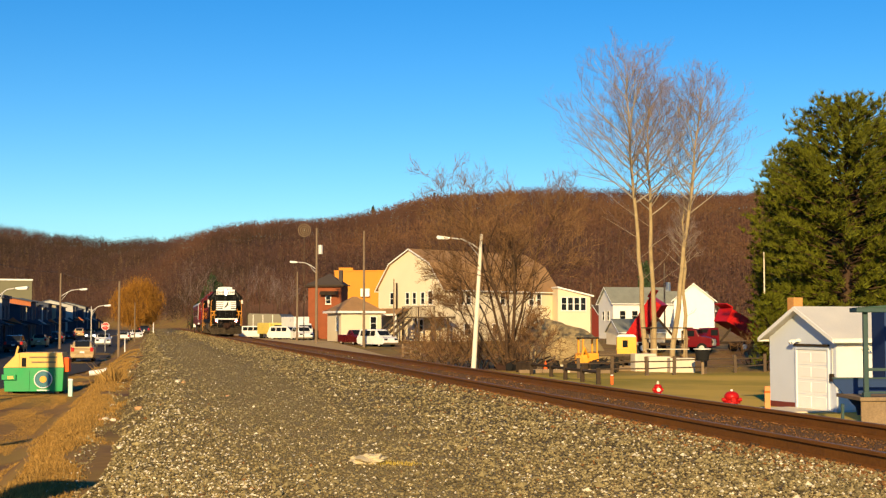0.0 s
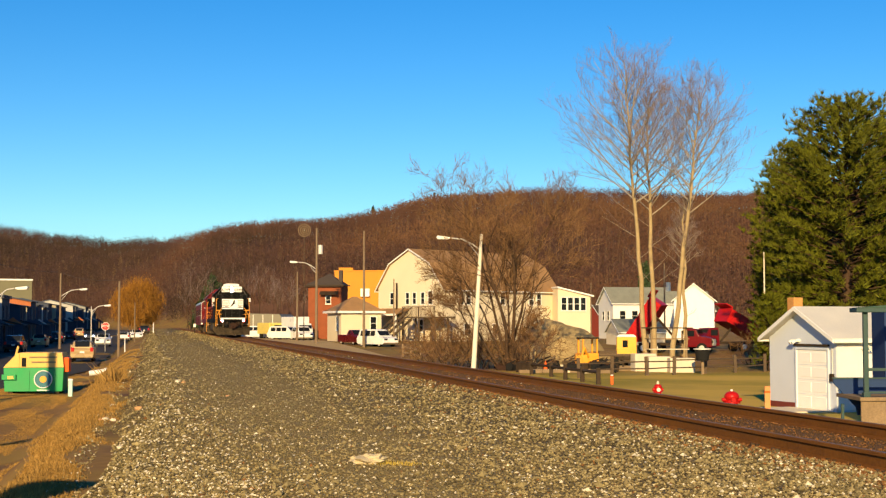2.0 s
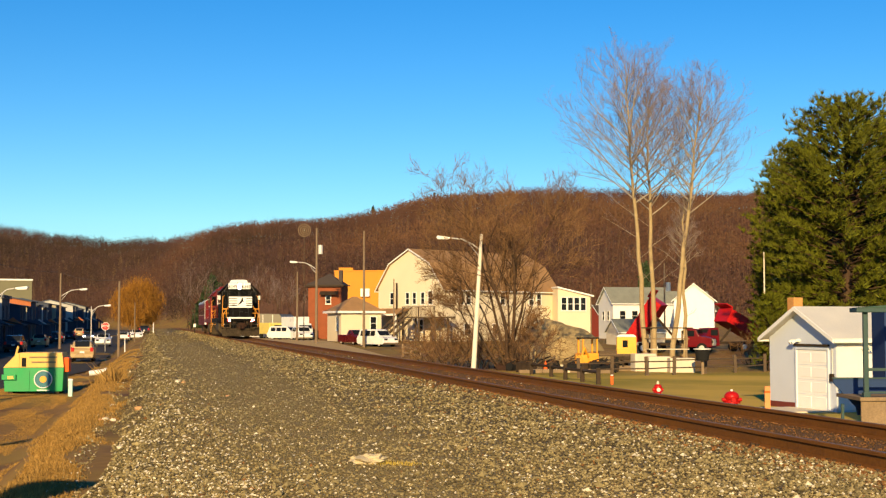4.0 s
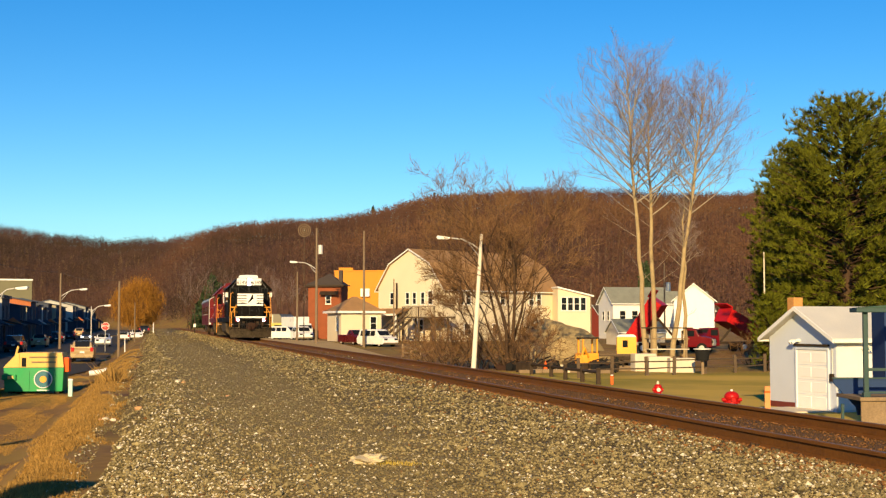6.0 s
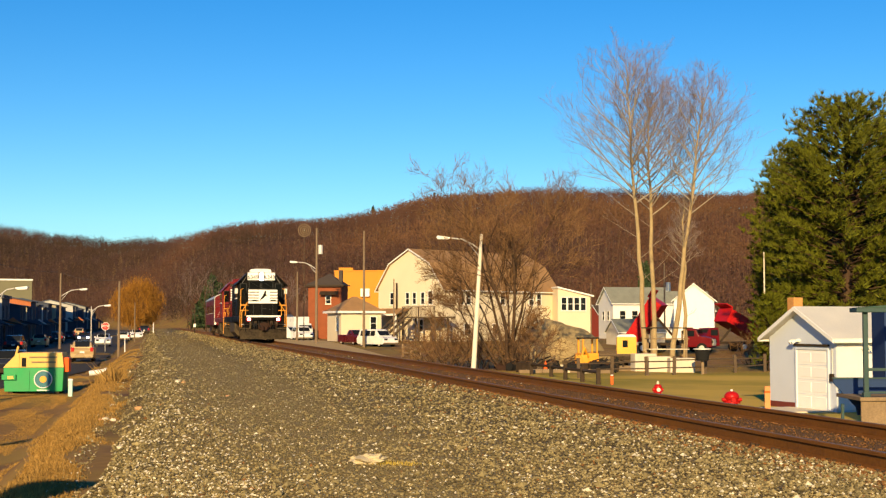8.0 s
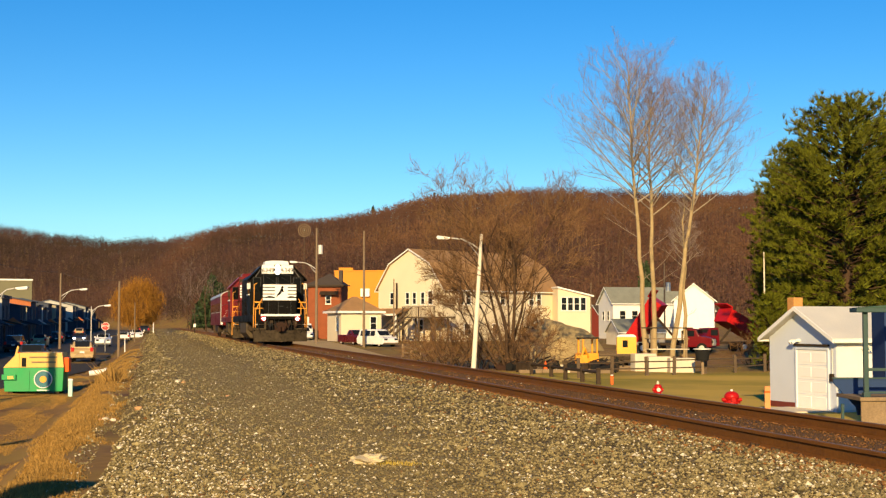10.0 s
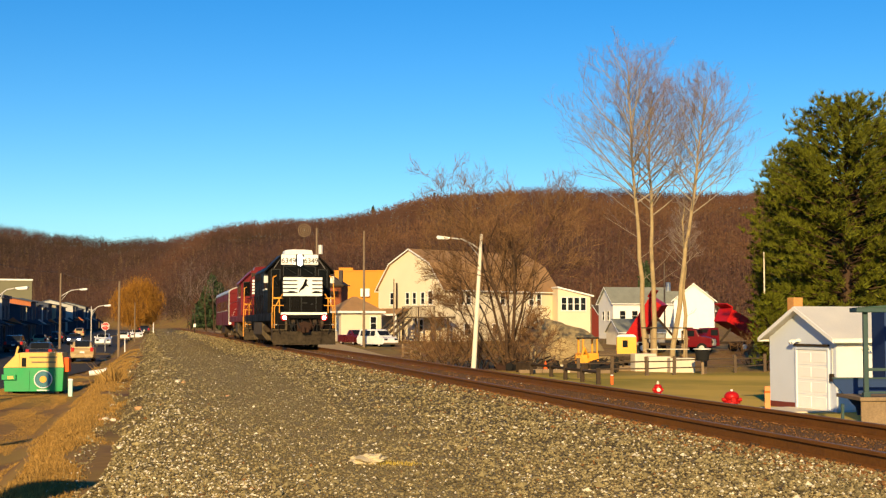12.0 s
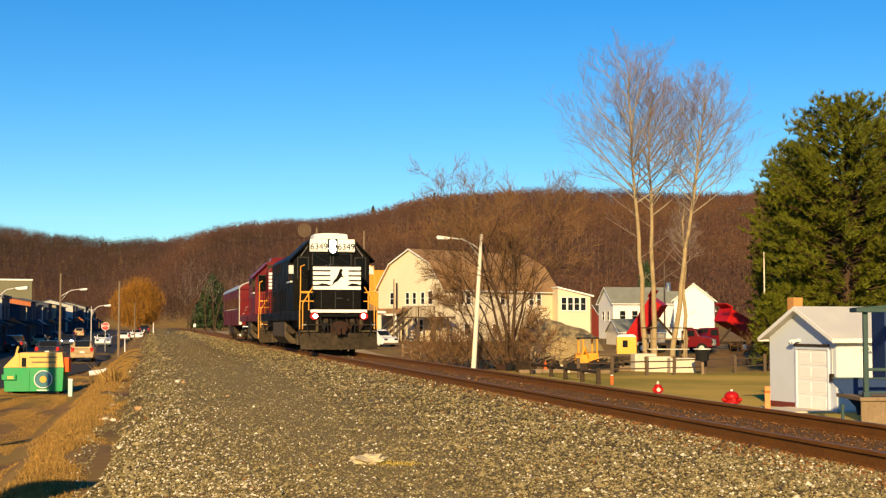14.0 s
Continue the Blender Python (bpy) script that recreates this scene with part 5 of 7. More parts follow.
def build_porch_house():
    x, y = 11.82, 37.57
    t = thing("porch_house", pose(x, y, -1.485) @ Matrix.Scale(0.85, 4), "dark blue house with a covered timber porch", "house")
    part("wall", boxed(1.25, 12, 2.4, 3.8, -1.0, 3.6), M_BLUEWALL, t)
    roof = part("porch_roof", prism([(-0.55, 3.48), (8, 3.48), (8, 3.62), (-0.55, 3.62)], -0.4, 0.4, "y", 0.02), M_TEAL, t, "dark teal porch roof edge")
    part("roof_covering", prism([(-0.58, 3.625), (8, 3.625), (8, 3.72), (0.6, 3.72)], -0.42, 0.4), mat("green_shingle", (0.05, 0.09, 0.07), 0.85, 0, 1, 0.2, 0.3), roof)
    part("deck", boxed(-0.45, 8, -0.3, 2.4, 0.62, 0.74, 0.01), M_WOOD, t, "worn timber porch deck")
    part("deck_skirt", boxed(-0.40, 8, -0.22, -0.14, -0.9, 0.6), M_WOOD, t)
    for px in (-0.2, 2.6, 5.4):
        p = part("porch_post", boxed(px - 0.075, px + 0.075, -0.2, -0.05, 0.74, 3.48, 0.012), M_TEAL, t)
        part("base", boxed(px - 0.11, px + 0.11, -0.24, -0.01, 0.74, 0.9, 0.012), M_TEAL, p)
    part("porch_rail", boxed(-0.2, 8, -0.16, -0.09, 1.58, 1.68, 0.01), M_TEAL, t)
    part("porch_rail", boxed(-0.2, 8, -0.16, -0.09, 0.86, 0.92, 0.01), M_TEAL, t)
    part("newel_post", boxed(-1.0, -0.91, -0.1, 0.0, -0.9, 0.52, 0.01), M_TEAL, t)
    part("sloped_panel", prism([(-0.66, 1.24), (2.1, 1.24), (2.1, 0.02), (0.15, 0.02), (0.10, 0.29), (-0.66, 1.10)], 1.96, 2.04), M_BLUEWALL, t, "dark blue sloping stair side")
    part("panel_cap", boxed(-0.70, 2.1, 1.93, 2.07, 1.24, 1.29, 0.01), M_TEAL, t)


def build_gambrel():
    x, y = spot(726, 164)
    base = 1.15 - 33 / 2400 * 160
    W, L = 11.4, 20.5
    t = house("gambrel_house", pose(x, y, base, 0, 0, -45), "large cream house with a tan gambrel roof", W, L, 6.6, 11.2, M_CREAM, M_ROOFTAN, 0.35, True,
              front=((-3.2, 5.3, 0.6, 1.4), (-0.45, 5.3, 0.55, 1.35), (0.75, 5.3, 0.55, 1.35), (2.2, 5.3, 0.55, 1.35), (3.5, 5.35, 0.7, 1.5), (1.8, 2.0, 0.9, 1.4)),
              side=((3.0, 5.3, 0.75, 1.4), (4.2, 5.3, 0.75, 1.4), (10.3, 5.3, 0.75, 1.4), (15.6, 5.3, 0.75, 1.4), (17.1, 5.3, 0.75, 1.4), (4.0, 1.6, 1.0, 1.2), (9.0, 1.6, 1.0, 1.2)))
    part("service_mast", rod(bmesh.new(), (-2.0, -0.4, -0.3), (-2.0, -0.4, 7.2), 0.14, 0.10, 10), M_DARK, t)
    # lean-to roof at the gable end
    part("lean_to_roof", prism([(-2.4, 3.3), (0, 4.0), (0, 4.12), (-2.4, 3.42)], -5.6, 0.0, "x"), M_ROOFTAN, t, "tan lean-to roof")
    for px in (-5.4, -2.8, -0.2):
        part("lean_to_post", boxed(px - 0.08, px + 0.08, -2.3, -2.14, -0.3, 3.3, 0.01), M_WHITE, t)
    part("lean_to_fascia", boxed(-5.6, 0, -2.46, -2.4, 3.2, 3.45), M_WHITE, t)
    # raised timber deck with a stair
    d = thing("timber_deck", t.matrix_world @ pose(4.9, 0, 0), "weathered brown raised timber deck with a stair", "deck")
    part("floor", boxed(-2.8, 2.8, -3.4, -0.05, 2.9, 3.06, 0.01), M_OLDWOOD, d)
    for px in (-2.7, 0, 2.7):
        for py in (-3.3, -1.2):
            part("leg", boxed(px - 0.09, px + 0.09, py - 0.09, py + 0.09, -0.4, 2.9), M_OLDWOOD, d)
        part("rail_post", boxed(px - 0.05, px + 0.05, -3.38, -3.28, 3.06, 4.2), M_OLDWOOD, d)
    part("handrail", boxed(-2.8, 2.8, -3.42, -3.28, 4.2, 4.27, 0.01), M_OLDWOOD, d)
    for k in range(26):
        px = -2.7 + k * 0.216
        part("baluster", boxed(px - 0.03, px + 0.03, -3.36, -3.31, 3.06, 4.2), M_OLDWOOD, d)
    for s in (-2.3, -1.1):
        part("stringer", prism([(-3.4, 2.95), (-3.4, 2.6), (-8.0, -0.4), (-8.0, 0.0)], s - 0.05, s + 0.05, "x"), M_OLDWOOD, d)
        part("stair_rail", rods([((s, -3.4, 4.15), (s, -8.0, 1.0)), ((s, -8.0, -0.3), (s, -8.0, 1.05)), ((s, -5.7, 1.2), (s, -5.7, 2.6)), ((s, -3.4, 3.5), (s, -8.0, 0.5))], 0.055), M_OLDWOOD, d)
    for k in range(12):
        part("tread", boxed(-2.3, -1.1, -3.75 - k * 0.36, -3.42 - k * 0.36, 2.72 - k * 0.25, 2.77 - k * 0.25), M_OLDWOOD, d)
    for px in (-2.7, 0, 2.7):
        part("brace", rods([((px, -3.3, 1.4), (px - 1.0, -3.3, 2.9))], 0.06), M_OLDWOOD, d)
    # sun room
    x, y = spot(1018, 172)
    s = thing("sun_room", pose(x, y, base, 0, 0, 12), "white sun room with a row of windows and a sloping roof", "extension")
    b = part("wall", prism([(-2.3, -0.3), (2.0, -0.3), (2.0, 5.7), (-2.3, 6.7)], 0, 4), M_CREAM, s)
    part("roof", prism([(-2.4, 6.75), (2.4, 5.65), (2.4, 5.85), (-2.4, 6.95)], -0.3, 4.3), M_WHITE, s)
    for k in range(4):
        add_window(b, pose(-1.5 + k * 0.85, 0, 4.75), 0.62, 1.6, M_WHITE)


M_GREYSIDE = mat("weathered_grey_siding", (0.26, 0.26, 0.24), 0.8, 0, 0.8, 0.15, 0.1)


def build_far_buildings():
    # cream garage with a hipped roof
    x, y = spot(604, 160)
    base = 1.15 - 33 / 2400 * 160
    t = thing("hip_roof_garage", pose(x, y, base, 0, 0, 22), "cream garage with a tan hipped roof", "garage")
    part("wall", boxed(0, 5.0, 0, 5.5, -0.4, 3.7), M_CREAM, t)
    bm = bmesh.new()
    lo = [bm.verts.new(p) for p in ((-0.4, -0.4, 3.7), (5.4, -0.4, 3.7), (5.4, 5.9, 3.7), (-0.4, 5.9, 3.7))]
    hi = [bm.verts.new(p) for p in ((2.3, 2.75, 5.5), (2.8, 2.75, 5.5))]
    for f in ((lo[0], lo[1], hi[1], hi[0]), (lo[1], lo[2], hi[1]), (lo[2], lo[3], hi[0], hi[1]), (lo[3], lo[0], hi[0]), tuple(lo[::-1])):
        bm.faces.new(f)
    r = part("roof", bm, M_ROOFTAN, t)
    part("fascia", boxed(-0.42, 5.42, -0.46, -0.4, 3.5, 3.75), M_WHITE, r)
    part("fascia", boxed(-0.46, -0.4, -0.42, 5.9, 3.5, 3.75), M_WHITE, r)
    add_window(t, pose(0, 1.6, 2.3, 0, 0, -90), 0.6, 1.6)
    add_window(t, pose(4.0, 0, 2.3), 0.7, 1.5)
    # brick house
    x, y = spot(562, 186)
    t = thing("brick_house", pose(x, y, 1.15 - 27 / 2400 * 186, 0, 0, -6), "two-storey red brick house with a dark hipped roof", "house")
    b = part("wall", boxed(-1.3, 3.3, 0, 5, -0.4, 7.5), M_BRICK, t)
    bm = bmesh.new()
    lo = [bm.verts.new(p) for p in ((-1.7, -0.4, 7.4), (3.7, -0.4, 7.4), (3.7, 5.4, 7.4), (-1.7, 5.4, 7.4))]
    hi = bm.verts.new((1.2, 2.5, 9.1))
    for i in range(4):
        bm.faces.new((lo[i], lo[(i + 1) % 4], hi))
    bm.faces.new(lo[::-1])
    r = part("roof", bm, M_ROOFDARK, t)
    part("eaves_board", boxed(-1.7, 3.7, -0.42, -0.36, 7.2, 7.45), M_DARK, r)
    for px, pz, w, h in ((1.5, 5.4, 0.6, 1.0), (2.3, 2.2, 0.8, 1.2)):
        add_window(b, pose(px, 0, pz), w, h)
    aw = part("awning", prism([(-0.9, 6.1), (0.02, 6.5), (0.02, 6.6), (-0.9, 6.2)], 0.4, 2.9, "x"), M_DARK, b)
    part("chimney", boxed(2.75, 3.25, 1.0, 1.5, 7.5, 9.5, 0.02), M_ROOFDARK, t, "dark chimney")
    # ochre commercial block behind
    x, y = spot(592, 206)
    t = thing("ochre_building", pose(x, y, -0.9, 0, 0, -8), "ochre-painted building with a flat roof", "building")
    b = part("wall", boxed(0, 12, 0, 9, -0.4, 10.0), M_ORANGEWALL, t)
    part("parapet", boxed(-0.08, 12.08, -0.08, 9.1, 10.0, 10.2, 0.02), M_ORANGEWALL, t)
    part("roof_house", boxed(0.2, 2.4, 2, 4, 10.2, 10.7, 0.02), M_ORANGEWALL, t)
    part("window_unit", boxed(4.1, 5.5, -0.5, 0.0, 6.2, 7.4, 0.03), M_WHITE, b)
    add_window(b, pose(9, 0, 6.8), 1.0, 1.5)
    # tan trailer beyond
    x, y = spot(438, 205)
    t = thing("storage_trailer", pose(x, y, -0.45, 0, 0, -6), "long grey-tan storage shed with rounded roof", "shed")
    part("body", prism([(0, 0.0), (5.3, 0.0), (5.3, 2.6), (4.9, 3.1), (0.3, 3.2), (0, 2.9)], 0, 9, "y", 0.05), mat("tan_sheet_metal", (0.20, 0.185, 0.14), 0.6, 0.1, 1, 0.12, 0.1), t)
    for px in (0.9, 2.4, 3.9):
        part("rib", boxed(px - 0.05, px + 0.05, -0.04, 0, 0.1, 3.0), M_GALV, t)
    part("door_edge", boxed(-0.1, 0.08, -0.15, 0, 0, 3.4), M_DARK, t)
    # white houses behind the yard
    x, y = spot(1072, 190)
    house("white_house", pose(x, y, -0.9, 0, 0, -76), "white house with a grey shingle roof", 5.6, 9, 5.0, 7.1, M_WHITE, M_ROOFGREY, 0.3, group="white houses", front=((-0.9, 3.2, 0.7, 1.2), (1.0, 3.2, 0.7, 1.2)), side=((1.4, 3.2, 0.8, 1.3), (3.2, 3.2, 0.8, 1.3)))
    x, y = spot(1228, 178)
    house("white_house", pose(x, y, -0.9, 0, 0, -12), "white gabled house with a grey shingle roof", 5.2, 9, 5.2, 7.3, M_WHITE, M_ROOFGREY, 0.3, group="white houses", far_side=((1.5, 3.2, 0.8, 1.2),))
    x, y = spot(1150, 205)
    house("white_house", pose(x, y, -0.9, 0, 0, -78), "weathered grey house with a long grey roof", 6.0, 9, 4.2, 6.9, M_GREYSIDE, M_ROOFGREY, 0.3, group="white houses", side=((2.0, 3.0, 0.9, 1.2), (5.0, 3.0, 0.9, 1.2)))
    x, y = spot(1084, 150)
    house("grey_shed", pose(x, y, -1.2, 0, 0, -74), "low pale shed with a grey-green roof", 3.6, 5.4, 1.5, 2.8, M_CONC, M_ROOFGREY, 0.2)
    x, y = spot(1050, 215)
    house("red_shed", pose(x, y, -0.9, 0, 0, -70), "dark red shed behind the houses", 4, 6, 3.6, 5.0, mat("dull_red_siding", (0.28, 0.05, 0.03), 0.8), M_ROOFDARK, 0.2)


def build_flat_block():
    x, y = spot(-40, 255)
    t = thing("flat_roofed_block", pose(x, y, -1.6, 0, 0, 18), "olive-grey flat-roofed building with a white parapet", "building")
    part("wall", boxed(0, 9.8, 0, 10, -0.3, 11.0), mat("olive_grey_stucco", (0.17, 0.16, 0.10), 0.8, 0, 0.5, 0.1, 0.1), t)
    part("parapet", boxed(-0.1, 9.9, -0.1, 10.1, 11.0, 11.3, 0.02), M_WHITE, t)


def build_street_houses():
    build_flat_block()
    rnd = random.Random(14)
    slate, blue_grey = mat("dark_slate", (0.028, 0.03, 0.035), 0.7, 0, 1, 0.3, 0.2), mat("blue_grey_siding", (0.06, 0.07, 0.10), 0.7)
    # dark colours for thin sheets that paint the shade onto the street fronts
    shade_blue, shade_slate = mat("blue_front_shade", (0.035, 0.045, 0.075), 0.7), mat("slate_front_shade", (0.05, 0.052, 0.06), 0.7)
    grey_side = mat("pale_grey_board", (0.30, 0.30, 0.28), 0.7)
    white = mat("chalky_white_siding", (0.46, 0.45, 0.42), 0.7)
    walls = [blue_grey, blue_grey, mat("dull_cream_siding", (0.36, 0.31, 0.22), 0.7), mat("rust_siding", (0.40, 0.13, 0.05), 0.7), blue_grey, white]
    # k below 0 lies out of view: houses added to shade the street
    for k in range(-5, 30):
        u = 106 + k * 11.6
        v = -29.4 + rnd.uniform(-1.0, 0.8)
        p = in_track(v, u)
        wall = walls[k % 6] if k < 19 else (grey_side, blue_grey)[k % 2]
        h = rnd.uniform(5.0, 6.6)
        m = Matrix.Translation((p.x, p.y, town(u, -1))) @ pose(0, 0, 0, 0, 0, 12.1)
        t = house("street_house", m, "two-storey house with a low roof and a deep front porch", 9.6, rnd.uniform(8.4, 9.2), h, h + rnd.uniform(0.7, 1.3), wall, slate, 0.2, group="street houses",
                  side=((1.6, 4.2, 0.9, 1.4), (5.4, 4.2, 0.9, 1.4), (1.8, 1.6, 1.0, 1.4)), front=((2.4, 4.6, 0.8, 1.3), (-2.4, 4.6, 0.8, 1.3)), trim=blue_grey)
        part("front_shade_sheet", boxed(4.8, 4.807, 0.02, 8.3, 0.4, h - 0.05), (shade_blue, shade_slate)[k % 2], t, "dark painted street front")
        part("porch_roof", prism([(4.8, 3.2), (7.2, 2.6), (7.2, 2.72), (4.8, 3.32)], 0.2, 7.0), slate, t)
        part("porch_gable", prism([(4.9, 2.75), (7.1, 2.75), (6.0, 3.55)], 0.4, 0.55), walls[(k * 5 + 2) % 6], t, "painted gable board of the porch")
        part("porch_floor", boxed(4.82, 7.1, 0.2, 7.0, -0.3, 0.5), M_OLDWOOD, t)
        for py in (0.4, 2.6, 4.6, 6.8):
            part("porch_post", boxed(6.9, 7.1, py - 0.1, py + 0.1, 0.5, 2.72), blue_grey, t)
        part("front_door", boxed(4.79, 4.84, 3.2, 4.2, 0.5, 2.6, 0.01), M_DARK, t)


build_garage()
build_porch_house()
build_gambrel()
build_far_buildings()
build_street_houses()


# ---- vehicles ----
def car(name, m, label, paint, L=4.6, W=1.82, H=1.68, tall=True, pickup=False, lamps=False, category="car"):
    """A road vehicle; its front looks along local -y."""
    t = thing(name, m, label, category)
    z = 0.33
    base = [(-L / 2, z + 0.10), (-L / 2 + 0.1, z + 0.55), (-L / 2 + 0.95, z + 0.72), (L / 2 - 0.15, z + 0.74), (L / 2, z + 0.5), (L / 2 - 0.05, z + 0.05), (L / 2 - 0.3, z - 0.08), (-L / 2 + 0.3, z - 0.08)]
    body = part("body", prism(base, -W / 2, W / 2, "x", 0.05), paint, t)
    r0, r1 = (-L / 2 + 0.95, L / 2 - 0.08) if tall else (-L / 2 + 1.05, L / 2 - 0.7)
    if pickup:
        r1 = 0.3
    top = [(r0, z + 0.70), (r0 + 0.75, H - 0.04), (r0 + 1.0, H), (r1 - 0.45, H), (r1 - 0.22, H - 0.05), (r1, z + 0.70)]
    shell = prism(top, -W / 2 + 0.10, W / 2 - 0.10, "x", 0.06)
    for v in shell.verts:      # the sides lean in towards the roof
        v.co.x *= 1 - 0.17 * max(0, (v.co.z - z - 0.70) / (H - z - 0.70))
    lean_in = math.degrees(math.atan(0.17 * (W / 2 - 0.1) / (H - z - 0.70)))
    cabin = part("cabin", shell, paint, t)
    for s in (-1, 1):
        n = 1 if pickup else 2 if not tall else 3
        span = (r1 - 0.35) - (r0 + 0.75)
        for k in range(n):
            y0 = r0 + 0.7 + span * k / n + 0.05
            y1 = r0 + 0.7 + span * (k + 1) / n - 0.05
            q = part("side_window", boxed(-0.012, 0.012, y0, y1, 0.06, H - z - 0.86, 0.005), M_GLASS, cabin)
            q.matrix_basis = pose(s * (W / 2 - 0.098), 0, z + 0.72, 0, -s * lean_in, 0)
        part("mirror", boxed(s * (W / 2 + 0.05) - 0.09, s * (W / 2 + 0.05) + 0.09, r0 + 0.35, r0 + 0.5, z + 0.72, z + 0.88, 0.02), paint, cabin)
        part("tail_lamp", boxed(s * (W / 2 - 0.16) - 0.12, s * (W / 2 - 0.16) + 0.12, L / 2 - 0.1, L / 2 - 0.0, z + 0.42, z + 0.72, 0.02), M_REDPAINT, body)
        part("headlight", boxed(s * (W / 2 - 0.28) - 0.18, s * (W / 2 - 0.28) + 0.18, -L / 2 - 0.01, -L / 2 + 0.12, z + 0.36, z + 0.53, 0.02), M_CARLAMP if lamps else M_GLASS, body)
        for y in (-L / 2 + 0.85, L / 2 - 0.85):
            wheel = part("wheel", rod(bmesh.new(), (-0.1, 0, 0), (0.1, 0, 0), 0.33, n=20), M_TYRE, t)
            wheel.location = (s * (W / 2 - 0.12), y, 0.33)
            part("rim", rod(bmesh.new(), (s * 0.08, 0, 0), (s * 0.115, 0, 0), 0.21, n=14), M_GALV, wheel)
    q = part("rear_window", boxed(-W / 2 + 0.32, W / 2 - 0.32, -0.012, 0.012, -0.22, 0.22, 0.005), M_GLASS, cabin)
    q.matrix_basis = pose(0, r1 - 0.09, (z + 0.72 + H) / 2 + 0.02, 14 if tall else 35, 0, 0)
    q = part("windscreen", boxed(-W / 2 + 0.28, W / 2 - 0.28, -0.012, 0.012, -0.34, 0.34, 0.005), M_GLASS, cabin)
    q.matrix_basis = pose(0, r0 + 0.34, (z + 0.70 + H) / 2, -48, 0, 0)
    part("plate", boxed(-0.16, 0.16, L / 2 - 0.02, L / 2 + 0.012, z + 0.32, z + 0.44), M_WHITE, body)
    part("bumper", boxed(-W / 2 + 0.05, W / 2 - 0.05, L / 2 - 0.1, L / 2 + 0.06, z - 0.02, z + 0.22, 0.04), M_DARK if paint is not M_CARGOLD else paint, body)
    return t


M_CARLAMP = mat("lit_car_lamp", (1, 0.95, 0.85), 0.3, 0, 1, 0, 0, glow=6)
M_CARGOLD = mat("pale_gold_car_paint", (0.46, 0.33, 0.17), 0.3, 0.3, 1, 0.05, 0)
M_CARDARK = mat("dark_blue_car_paint", (0.02, 0.025, 0.04), 0.25, 0.2, 1, 0.1, 0)
M_CARWHITE = mat("white_car_paint", (0.75, 0.74, 0.72), 0.3, 0, 1, 0.05, 0)
M_PALEYELLOW = mat("pale_yellow_truck_paint", (0.70, 0.55, 0.12), 0.5)
M_CARRED = mat("dark_red_car_paint", (0.09, 0.004, 0.006), 0.3, 0, 1, 0.1, 0)


def on_street(v, u, turn=0.0):
    p = in_track(v, u)
    return Matrix.Translation((p.x, p.y, town(u, v) + 0.05)) @ pose(0, 0, 0, 0, 0, 12.1 + turn)


def build_cars():
    car("parked_suv", on_street(-12.1, 105, 180), "pale gold parked suv with red tail lamps", M_CARGOLD, 4.2, 1.66, 1.52)
    rnd = random.Random(9)
    for k in range(5):
        car("parked_car", on_street(-20.2, 140 + k * 30, 180), "dark parked car in the shade of the houses", (M_CARDARK, M_CARGOLD, M_CARDARK)[k % 3], tall=k % 2 == 0, H=1.65 if k % 2 == 0 else 1.45)
    for k, (at, far, paint) in enumerate(((184, 165, M_CARWHITE), (220, 215, M_CARWHITE), (243, 210, M_CARWHITE), (256, 235, M_CARDARK))):
        x, y = spot(at, far)
        car("parked_car", pose(x, y, land(x, y) + 0.04, 0, 0, 12 + 180 * (k % 2)), "white car parked at the street corner" if k < 3 else "dark car parked at the street corner", paint, tall=k != 1, H=1.5)
    x, y = spot(668, 141)
    car("white_suv", pose(x, y, land(x, y), 0, 0, 40), "white suv parked in front of the cream house", M_CARWHITE, 4.7, 1.9, 1.8)
    x, y = spot(628, 147)
    car("maroon_pickup", pose(x, y, land(x, y), 0, 0, 30), "dark red pickup parked beside the garage", M_CARRED, 4.6, 1.9, 1.6, True, True, category="pickup truck")
    for at, far, turn, paint in ((506, 176, 64, M_CARWHITE), (455, 190, 70, M_CARWHITE), (535, 172, 20, M_CARWHITE)):
        x, y = spot(at, far)
        car("parked_van", pose(x, y, land(x, y), 0, 0, turn), "white van parked beside the lane", paint, 4.6, 1.9, 1.75, category="van")
    # a tall white box truck and a yellow one by the lane
    for at, far, paint, label in ((534, 180, M_CARWHITE, "tall white box truck beside the lane"), (490, 184, M_PALEYELLOW, "pale yellow box truck beside the lane")):
        x, y = spot(at, far)
        t = thing("box_truck", pose(x, y, land(x, y), 0, 0, 30), label, "truck")
        tall_ = 3.0 if paint is M_CARWHITE else 2.2
        part("box_body", boxed(-1.1, 1.1, 0, 4.2, 0.7, tall_, 0.05), paint, t)
        part("cab", prism([(-1.5, 0.5), (-1.4, 1.3), (-0.9, 2.1), (0, 2.15), (0, 0.5)], -1.0, 1.0, "x", 0.06), paint, t)
        part("windscreen", boxed(-0.85, 0.85, -1.32, -1.18, 1.3, 1.9), M_GLASS, t)
        for s in (-1, 1):
            for yy in (-0.8, 3.2):
                w = part("wheel", rod(bmesh.new(), (-0.13, 0, 0), (0.13, 0, 0), 0.42, n=18), M_TYRE, t)
                w.location = (s * 0.9, yy, 0.42)


build_cars()
CAR_IN = car("oncoming_car", on_street(-17, 232), "dark car driving along the street with a lamp lit", M_CARDARK, 4.5, 1.8, 1.5, False, lamps=True)
CAR_OUT = car("leaving_car", on_street(-14.7, 60, 180), "dark car driving away along the shaded street", M_CARDARK, 4.6, 1.8, 1.5, False)


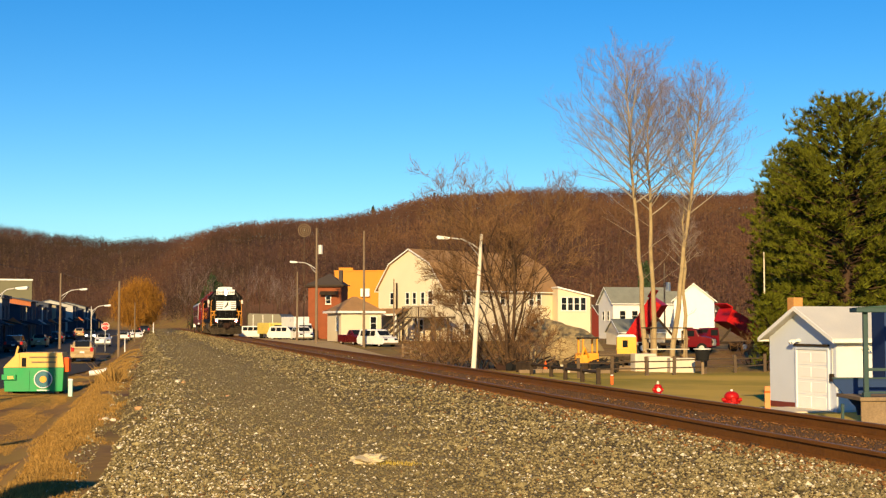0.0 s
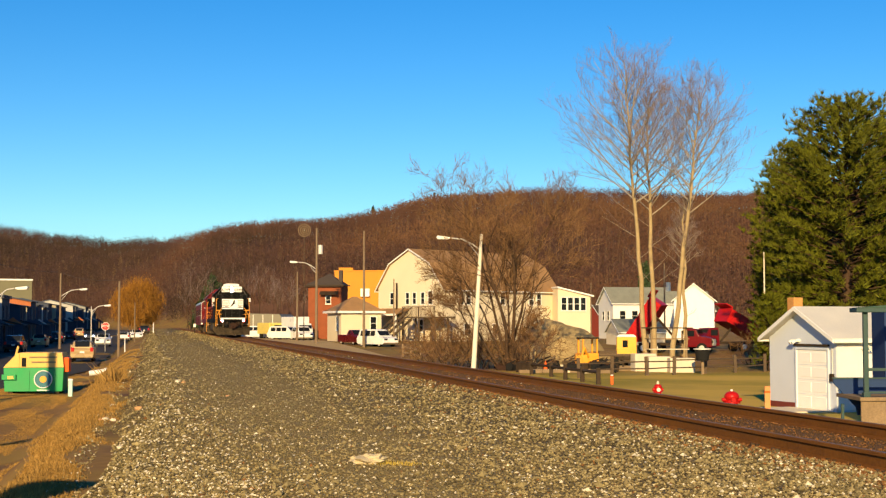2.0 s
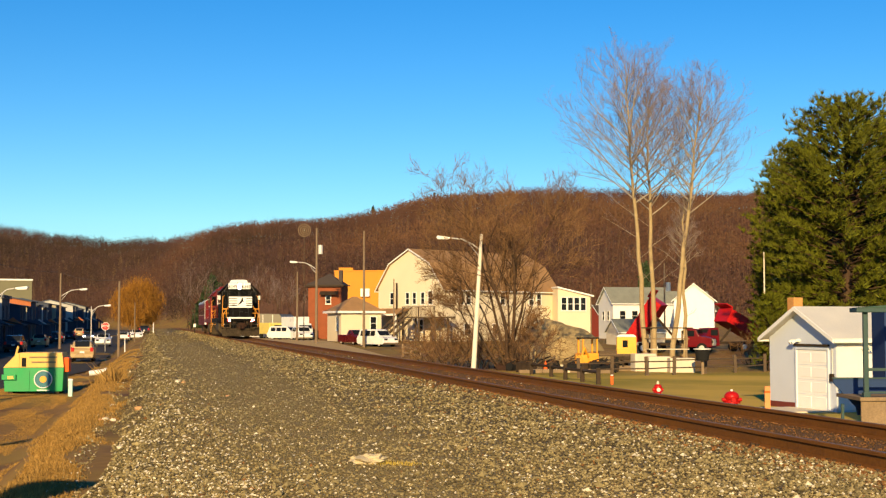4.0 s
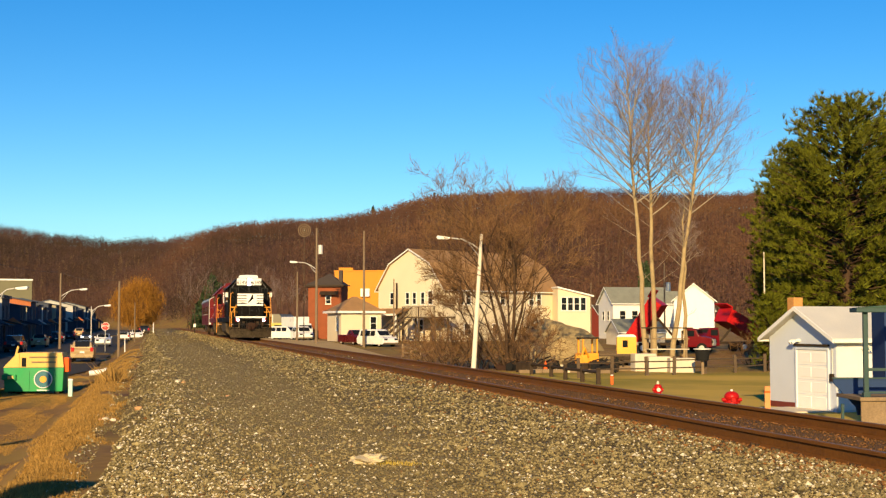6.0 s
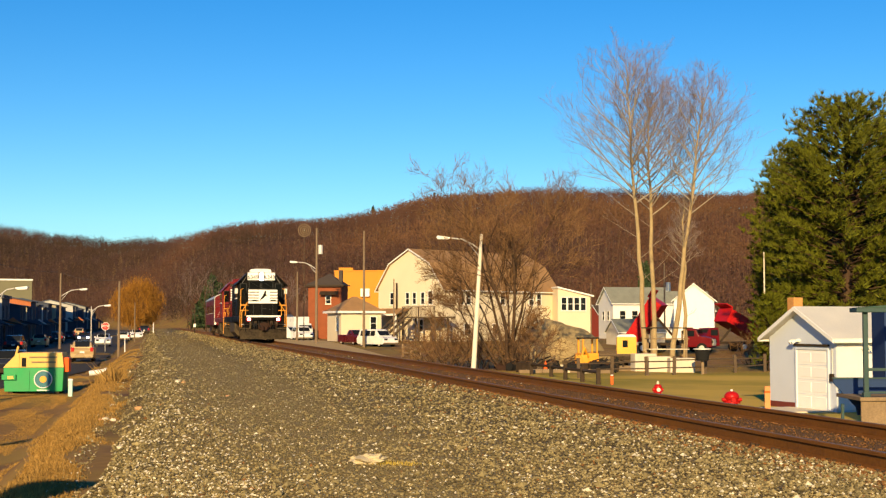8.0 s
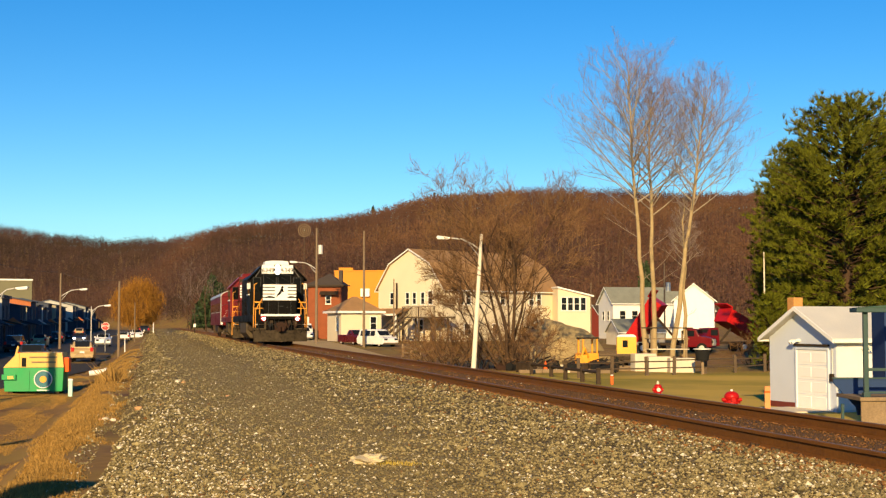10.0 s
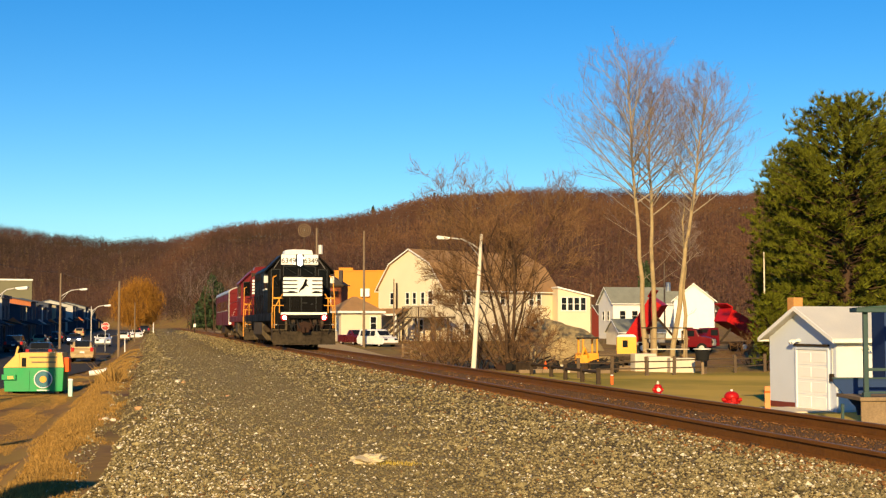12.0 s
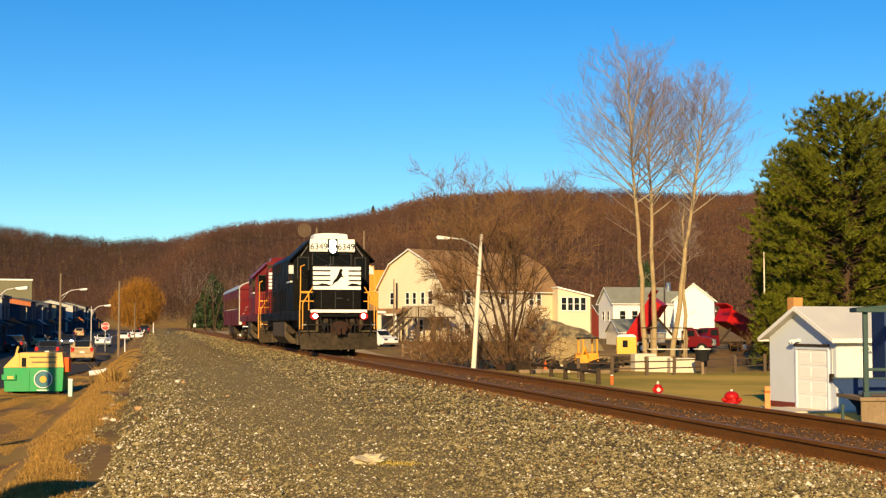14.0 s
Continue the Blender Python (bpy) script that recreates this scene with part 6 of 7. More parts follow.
def dump_truck(at, far, turn, tilt, label):
    x, y = spot(at, far)
    t = thing("dump_truck", pose(x, y, land(x, y), 0, 0, turn), label, "truck")
    part("chassis", boxed(-0.45, 0.45, -2.6, 3.2, 0.75, 1.0, 0.02), M_DARK, t)
    c = part("cab", prism([(-3.9, 0.6), (-3.9, 1.45), (-2.75, 1.65), (-2.4, 2.3), (-1.45, 2.35), (-1.3, 0.6)], -1.05, 1.05, "x", 0.08), M_CABRED, t)
    part("windscreen", boxed(-0.85, 0.85, -2.64, -2.5, 1.72, 2.2), M_GLASS, c)
    part("grille", boxed(-0.6, 0.6, -3.96, -3.9, 0.75, 1.35, 0.01), M_GALV, c)
    for s in (-1, 1):
        part("headlight", rod(bmesh.new(), (s * 0.85, -3.9, 1.1), (s * 0.85, -3.97, 1.1), 0.14, n=12), M_GLASS, c)
        part("side_window", boxed(s * 1.06 - 0.01, s * 1.06 + 0.01, -2.3, -1.55, 1.6, 2.15), M_GLASS, c)
        for yy in (-3.0, 1.4, 2.6):
            w = part("wheel", rod(bmesh.new(), (-0.16, 0, 0), (0.16, 0, 0), 0.5, n=20), M_TYRE, t)
            w.location = (s * 0.95, yy, 0.5)
            part("rim", rod(bmesh.new(), (s * 0.14, 0, 0), (s * 0.17, 0, 0), 0.27, n=14), M_GALV, w)
    bed = bmesh.new()
    for b in ((-1.2, 1.2, -4.2, 0, 0, 0.12), (-1.2, -1.1, -4.2, 0, 0.12, 1.35), (1.1, 1.2, -4.2, 0, 0.12, 1.35), (-1.1, 1.1, -4.2, -4.1, 0.12, 1.6), (-1.1, 1.1, -4.9, -4.1, 1.5, 1.6)):
        box(bed, *b)
    dump = part("dump_body", bed, M_REDPAINT, t, "raised red steel dump body")
    dump.matrix_basis = pose(0, 3.1, 1.05, -tilt, 0, 0)
    for s in (-1, 1):
        for k in range(5):
            part("rib", boxed(s * 1.24 - 0.05, s * 1.24 + 0.05, -3.9 + k * 0.9, -3.8 + k * 0.9, 0, 1.35), M_REDPAINT, dump)
    a = radians(tilt)
    part("lift_ram", rod(bmesh.new(), (0, -0.6, 1.0), (0, 3.1 - 2.8 * math.cos(a), 1.05 + 2.8 * math.sin(a)), 0.11), M_DARK, t)


dump_truck(1284, 132, -70, 27, "red dump truck with its body raised")
dump_truck(1190, 128, 66, 56, "red dump truck with a steeply raised body")


# ---- the yard ----
def build_yard():
    rnd = random.Random(31)
    # split-rail fence
    t = thing("rail_fence", Matrix.Identity(4), "weathered grey timber post-and-rail fence", "fence")
    pts = []
    for at, far in ((1024, 78), (1082, 80), (1144, 82), (1192, 83), (1247, 85), (1300, 87), (1352, 89)):
        x, y = spot(at, far)
        z = land(x, y)
        pts.append(Vector((x, y, z)))
        p = part("fence_post", boxed(-0.10, 0.10, -0.08, 0.08, -0.3, 1.15, 0.015), M_OLDWOOD, t)
        p.matrix_basis = pose(x, y, z, rnd.uniform(-3, 3), rnd.uniform(-3, 3), 0)
    for a, b in zip(pts[:-1], pts[1:]):
        for h in (0.42, 0.86):
            part("fence_rail", rods([(a + Vector((0, 0, h + rnd.uniform(-0.05, 0.05))), b + Vector((0, 0, h + rnd.uniform(-0.05, 0.05))))], 0.042, 7), M_OLDWOOD, t)
    t = thing("rail_fence", Matrix.Identity(4), "old dark low timber barrier along the bank", "fence")
    pts = []
    for at, far in ((940, 84), (975, 80), (1000, 76), (1030, 73), (1058, 70)):
        x, y = spot(at, far)
        z = land(x, y)
        pts.append(Vector((x, y, z)))
        part("fence_post", boxed(x - 0.11, x + 0.11, y - 0.1, y + 0.1, z - 0.3, z + 0.85, 0.02), M_DARK, t)
    for a, b in zip(pts[:-1], pts[1:]):
        part("fence_rail", rods([(a + Vector((0, 0, 0.6)), b + Vector((0, 0, 0.62)))], 0.08, 8), M_DARK, t)
    t = thing("rail_fence", Matrix.Identity(4), "short run of broken timber fence in grass", "fence")
    for at, far in ((713, 118), (728, 117), (744, 116)):
        x, y = spot(at, far)
        z = land(x, y)
        part("fence_post", boxed(x - 0.07, x + 0.07, y - 0.07, y + 0.07, z - 0.3, z + 1.1, 0.01), M_WOOD, t)
    a, b = Vector((*spot(713, 118), land(*spot(713, 118)))), Vector((*spot(744, 116), land(*spot(744, 116))))
    for ha, hb in ((0.9, 0.6), (0.4, 0.1), (0.1, 0.9)):
        part("fence_rail", rods([(a + Vector((0, 0, ha)), b + Vector((0, 0, hb)))], 0.06, 7), M_WOOD, t)
    # pale concrete blocks
    for at, far, w, h, turn in ((1138, 90, 1.5, 1.15, 12), (1166, 88.5, 1.4, 1.0, -6), (1204, 87.5, 1.6, 0.92, 4)):
        x, y = spot(at, far)
        b = thing("concrete_block", pose(x, y, land(x, y), 0, 0, turn), "large pale cast concrete block on the grass", "concrete block", "concrete blocks")
        o = part("body", boxed(-w / 2, w / 2, -0.45, 0.45, -0.05, h, 0.04), M_CONC, b)
        part("lifting_eye", pipe([(-0.12, 0, h), (-0.08, 0, h + 0.12), (0.08, 0, h + 0.12), (0.12, 0, h)], 0.02), M_RAIL, b)
        part("joint_band", boxed(-w / 2 - 0.01, w / 2 + 0.01, -0.46, 0.46, h * 0.52, h * 0.56), M_CONC, b)
    # timber lean-to and bench between the trees
    x, y = spot(1183, 98)
    b = thing("timber_rack", pose(x, y, land(x, y), 0, 0, 8), "rough timber rack stacked with planks", "rack")
    for px in (-1.3, 1.3):
        for py in (0, 0.9):
            part("post", boxed(px - 0.06, px + 0.06, py - 0.06, py + 0.06, -0.2, 2.9 - 0.3 * py, 0.01), M_WOOD, b)
    for k in range(3):
        part("shelf", boxed(-1.5, 1.5, -0.1, 1.0, 0.5 + 0.75 * k, 0.57 + 0.75 * k, 0.01), M_CONC if k < 2 else M_WOOD, b)
    part("roof", boxed(-1.7, 1.7, -0.3, 1.2, 2.78, 2.86, 0.01), M_DARK, b)
    for k in range(4):
        part("plank", boxed(-1.4, 1.3 - 0.2 * k, 0.05 + 0.2 * k, 0.2 + 0.2 * k, 0.57, 0.64 + 0.02 * k), M_WOOD, b)
    # black tub on a post
    x, y = spot(1242, 84)
    b = thing("planter_tub", pose(x, y, land(x, y)), "black plastic tub standing on a post", "tub")
    part("post", boxed(-0.08, 0.08, -0.08, 0.08, -0.2, 0.85), M_WOOD, b)
    tub = rod(bmesh.new(), (0, 0, 0.85), (0, 0, 1.55), 0.36, 0.50, 24)
    part("tub", tub, M_TYRE, b)
    part("rim", rod(bmesh.new(), (0, 0, 1.52), (0, 0, 1.60), 0.54, 0.54, 24), M_GALV, b)
    # heap of soil
    x, y = spot(985, 106)
    verts, faces = [], []
    n = 44
    for i in range(n + 1):
        for j in range(n + 1):
            a, c = (i / n - 0.5) * 2, (j / n - 0.5) * 2
            h = 3.6 * max(0, 1 - ((1.0 if a > -0.15 else 1.9) * abs(a + 0.15) ** 1.5 * 1.25 + abs(c) ** 2.2)) ** 0.85
            h += 0.9 * max(0, 1 - ((a - 0.55) ** 2 * 6 + c * c * 3)) + (0.22 * noise.noise((a * 5, c * 5, 0)) + 0.08 * noise.noise((a * 17, c * 17, 1))) * min(1, h)
            px, py = x + a * 5.4, y + c * 4.0
            verts.append((px, py, land(px, py) + h - 0.1))
    for i in range(n):
        for j in range(n):
            q = i * (n + 1) + j
            faces.append((q, q + n + 1, q + n + 2, q + 1))
    tagged(fast_mesh("soil_mound", verts, faces, M_DIRT, smooth=True), "large rounded mound of tan soil in the yard", "soil mound", kind="")
    # backhoe loader
    x, y = spot(1108, 97)
    b = thing("backhoe_loader", pose(x, y, land(x, y), 0, 0, -6), "yellow backhoe loader cab with a white canopy", "loader")
    part("chassis", boxed(-0.9, 0.9, -0.5, 0.9, 0.55, 0.95, 0.03), M_DARK, b)
    cabn = part("cab", boxed(-0.70, 0.70, -0.55, 0.75, 0.95, 2.18, 0.05), M_YELLOW, b)
    part("canopy", prism([(-0.72, 2.18), (-0.5, 2.36), (0.5, 2.36), (0.72, 2.18)], -0.6, 0.8, "y", 0.03), M_WHITE, b, "white domed canopy")
    part("cab_window", boxed(-0.28, 0.08, -0.57, -0.54, 1.45, 1.95), M_GLASS, cabn)
    for px in (0.2, 0.34, 0.48):
        part("grille_bar", boxed(px - 0.035, px + 0.035, -0.60, -0.55, 1.15, 1.9, 0.01), M_YELLOW, cabn)
    part("waist_rail", boxed(-0.72, 0.72, -0.58, -0.55, 1.30, 1.37), M_YELLOW, cabn)
    for s in (-1, 1):
        for yy, r in ((-0.25, 0.42), (0.75, 0.5)):
            w = part("wheel", rod(bmesh.new(), (-0.15, 0, 0), (0.15, 0, 0), r, n=22), M_TYRE, b)
            w.location = (s * 0.72, yy, r)
            part("rim", rod(bmesh.new(), (s * 0.13, 0, 0), (s * 0.17, 0, 0), r * 0.55, n=14), M_YELLOW, w)
        part("stabiliser", rods([((s * 0.8, -0.6, 0.9), (s * 1.0, -0.75, 0.05))], 0.07), M_DARK, b)
    # a low plank trailer beside it
    x, y = spot(1078, 94)
    b = thing("plank_trailer", pose(x, y, land(x, y), 0, 0, -3), "low flat trailer with a tan plank deck", "trailer")
    for k in range(5):
        part("deck_plank", boxed(-1.6, 1.7, -0.5 + k * 0.21, -0.31 + k * 0.21, 0.98, 1.04, 0.01), M_WOOD, b)
    part("side_rail", boxed(-1.65, 1.75, -0.56, -0.51, 0.88, 1.02, 0.01), M_OLDWOOD, b)
    for px in (-1.2, 0.9):
        part("strut", boxed(px - 0.06, px + 0.06, -0.4, -0.28, 0, 0.9), M_DARK, b)
        w = part("wheel", rod(bmesh.new(), (-0.1, 0, 0), (0.1, 0, 0), 0.34, n=18), M_TYRE, b)
        w.matrix_basis = pose(px * 0.4, 0.1, 0.34, 0, 0, 90)
    for k in range(3):
        part("load_board", boxed(-1.5 + 0.3 * k, 0.1 + 0.2 * k, -0.4 + k * 0.2, -0.25 + k * 0.2, 1.04, 1.16 + 0.05 * k), M_OLDWOOD, b)
    # a second, smaller digger
    x, y = spot(1040, 92)
    b = thing("mini_digger", pose(x, y, land(x, y), 0, 0, 15), "small orange digger with a cab frame", "digger")
    for s in (-1, 1):
        tr = prism([(-0.8, 0.0), (0.8, 0.0), (0.95, 0.22), (0.8, 0.45), (-0.8, 0.45), (-0.95, 0.22)], s * 0.55 - 0.14, s * 0.55 + 0.14, "x", 0.04)
        part("track", tr, M_TYRE, b)
    part("body", boxed(-0.6, 0.6, -0.5, 0.9, 0.5, 1.15, 0.08), M_ORANGE, b)
    for px in (-0.5, 0.5):
        for py in (-0.4, 0.5):
            part("cab_post", boxed(px - 0.05, px + 0.05, py - 0.05, py + 0.05, 1.15, 2.1), M_ORANGE, b)
    part("cab_roof", boxed(-0.62, 0.62, -0.5, 0.62, 2.1, 2.2, 0.03), M_DARK, b)
    part("boom", pipe([(-0.2, -0.5, 0.9), (-0.6, -0.9, 1.5), (-0.9, -1.1, 0.9)], 0.09), M_ORANGE, b)
    part("bucket", prism([(-0.25, 0.0), (0.2, 0.05), (0.25, 0.5), (-0.05, 0.6)], -1.3, -0.5, "x", 0.02), M_ORANGE, b).location = (0, -1.1, 0.45)
    # lumber and clutter on the ground
    for k in range(22):
        at, far = rnd.uniform(930, 1130), rnd.uniform(84, 100)
        x, y = spot(at, far)
        ln = rnd.uniform(1.2, 3.0)
        b = part("timber_baulk", boxed(-ln / 2, ln / 2, -0.12, 0.12, 0, 0.22, 0.02), M_WOOD if k % 3 else M_CONC)
        b.matrix_world = pose(x, y, land(x, y), 0, 0, rnd.uniform(-30, 30))
        tagged(b, "loose weathered timber baulk lying in the yard", "timber", "loose timbers")
    # dark scrap under the trees
    for k in range(34):
        at, far = rnd.uniform(895, 1105), rnd.uniform(86, 101)
        x, y = spot(at, far)
        w, h = rnd.uniform(0.25, 0.75), rnd.uniform(0.2, 0.75)
        bm = boxed(-w, w, -0.3, 0.3, 0, h, 0.04)
        rod(bm, (-w, 0, h), (w * rnd.uniform(0.2, 1), 0.2, h + rnd.uniform(0.1, 0.5)), 0.05, 0.04, 7)
        rod(bm, (w * 0.5, -0.3, 0.28), (w * 0.5, -0.42, 0.28), 0.27, n=14)
        b = part("scrap_part", bm, (M_DARK, M_TYRE, M_OLDWOOD, M_RUST)[k % 4])
        b.matrix_world = pose(x, y, land(x, y) - 0.02, 0, 0, rnd.uniform(-60, 60))
        tagged(b, "dark rusty machine part lying in the yard", "scrap", "scrap in the yard")
    for at, far in ((965, 88),):
        x, y = spot(at, far)
        b = thing("traffic_cone", pose(x, y, land(x, y)), "small orange traffic cone", "cone", "cones")
        part("cone", rod(bmesh.new(), (0, 0, 0.03), (0, 0, 0.7), 0.17, 0.03, 16), M_CONE, b)
        part("base", boxed(-0.22, 0.22, -0.22, 0.22, 0, 0.04, 0.01), M_CONE, b)
    x, y = spot(1082, 70)
    b = thing("marker_post", pose(x, y, land(x, y)), "small orange marker post at the bank", "post")
    part("blade", boxed(-0.07, 0.07, -0.03, 0.03, -0.1, 0.45, 0.01), M_CONE, b)
    part("tip", boxed(-0.072, 0.072, -0.034, 0.034, 0.45, 0.5, 0.01), M_WHITE, b)
    x, y = spot(1356, 49)
    b = thing("marker_post", pose(x, y, land(x, y)), "flat orange marker post beside the garage", "post")
    part("blade", boxed(-0.1, 0.1, -0.03, 0.03, -0.1, 0.86, 0.012), mat("faded_orange", (0.75, 0.27, 0.10), 0.6), b)
    part("band", boxed(-0.102, 0.102, -0.034, 0.034, 0.62, 0.7), M_CONE, b)
    for at, far, h, fat in ((1163, 55, 0.80, 1.0), (1293, 45.5, 0.92, 1.5)):
        x, y = spot(at, far)
        b = thing("fire_hydrant", pose(x, y, land(x, y)), "red fire hydrant with a pale cap", "fire hydrant", "fire hydrants")
        part("barrel", rod(bmesh.new(), (0, 0, -0.1), (0, 0, h - 0.24), 0.13 * fat, n=20), M_REDPAINT, b)
        part("flange", rod(bmesh.new(), (0, 0, h - 0.46), (0, 0, h - 0.40), 0.19 * fat, n=20), M_REDPAINT, b)
        bm = bmesh.new()
        bmesh.ops.create_uvsphere(bm, u_segments=20, v_segments=12, radius=0.165 * fat, matrix=Matrix.Translation((0, 0, h - 0.24)) @ Matrix.Diagonal((1, 1, 0.75, 1)))
        part("bonnet", bm, M_REDPAINT, b)
        part("operating_nut", rod(bmesh.new(), (0, 0, h - 0.13), (0, 0, h), 0.06, 0.04, 8), M_WHITE if fat > 1 else M_CONC, b, "pale cap nut")
        for s in (-1, 1):
            part("outlet", rod(bmesh.new(), (s * 0.1 * fat, 0, h - 0.34), (s * 0.22 * fat, 0, h - 0.34), 0.06, n=12), M_REDPAINT, b)
        part("pumper_outlet", rod(bmesh.new(), (0, -0.1 * fat, h - 0.34), (0, -0.2 * fat, h - 0.34), 0.08, n=14), M_GALV if fat == 1 else M_REDPAINT, b)


M_CONE = mat("cone_orange", (0.85, 0.12, 0.02), 0.6, 0, 2, 0.1, 0)
build_yard()


# ---- poles, lamps and wires ----
def pole(at, far, h, r=0.15, material=M_POLE, lean=0.0, label="weathered wooden utility pole", name="utility_pole", category="pole", lamp_arm=None, transformer=None, crossarm=None, z=None):
    x, y = spot(at, far)
    t = thing(name, pose(x, y, land(x, y) if z is None else z), label, category)
    top = Vector((lean * h, 0, h))
    part("pole", rod(bmesh.new(), (0, 0, -0.4), top, r, r * 0.62, 14), material, t)
    if lamp_arm:
        reach, up = lamp_arm
        a = Vector((lean * (h - up), 0, h - up))
        s = -1 if reach < 0 else 1
        n = abs(reach)
        arm = part("lamp_arm", pipe([a, a + Vector((s * n * 0.3, 0, 0.42)), a + Vector((s * n * 0.62, 0, 0.72)), a + Vector((s * n, 0, 0.80))], 0.045, 8), M_GALV, t)
        part("brace", rods([(a + Vector((0, 0, -0.5)), a + Vector((s * n * 0.4, 0, 0.45)))], 0.025), M_GALV, t)
        e = a + Vector((s * n, 0, 0.80))
        head = prism([(0.1, 0.06), (0.9, 0.16), (1.0, 0.05), (0.9, -0.08), (0.3, -0.1), (0.1, -0.04)], -0.17, 0.17, "y", 0.03)
        hd = part("lamp_head", head, M_LAMPHEAD, t, "pale cobra-head luminaire")
        hd.matrix_basis = Matrix.Translation(e) @ pose(0, 0, 0, 0, 0, 180 if s < 0 else 0)
    if transformer:
        z0 = h - transformer
        part("transformer", rod(bmesh.new(), (0.42, 0, z0 - 0.5), (0.42, 0, z0 + 0.5), 0.26, n=18), M_GALV, t, "grey transformer can")
    if crossarm:
        part("crossarm", boxed(-1.1, 1.1, -0.06, 0.06, h - crossarm, h - crossarm + 0.12), M_WOOD, t)
        for k in (-1.0, -0.5, 0.5, 1.0):
            part("insulator", rod(bmesh.new(), (k, 0, h - crossarm + 0.12), (k, 0, h - crossarm + 0.3), 0.05, n=8), M_GALV, t)
    return t


M_LAMPHEAD = mat("pale_lamp_housing", (0.75, 0.73, 0.68), 0.5, 0, 2, 0.06, 0)


def wire(points, sag, label):
    pts = []
    for a, b in zip(points[:-1], points[1:]):
        a, b = Vector(a), Vector(b)
        for k in range(14):
            f = k / 13
            pts.append(a.lerp(b, f) - Vector((0, 0, sag * 4 * f * (1 - f))))
    cu = bpy.data.curves.new("overhead_wire", "CURVE")
    cu.dimensions, cu.bevel_depth, cu.bevel_resolution = "3D", 0.022, 0
    sp = cu.splines.new("POLY")
    sp.points.add(len(pts) - 1)
    for q, at_ in zip(sp.points, pts):
        q.co = (*at_, 1)
    cu.materials.append(M_DARK)
    tagged(new("overhead_wire", cu), label, "cable", "overhead wires")


pole(837, 89, 9.0, 0.17, mat("pale_lamp_post", (0.75, 0.68, 0.55), 0.7, 0, 2, 0.12, 0.1), 0.062, "pale leaning street lamp post beside the line", "street_lamp", "street lamp", (-1.9, 1.05))
pole(560, 150, 12.8, 0.17, lamp_arm=(-2.0, 4.6), transformer=2.4, label="wooden utility pole with a lamp arm and a transformer")
pole(644, 140, 12.0, 0.15)
pole(526, 162, 8.3, 0.13)
pole(697, 150, 7.2, 0.10)
pole(1353, 92, 8.0, 0.07, mat("pale_birch_pole", (0.70, 0.62, 0.48), 0.8), label="pale slender pole in front of the pines")
pole(1176, 150, 9.0, 0.11, transformer=2.6)
pole(1046, 190, 7.8, 0.08)
pole(211, 100, 6.2, 0.11, z=-1.9)
pole(107, 150, 8.4, 0.15, lamp_arm=(2.0, 2.6), label="wooden pole with a street lamp arm")
pole(162, 165, 4.9, 0.07, M_GALV, lamp_arm=(1.4, 0.7), label="slim street lamp with a curved arm", name="street_lamp", category="street lamp")
pole(-8, 95, 5.8, 0.09, M_GALV, lamp_arm=(1.3, 1.3), label="slim street lamp with a curved arm", name="street_lamp", category="street lamp")
pole(239, 190, 5.4, 0.10)
pole(272, 215, 2.0, 0.10, M_WHITE, label="short white marker post", name="marker_post", category="post")
pole(222, 118, 1.3, 0.06, M_WHITE, label="short white marker post", name="marker_post", category="post")
pole(345, 185, 4.2, 0.09, M_DARK, label="thin post beside the track", name="marker_post", category="post", z=-0.4)
plate_at = spot(345, 184.8)
sign = thing("signal_plate", pose(*plate_at, 0.95), "small white plate on a trackside post", "sign")
part("plate", boxed(-0.15, 0.15, -0.1, -0.06, -0.22, 0.22, 0.01), M_GALV, sign)
part("bracket", boxed(-0.05, 0.05, -0.06, 0.12, -0.1, 0.1), M_GALV, sign)


def dish_mast():
    x, y = spot(538, 165)
    t = thing("dish_mast", pose(x, y, land(x, y)), "round mesh dish aerial on a thin mast", "aerial")
    z = 1.15 + 166 / 2400 * 165 - land(x, y)
    part("mast", rod(bmesh.new(), (0, 0, -0.3), (0, 0, z - 0.3), 0.06, 0.04, 8), M_OLDWOOD, t)
    n = 20
    for ring, rad in ((0, 0.74), (1, 0.5), (2, 0.27)):
        bm = bmesh.new()
        for k in range(n):
            a, c = 6.2832 * k / n, 6.2832 * (k + 1) / n
            rod(bm, (rad * math.cos(a), 0.25 - rad * 0.35, z + rad * math.sin(a)), (rad * math.cos(c), 0.25 - rad * 0.35, z + rad * math.sin(c)), 0.05, n=6)
        part("hoop", bm, M_WOOD, t)
    for k in range(8):
        a = 6.2832 * k / 8
        part("spoke", rods([((0, 0.25, z), (0.76 * math.cos(a), -0.01, z + 0.76 * math.sin(a)))], 0.045, 6), M_OLDWOOD, t)
    part("feed_horn", rod(bmesh.new(), (0, -0.5, z), (0, 0.2, z), 0.05, 0.03, 8), M_GALV, t)


dish_mast()
wire([(*spot(-60, 95), 6.0), (*spot(107, 150), 6.9), (*spot(211, 100), 4.4)], 0.35, "thin overhead wire between street poles")


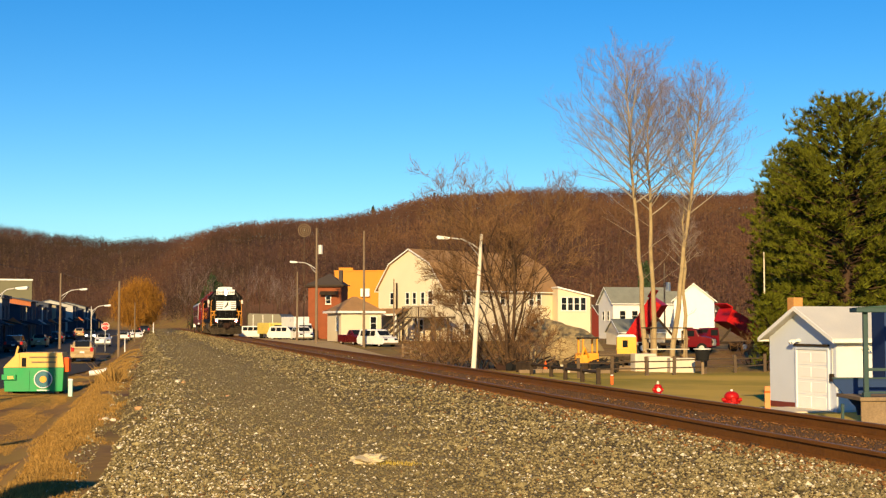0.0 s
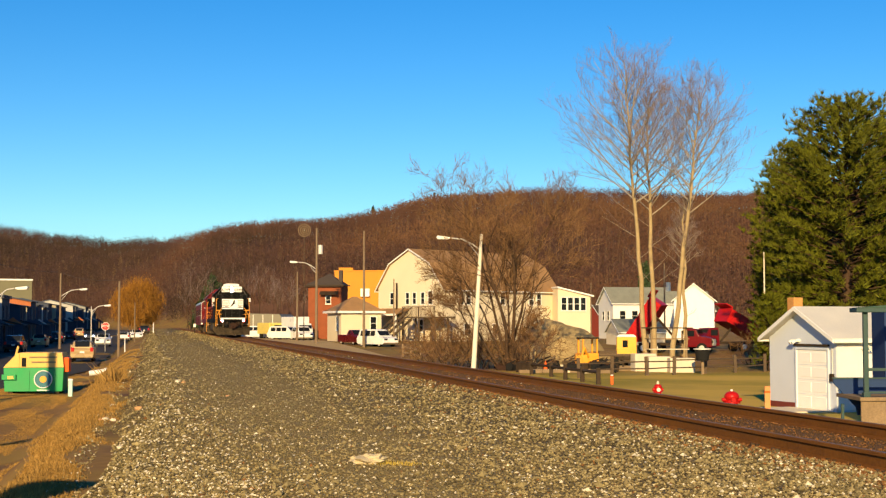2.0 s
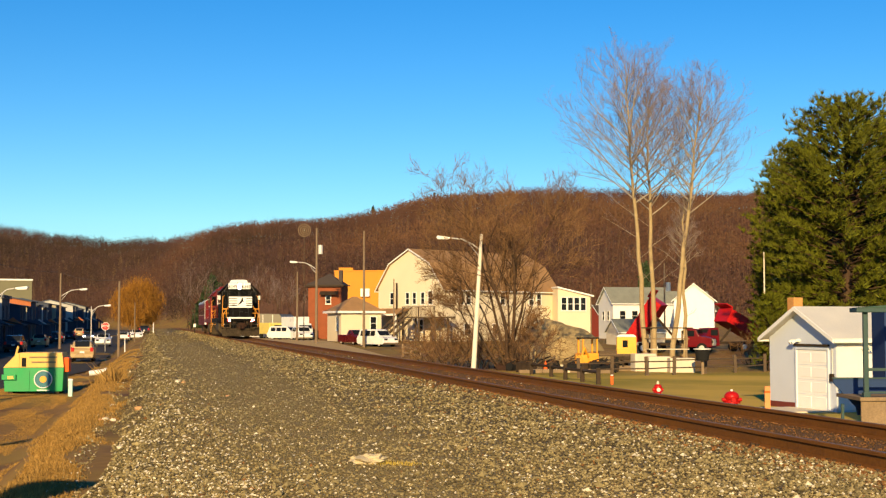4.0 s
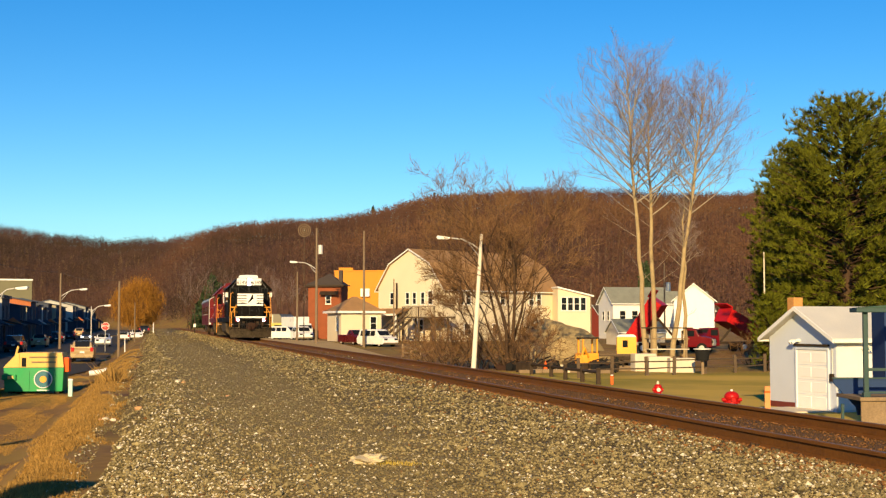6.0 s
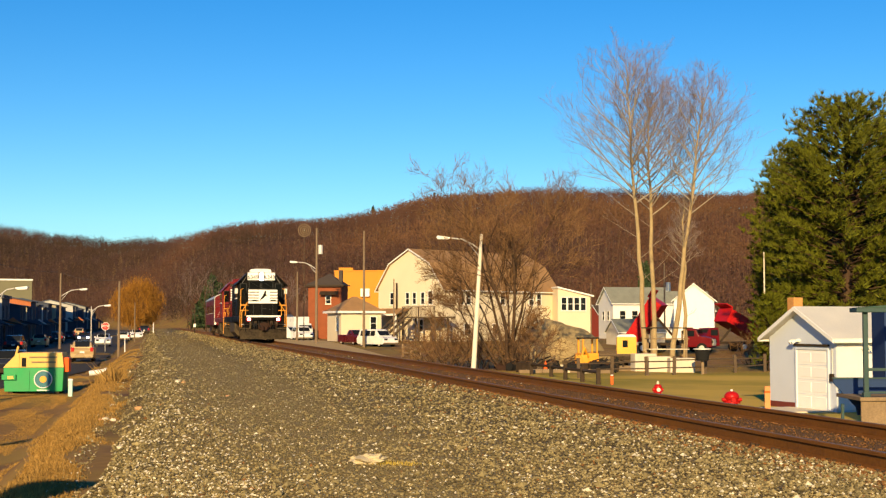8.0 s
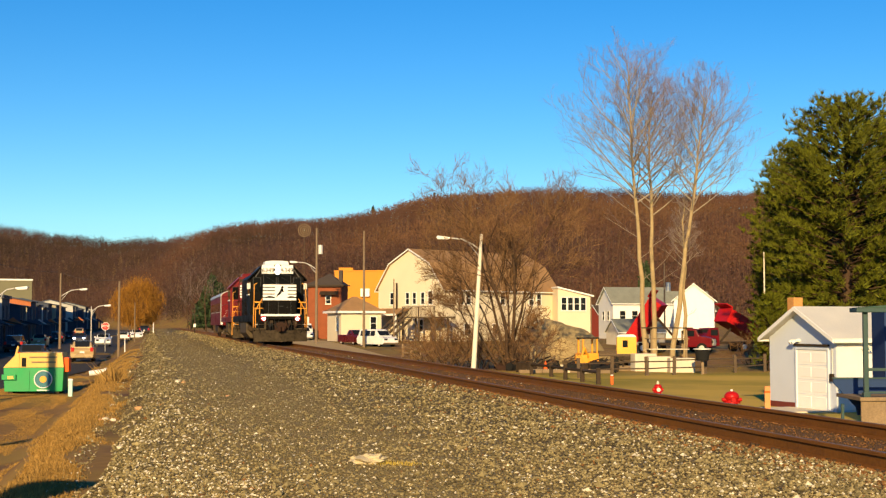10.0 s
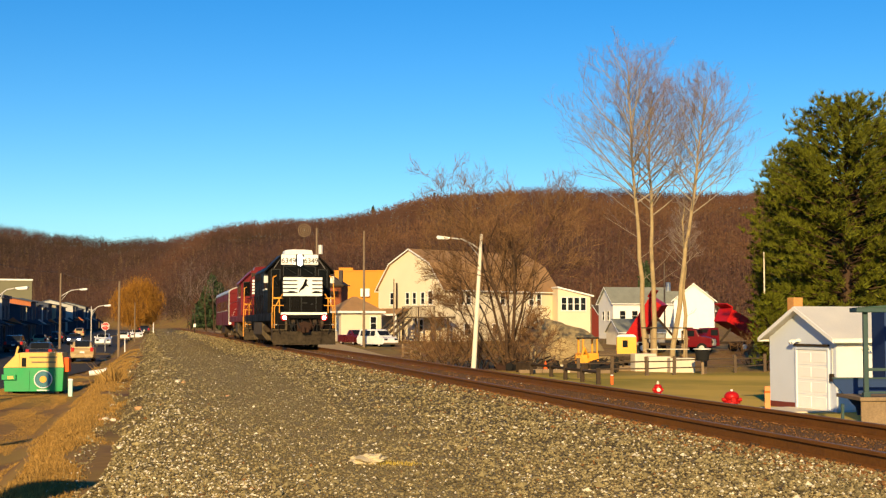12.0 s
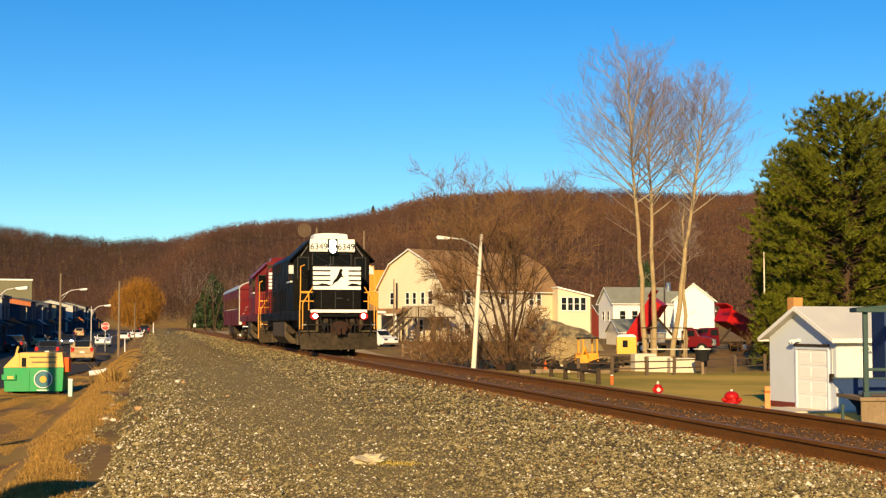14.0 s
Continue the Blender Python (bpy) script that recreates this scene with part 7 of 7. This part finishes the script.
# ---- the left verge ----
def build_verge():
    # tall casters out of view, added for shadows on the bank and dumpster
    t = thing("utility_pole", pose(-14.9, 11.5, -1.9), "wooden utility pole beside the bank", "pole")
    part("pole", rod(bmesh.new(), (0, 0, -0.3), (0, 0, 8.9), 0.30, 0.27, 14), M_POLE, t)
    part("crossarm", boxed(-1.1, 1.1, -0.06, 0.06, 8.2, 8.34), M_WOOD, t)
    t = thing("utility_pole", pose(-19.6, 45, -1.9), "wooden utility pole beside the street", "pole")
    part("pole", rod(bmesh.new(), (0, 0, -0.3), (0, 0, 8.5), 0.22, 0.17, 14), M_POLE, t)
    part("crossarm", boxed(-1.1, 1.1, -0.06, 0.06, 7.9, 8.02), M_WOOD, t)
    t = thing("shadow_board", pose(-5.6, 7.3, -1.1), "plain steel sign on a post at the bank", "road sign")
    part("post", rod(bmesh.new(), (0, 0, -1.0), (0, 0, 3.0), 0.05, 0.05, 10), M_GALV, t)
    part("plate", boxed(-0.7, 0.7, -0.01, 0.01, 1.9, 3.3), M_GALV, t)
    x, y = -18.2, 60.5
    t = thing("dumpster", pose(x, y, land(x, y) + 0.02, 0, 0, 8), "green dumpster with a faded yellow sloping top", "dumpster")
    body = prism([(-1.25, 0.10), (1.25, 0.10), (1.30, 1.16), (-1.30, 1.16)], -0.05, 1.6, "y", 0.02)
    b = part("body", body, M_GREEN, t)
    part("upper_body", prism([(-0.62, 1.165), (1.30, 1.165), (1.22, 1.82), (-0.62, 1.82)], -0.05, 1.6, "y", 0.015), M_TARP, t, "faded yellow upper panel")
    part("end_chute", prism([(-1.32, 1.165), (-0.625, 1.165), (-0.625, 1.80), (-0.72, 1.80)], -0.05, 1.6, "y", 0.01), M_TARP, t)
    part("lid_stop", rods([((-0.85, 0.1, 1.5), (-0.70, 0.1, 2.1))], 0.05), M_TARP, t)
    part("opening", boxed(-0.52, -0.33, -0.075, -0.04, 1.2, 1.6, 0.01), M_TYRE, t)
    part("end_panel", boxed(1.26, 1.50, 0.1, 0.9, 0.95, 1.6, 0.04), M_CONE, t)
    for s in (-0.2, 0.35, 0.9):
        part("rib", boxed(s - 0.02, s + 0.02, -0.08, -0.04, 0.12, 1.0), M_GREEN, b)
    part("fork_pocket", boxed(-1.36, -0.75, -0.16, 0.1, 0.62, 0.86, 0.02), M_GREEN, b)
    part("label_plate", boxed(-1.1, -0.85, -0.18, -0.16, 0.66, 0.80), M_TARP, b)
    logo = part("emblem_disc", rod(bmesh.new(), (0.42, -0.085, 0.64), (0.42, -0.095, 0.64), 0.38, n=36), mat("dark_teal_emblem", (0.01, 0.13, 0.17), 0.5), b, "round emblem")
    n = 36
    rim = bmesh.new()
    for k in range(n):
        a, c = 6.2832 * k / n, 6.2832 * (k + 1) / n
        rod(rim, (0.42 + 0.38 * math.cos(a), -0.1, 0.64 + 0.38 * math.sin(a)), (0.42 + 0.38 * math.cos(c), -0.1, 0.64 + 0.38 * math.sin(c)), 0.025, n=6)
    part("emblem_ring", rim, M_WHITE, logo)
    part("emblem_core", rod(bmesh.new(), (0.42, -0.096, 0.64), (0.42, -0.105, 0.64), 0.15, n=24), M_ORANGE, logo)
    for z0, x0, x1 in ((1.58, -0.2, 1.0), (1.36, -0.1, 0.95)):
        part("lettering_bar", boxed(x0, x1, -0.058, -0.05, z0, z0 + 0.07), M_WOOD, t)
    part("lettering_bar", boxed(0.15, 0.7, -0.088, -0.08, 0.13, 0.18), M_WHITE, b)
    for px in (-1.0, 1.0):
        part("skid", boxed(px - 0.1, px + 0.1, 0.0, 1.5, -0.1, 0.1), M_DARK, t)
    # white pipe lying on the bank, teal post
    x, y = spot(174, 76)
    t = thing("white_pipe", pose(x, y, land(x, y) + 0.16), "short white drain pipe lying on the bank", "pipe")
    part("pipe", rod(bmesh.new(), (-0.45, 0, 0), (0.45, 0.2, 0.12), 0.15, n=18), M_WHITE, t)
    part("collar", rod(bmesh.new(), (0.36, 0.18, 0.11), (0.5, 0.22, 0.13), 0.18, n=18), M_WHITE, t)
    x, y = spot(127, 58)
    t = thing("utility_marker", pose(x, y, land(x, y)), "pale turquoise plastic utility marker post", "post")
    part("post", boxed(-0.09, 0.09, -0.04, 0.04, -0.1, 0.72, 0.02), mat("pale_turquoise", (0.40, 0.68, 0.58), 0.5), t)
    part("cap", boxed(-0.10, 0.10, -0.05, 0.05, 0.68, 0.76, 0.02), M_WHITE, t)
    # stop sign
    x, y = spot(187, 135)
    t = thing("stop_sign", pose(x, y, land(x, y), 0, 0, 6), "red octagonal stop sign on a steel post", "road sign")
    part("post", rod(bmesh.new(), (0, 0.03, -0.2), (0, 0.03, 2.9), 0.035), M_GALV, t)
    oc = [(0.42 * math.cos(a), 2.55 + 0.42 * math.sin(a)) for a in np.linspace(math.pi / 8, 2 * math.pi + math.pi / 8, 9)[:-1]]
    oi = [(x_ * 0.91, 2.55 + (z_ - 2.55) * 0.91) for x_, z_ in oc]
    plate = part("plate", prism(oc, -0.012, 0.0), M_WHITE, t)
    part("face", prism(oi, -0.016, -0.012), M_SIGNRED, plate)
    text_mesh("STOP", 0.30, M_WHITE, plate, pose(0, -0.02, 2.55, 90, 0, 0), "lettering", "white STOP lettering")
    # pale rock on the ballast
    rnd = random.Random(2)
    x, y = spot(655, 13.9)
    q = TRACK_INV @ Vector((x, y, 0))
    bm = bmesh.new()
    bmesh.ops.create_icosphere(bm, subdivisions=3, radius=1)
    for v in bm.verts:
        f = 1 + 0.6 * noise.noise(v.co * 1.9) + 0.2 * noise.noise(v.co * 5)
        v.co = Vector((v.co.x * 0.17 * f, v.co.y * 0.11 * f, v.co.z * 0.055 * f))
    ob = part("pale_rock", bm, mat("pale_limestone", (0.55, 0.45, 0.28), 0.9, 0, 9, 0.2, 0.5, 60))
    ob.matrix_world = pose(x, y, bed_height(q.x, q.y) + 0.04, 0, 0, 10)
    tagged(ob, "pale flat limestone rock lying on the ballast", "rock")
    warm = mat("tan_sandstone", (0.50, 0.28, 0.13), 0.9, 0, 9, 0.25, 0.5, 60)
    for k, (at, far, s) in enumerate(((249, 23.6, 0.13), (238, 24.4, 0.09), (316, 33.5, 0.13), (326, 33, 0.10), (203, 24.9, 0.10), (190, 25.2, 0.09), (181, 25.0, 0.08), (292, 20.5, 0.06), (215, 18.5, 0.08), (404, 27, 0.06))):
        x, y = spot(at, far)
        q = TRACK_INV @ Vector((x, y, 0))
        bm = bmesh.new()
        bmesh.ops.create_icosphere(bm, subdivisions=2, radius=1)
        for v in bm.verts:
            f = 1 + 0.45 * noise.noise(v.co * 1.3 + Vector((k * 3.1, 0, 0))) + 0.15 * noise.noise(v.co * 4 + Vector((k, 5, 0)))
            v.co = Vector((v.co.x * s * f, v.co.y * s * 0.8 * f, v.co.z * s * 0.6 * f)) * 0.62
        o = part("loose_rock", bm, M_CONC if k % 3 else warm)
        o.matrix_world = pose(x, y, max(bed_height(q.x, q.y), land(x, y)) + s * 0.18, 0, 0, 40 * k)
        tagged(o, "tan broken rock at the edge of the ballast" if k % 3 == 0 else "pale broken rock at the edge of the ballast", "rock", "loose rocks")


build_verge()


# ---- what moves ----
def along(rows, t):
    return float(np.interp(t, [a for a, _ in rows], [b for _, b in rows]))


def motions():
    times = [i * 0.25 for i in range(57)]
    fine = [i * 0.1 for i in range(141)]
    for ob, wheels, back in TRAIN:
        walk(ob, [(t, TRACK @ Matrix.Translation((0, train_front(t) + back, 0))) for t in times])
        for w, r in wheels:
            base = Vector(w.location)
            walk(w, [(t, Matrix.Translation(base) @ Matrix.Rotation((train_front(0) - train_front(t)) / r, 4, "X")) for t in fine])
    # two cars on the street: one comes nearer, one drives off
    oncoming = [(0, 232), (8.2, 208.5), (10.3, 195.5), (11.5, 188), (13, 176.5), (14, 168.5)]
    leaving = [(0, 20), (5.5, 58), (8.2, 82), (10.3, 95), (11.5, 99), (13, 102.5), (14, 107.5)]
    for ob, rows, v, turn, sign in ((CAR_IN, oncoming, -17.0, 0, 1), (CAR_OUT, leaving, -14.7, 180, 1)):
        keys = [a for a, _ in rows]
        walk(ob, [(t, on_street(v, along(rows, t), turn)) for t in keys])
        steps = [i * 0.0667 for i in range(210)] + [14.0]
        for w in ob.children:
            if w.name.startswith("wheel"):
                base = Vector(w.location)
                way = [abs(along(rows, t) - along(rows, 0)) for t in steps]
                walk(w, [(t, Matrix.Translation(base) @ Matrix.Rotation(s / 0.33, 4, "X")) for t, s in zip(steps, way)])
    # the tall trees lean a little in the wind
    for ob, at in SWAY:
        base = ob.matrix_world.copy()
        size = 0.9 if at > 1170 else 0.4
        walk(ob, [(t, base @ pose(0, 0, 0, 0, size * a, 0)) for t, a in ((0, -0.3), (1.5, -0.4), (3, -0.7), (5, 0.0), (6.5, 0.2), (7.5, 0.1), (9, 0.5), (11, 0.8), (12.5, 0.7), (14, 0.7))])


motions()
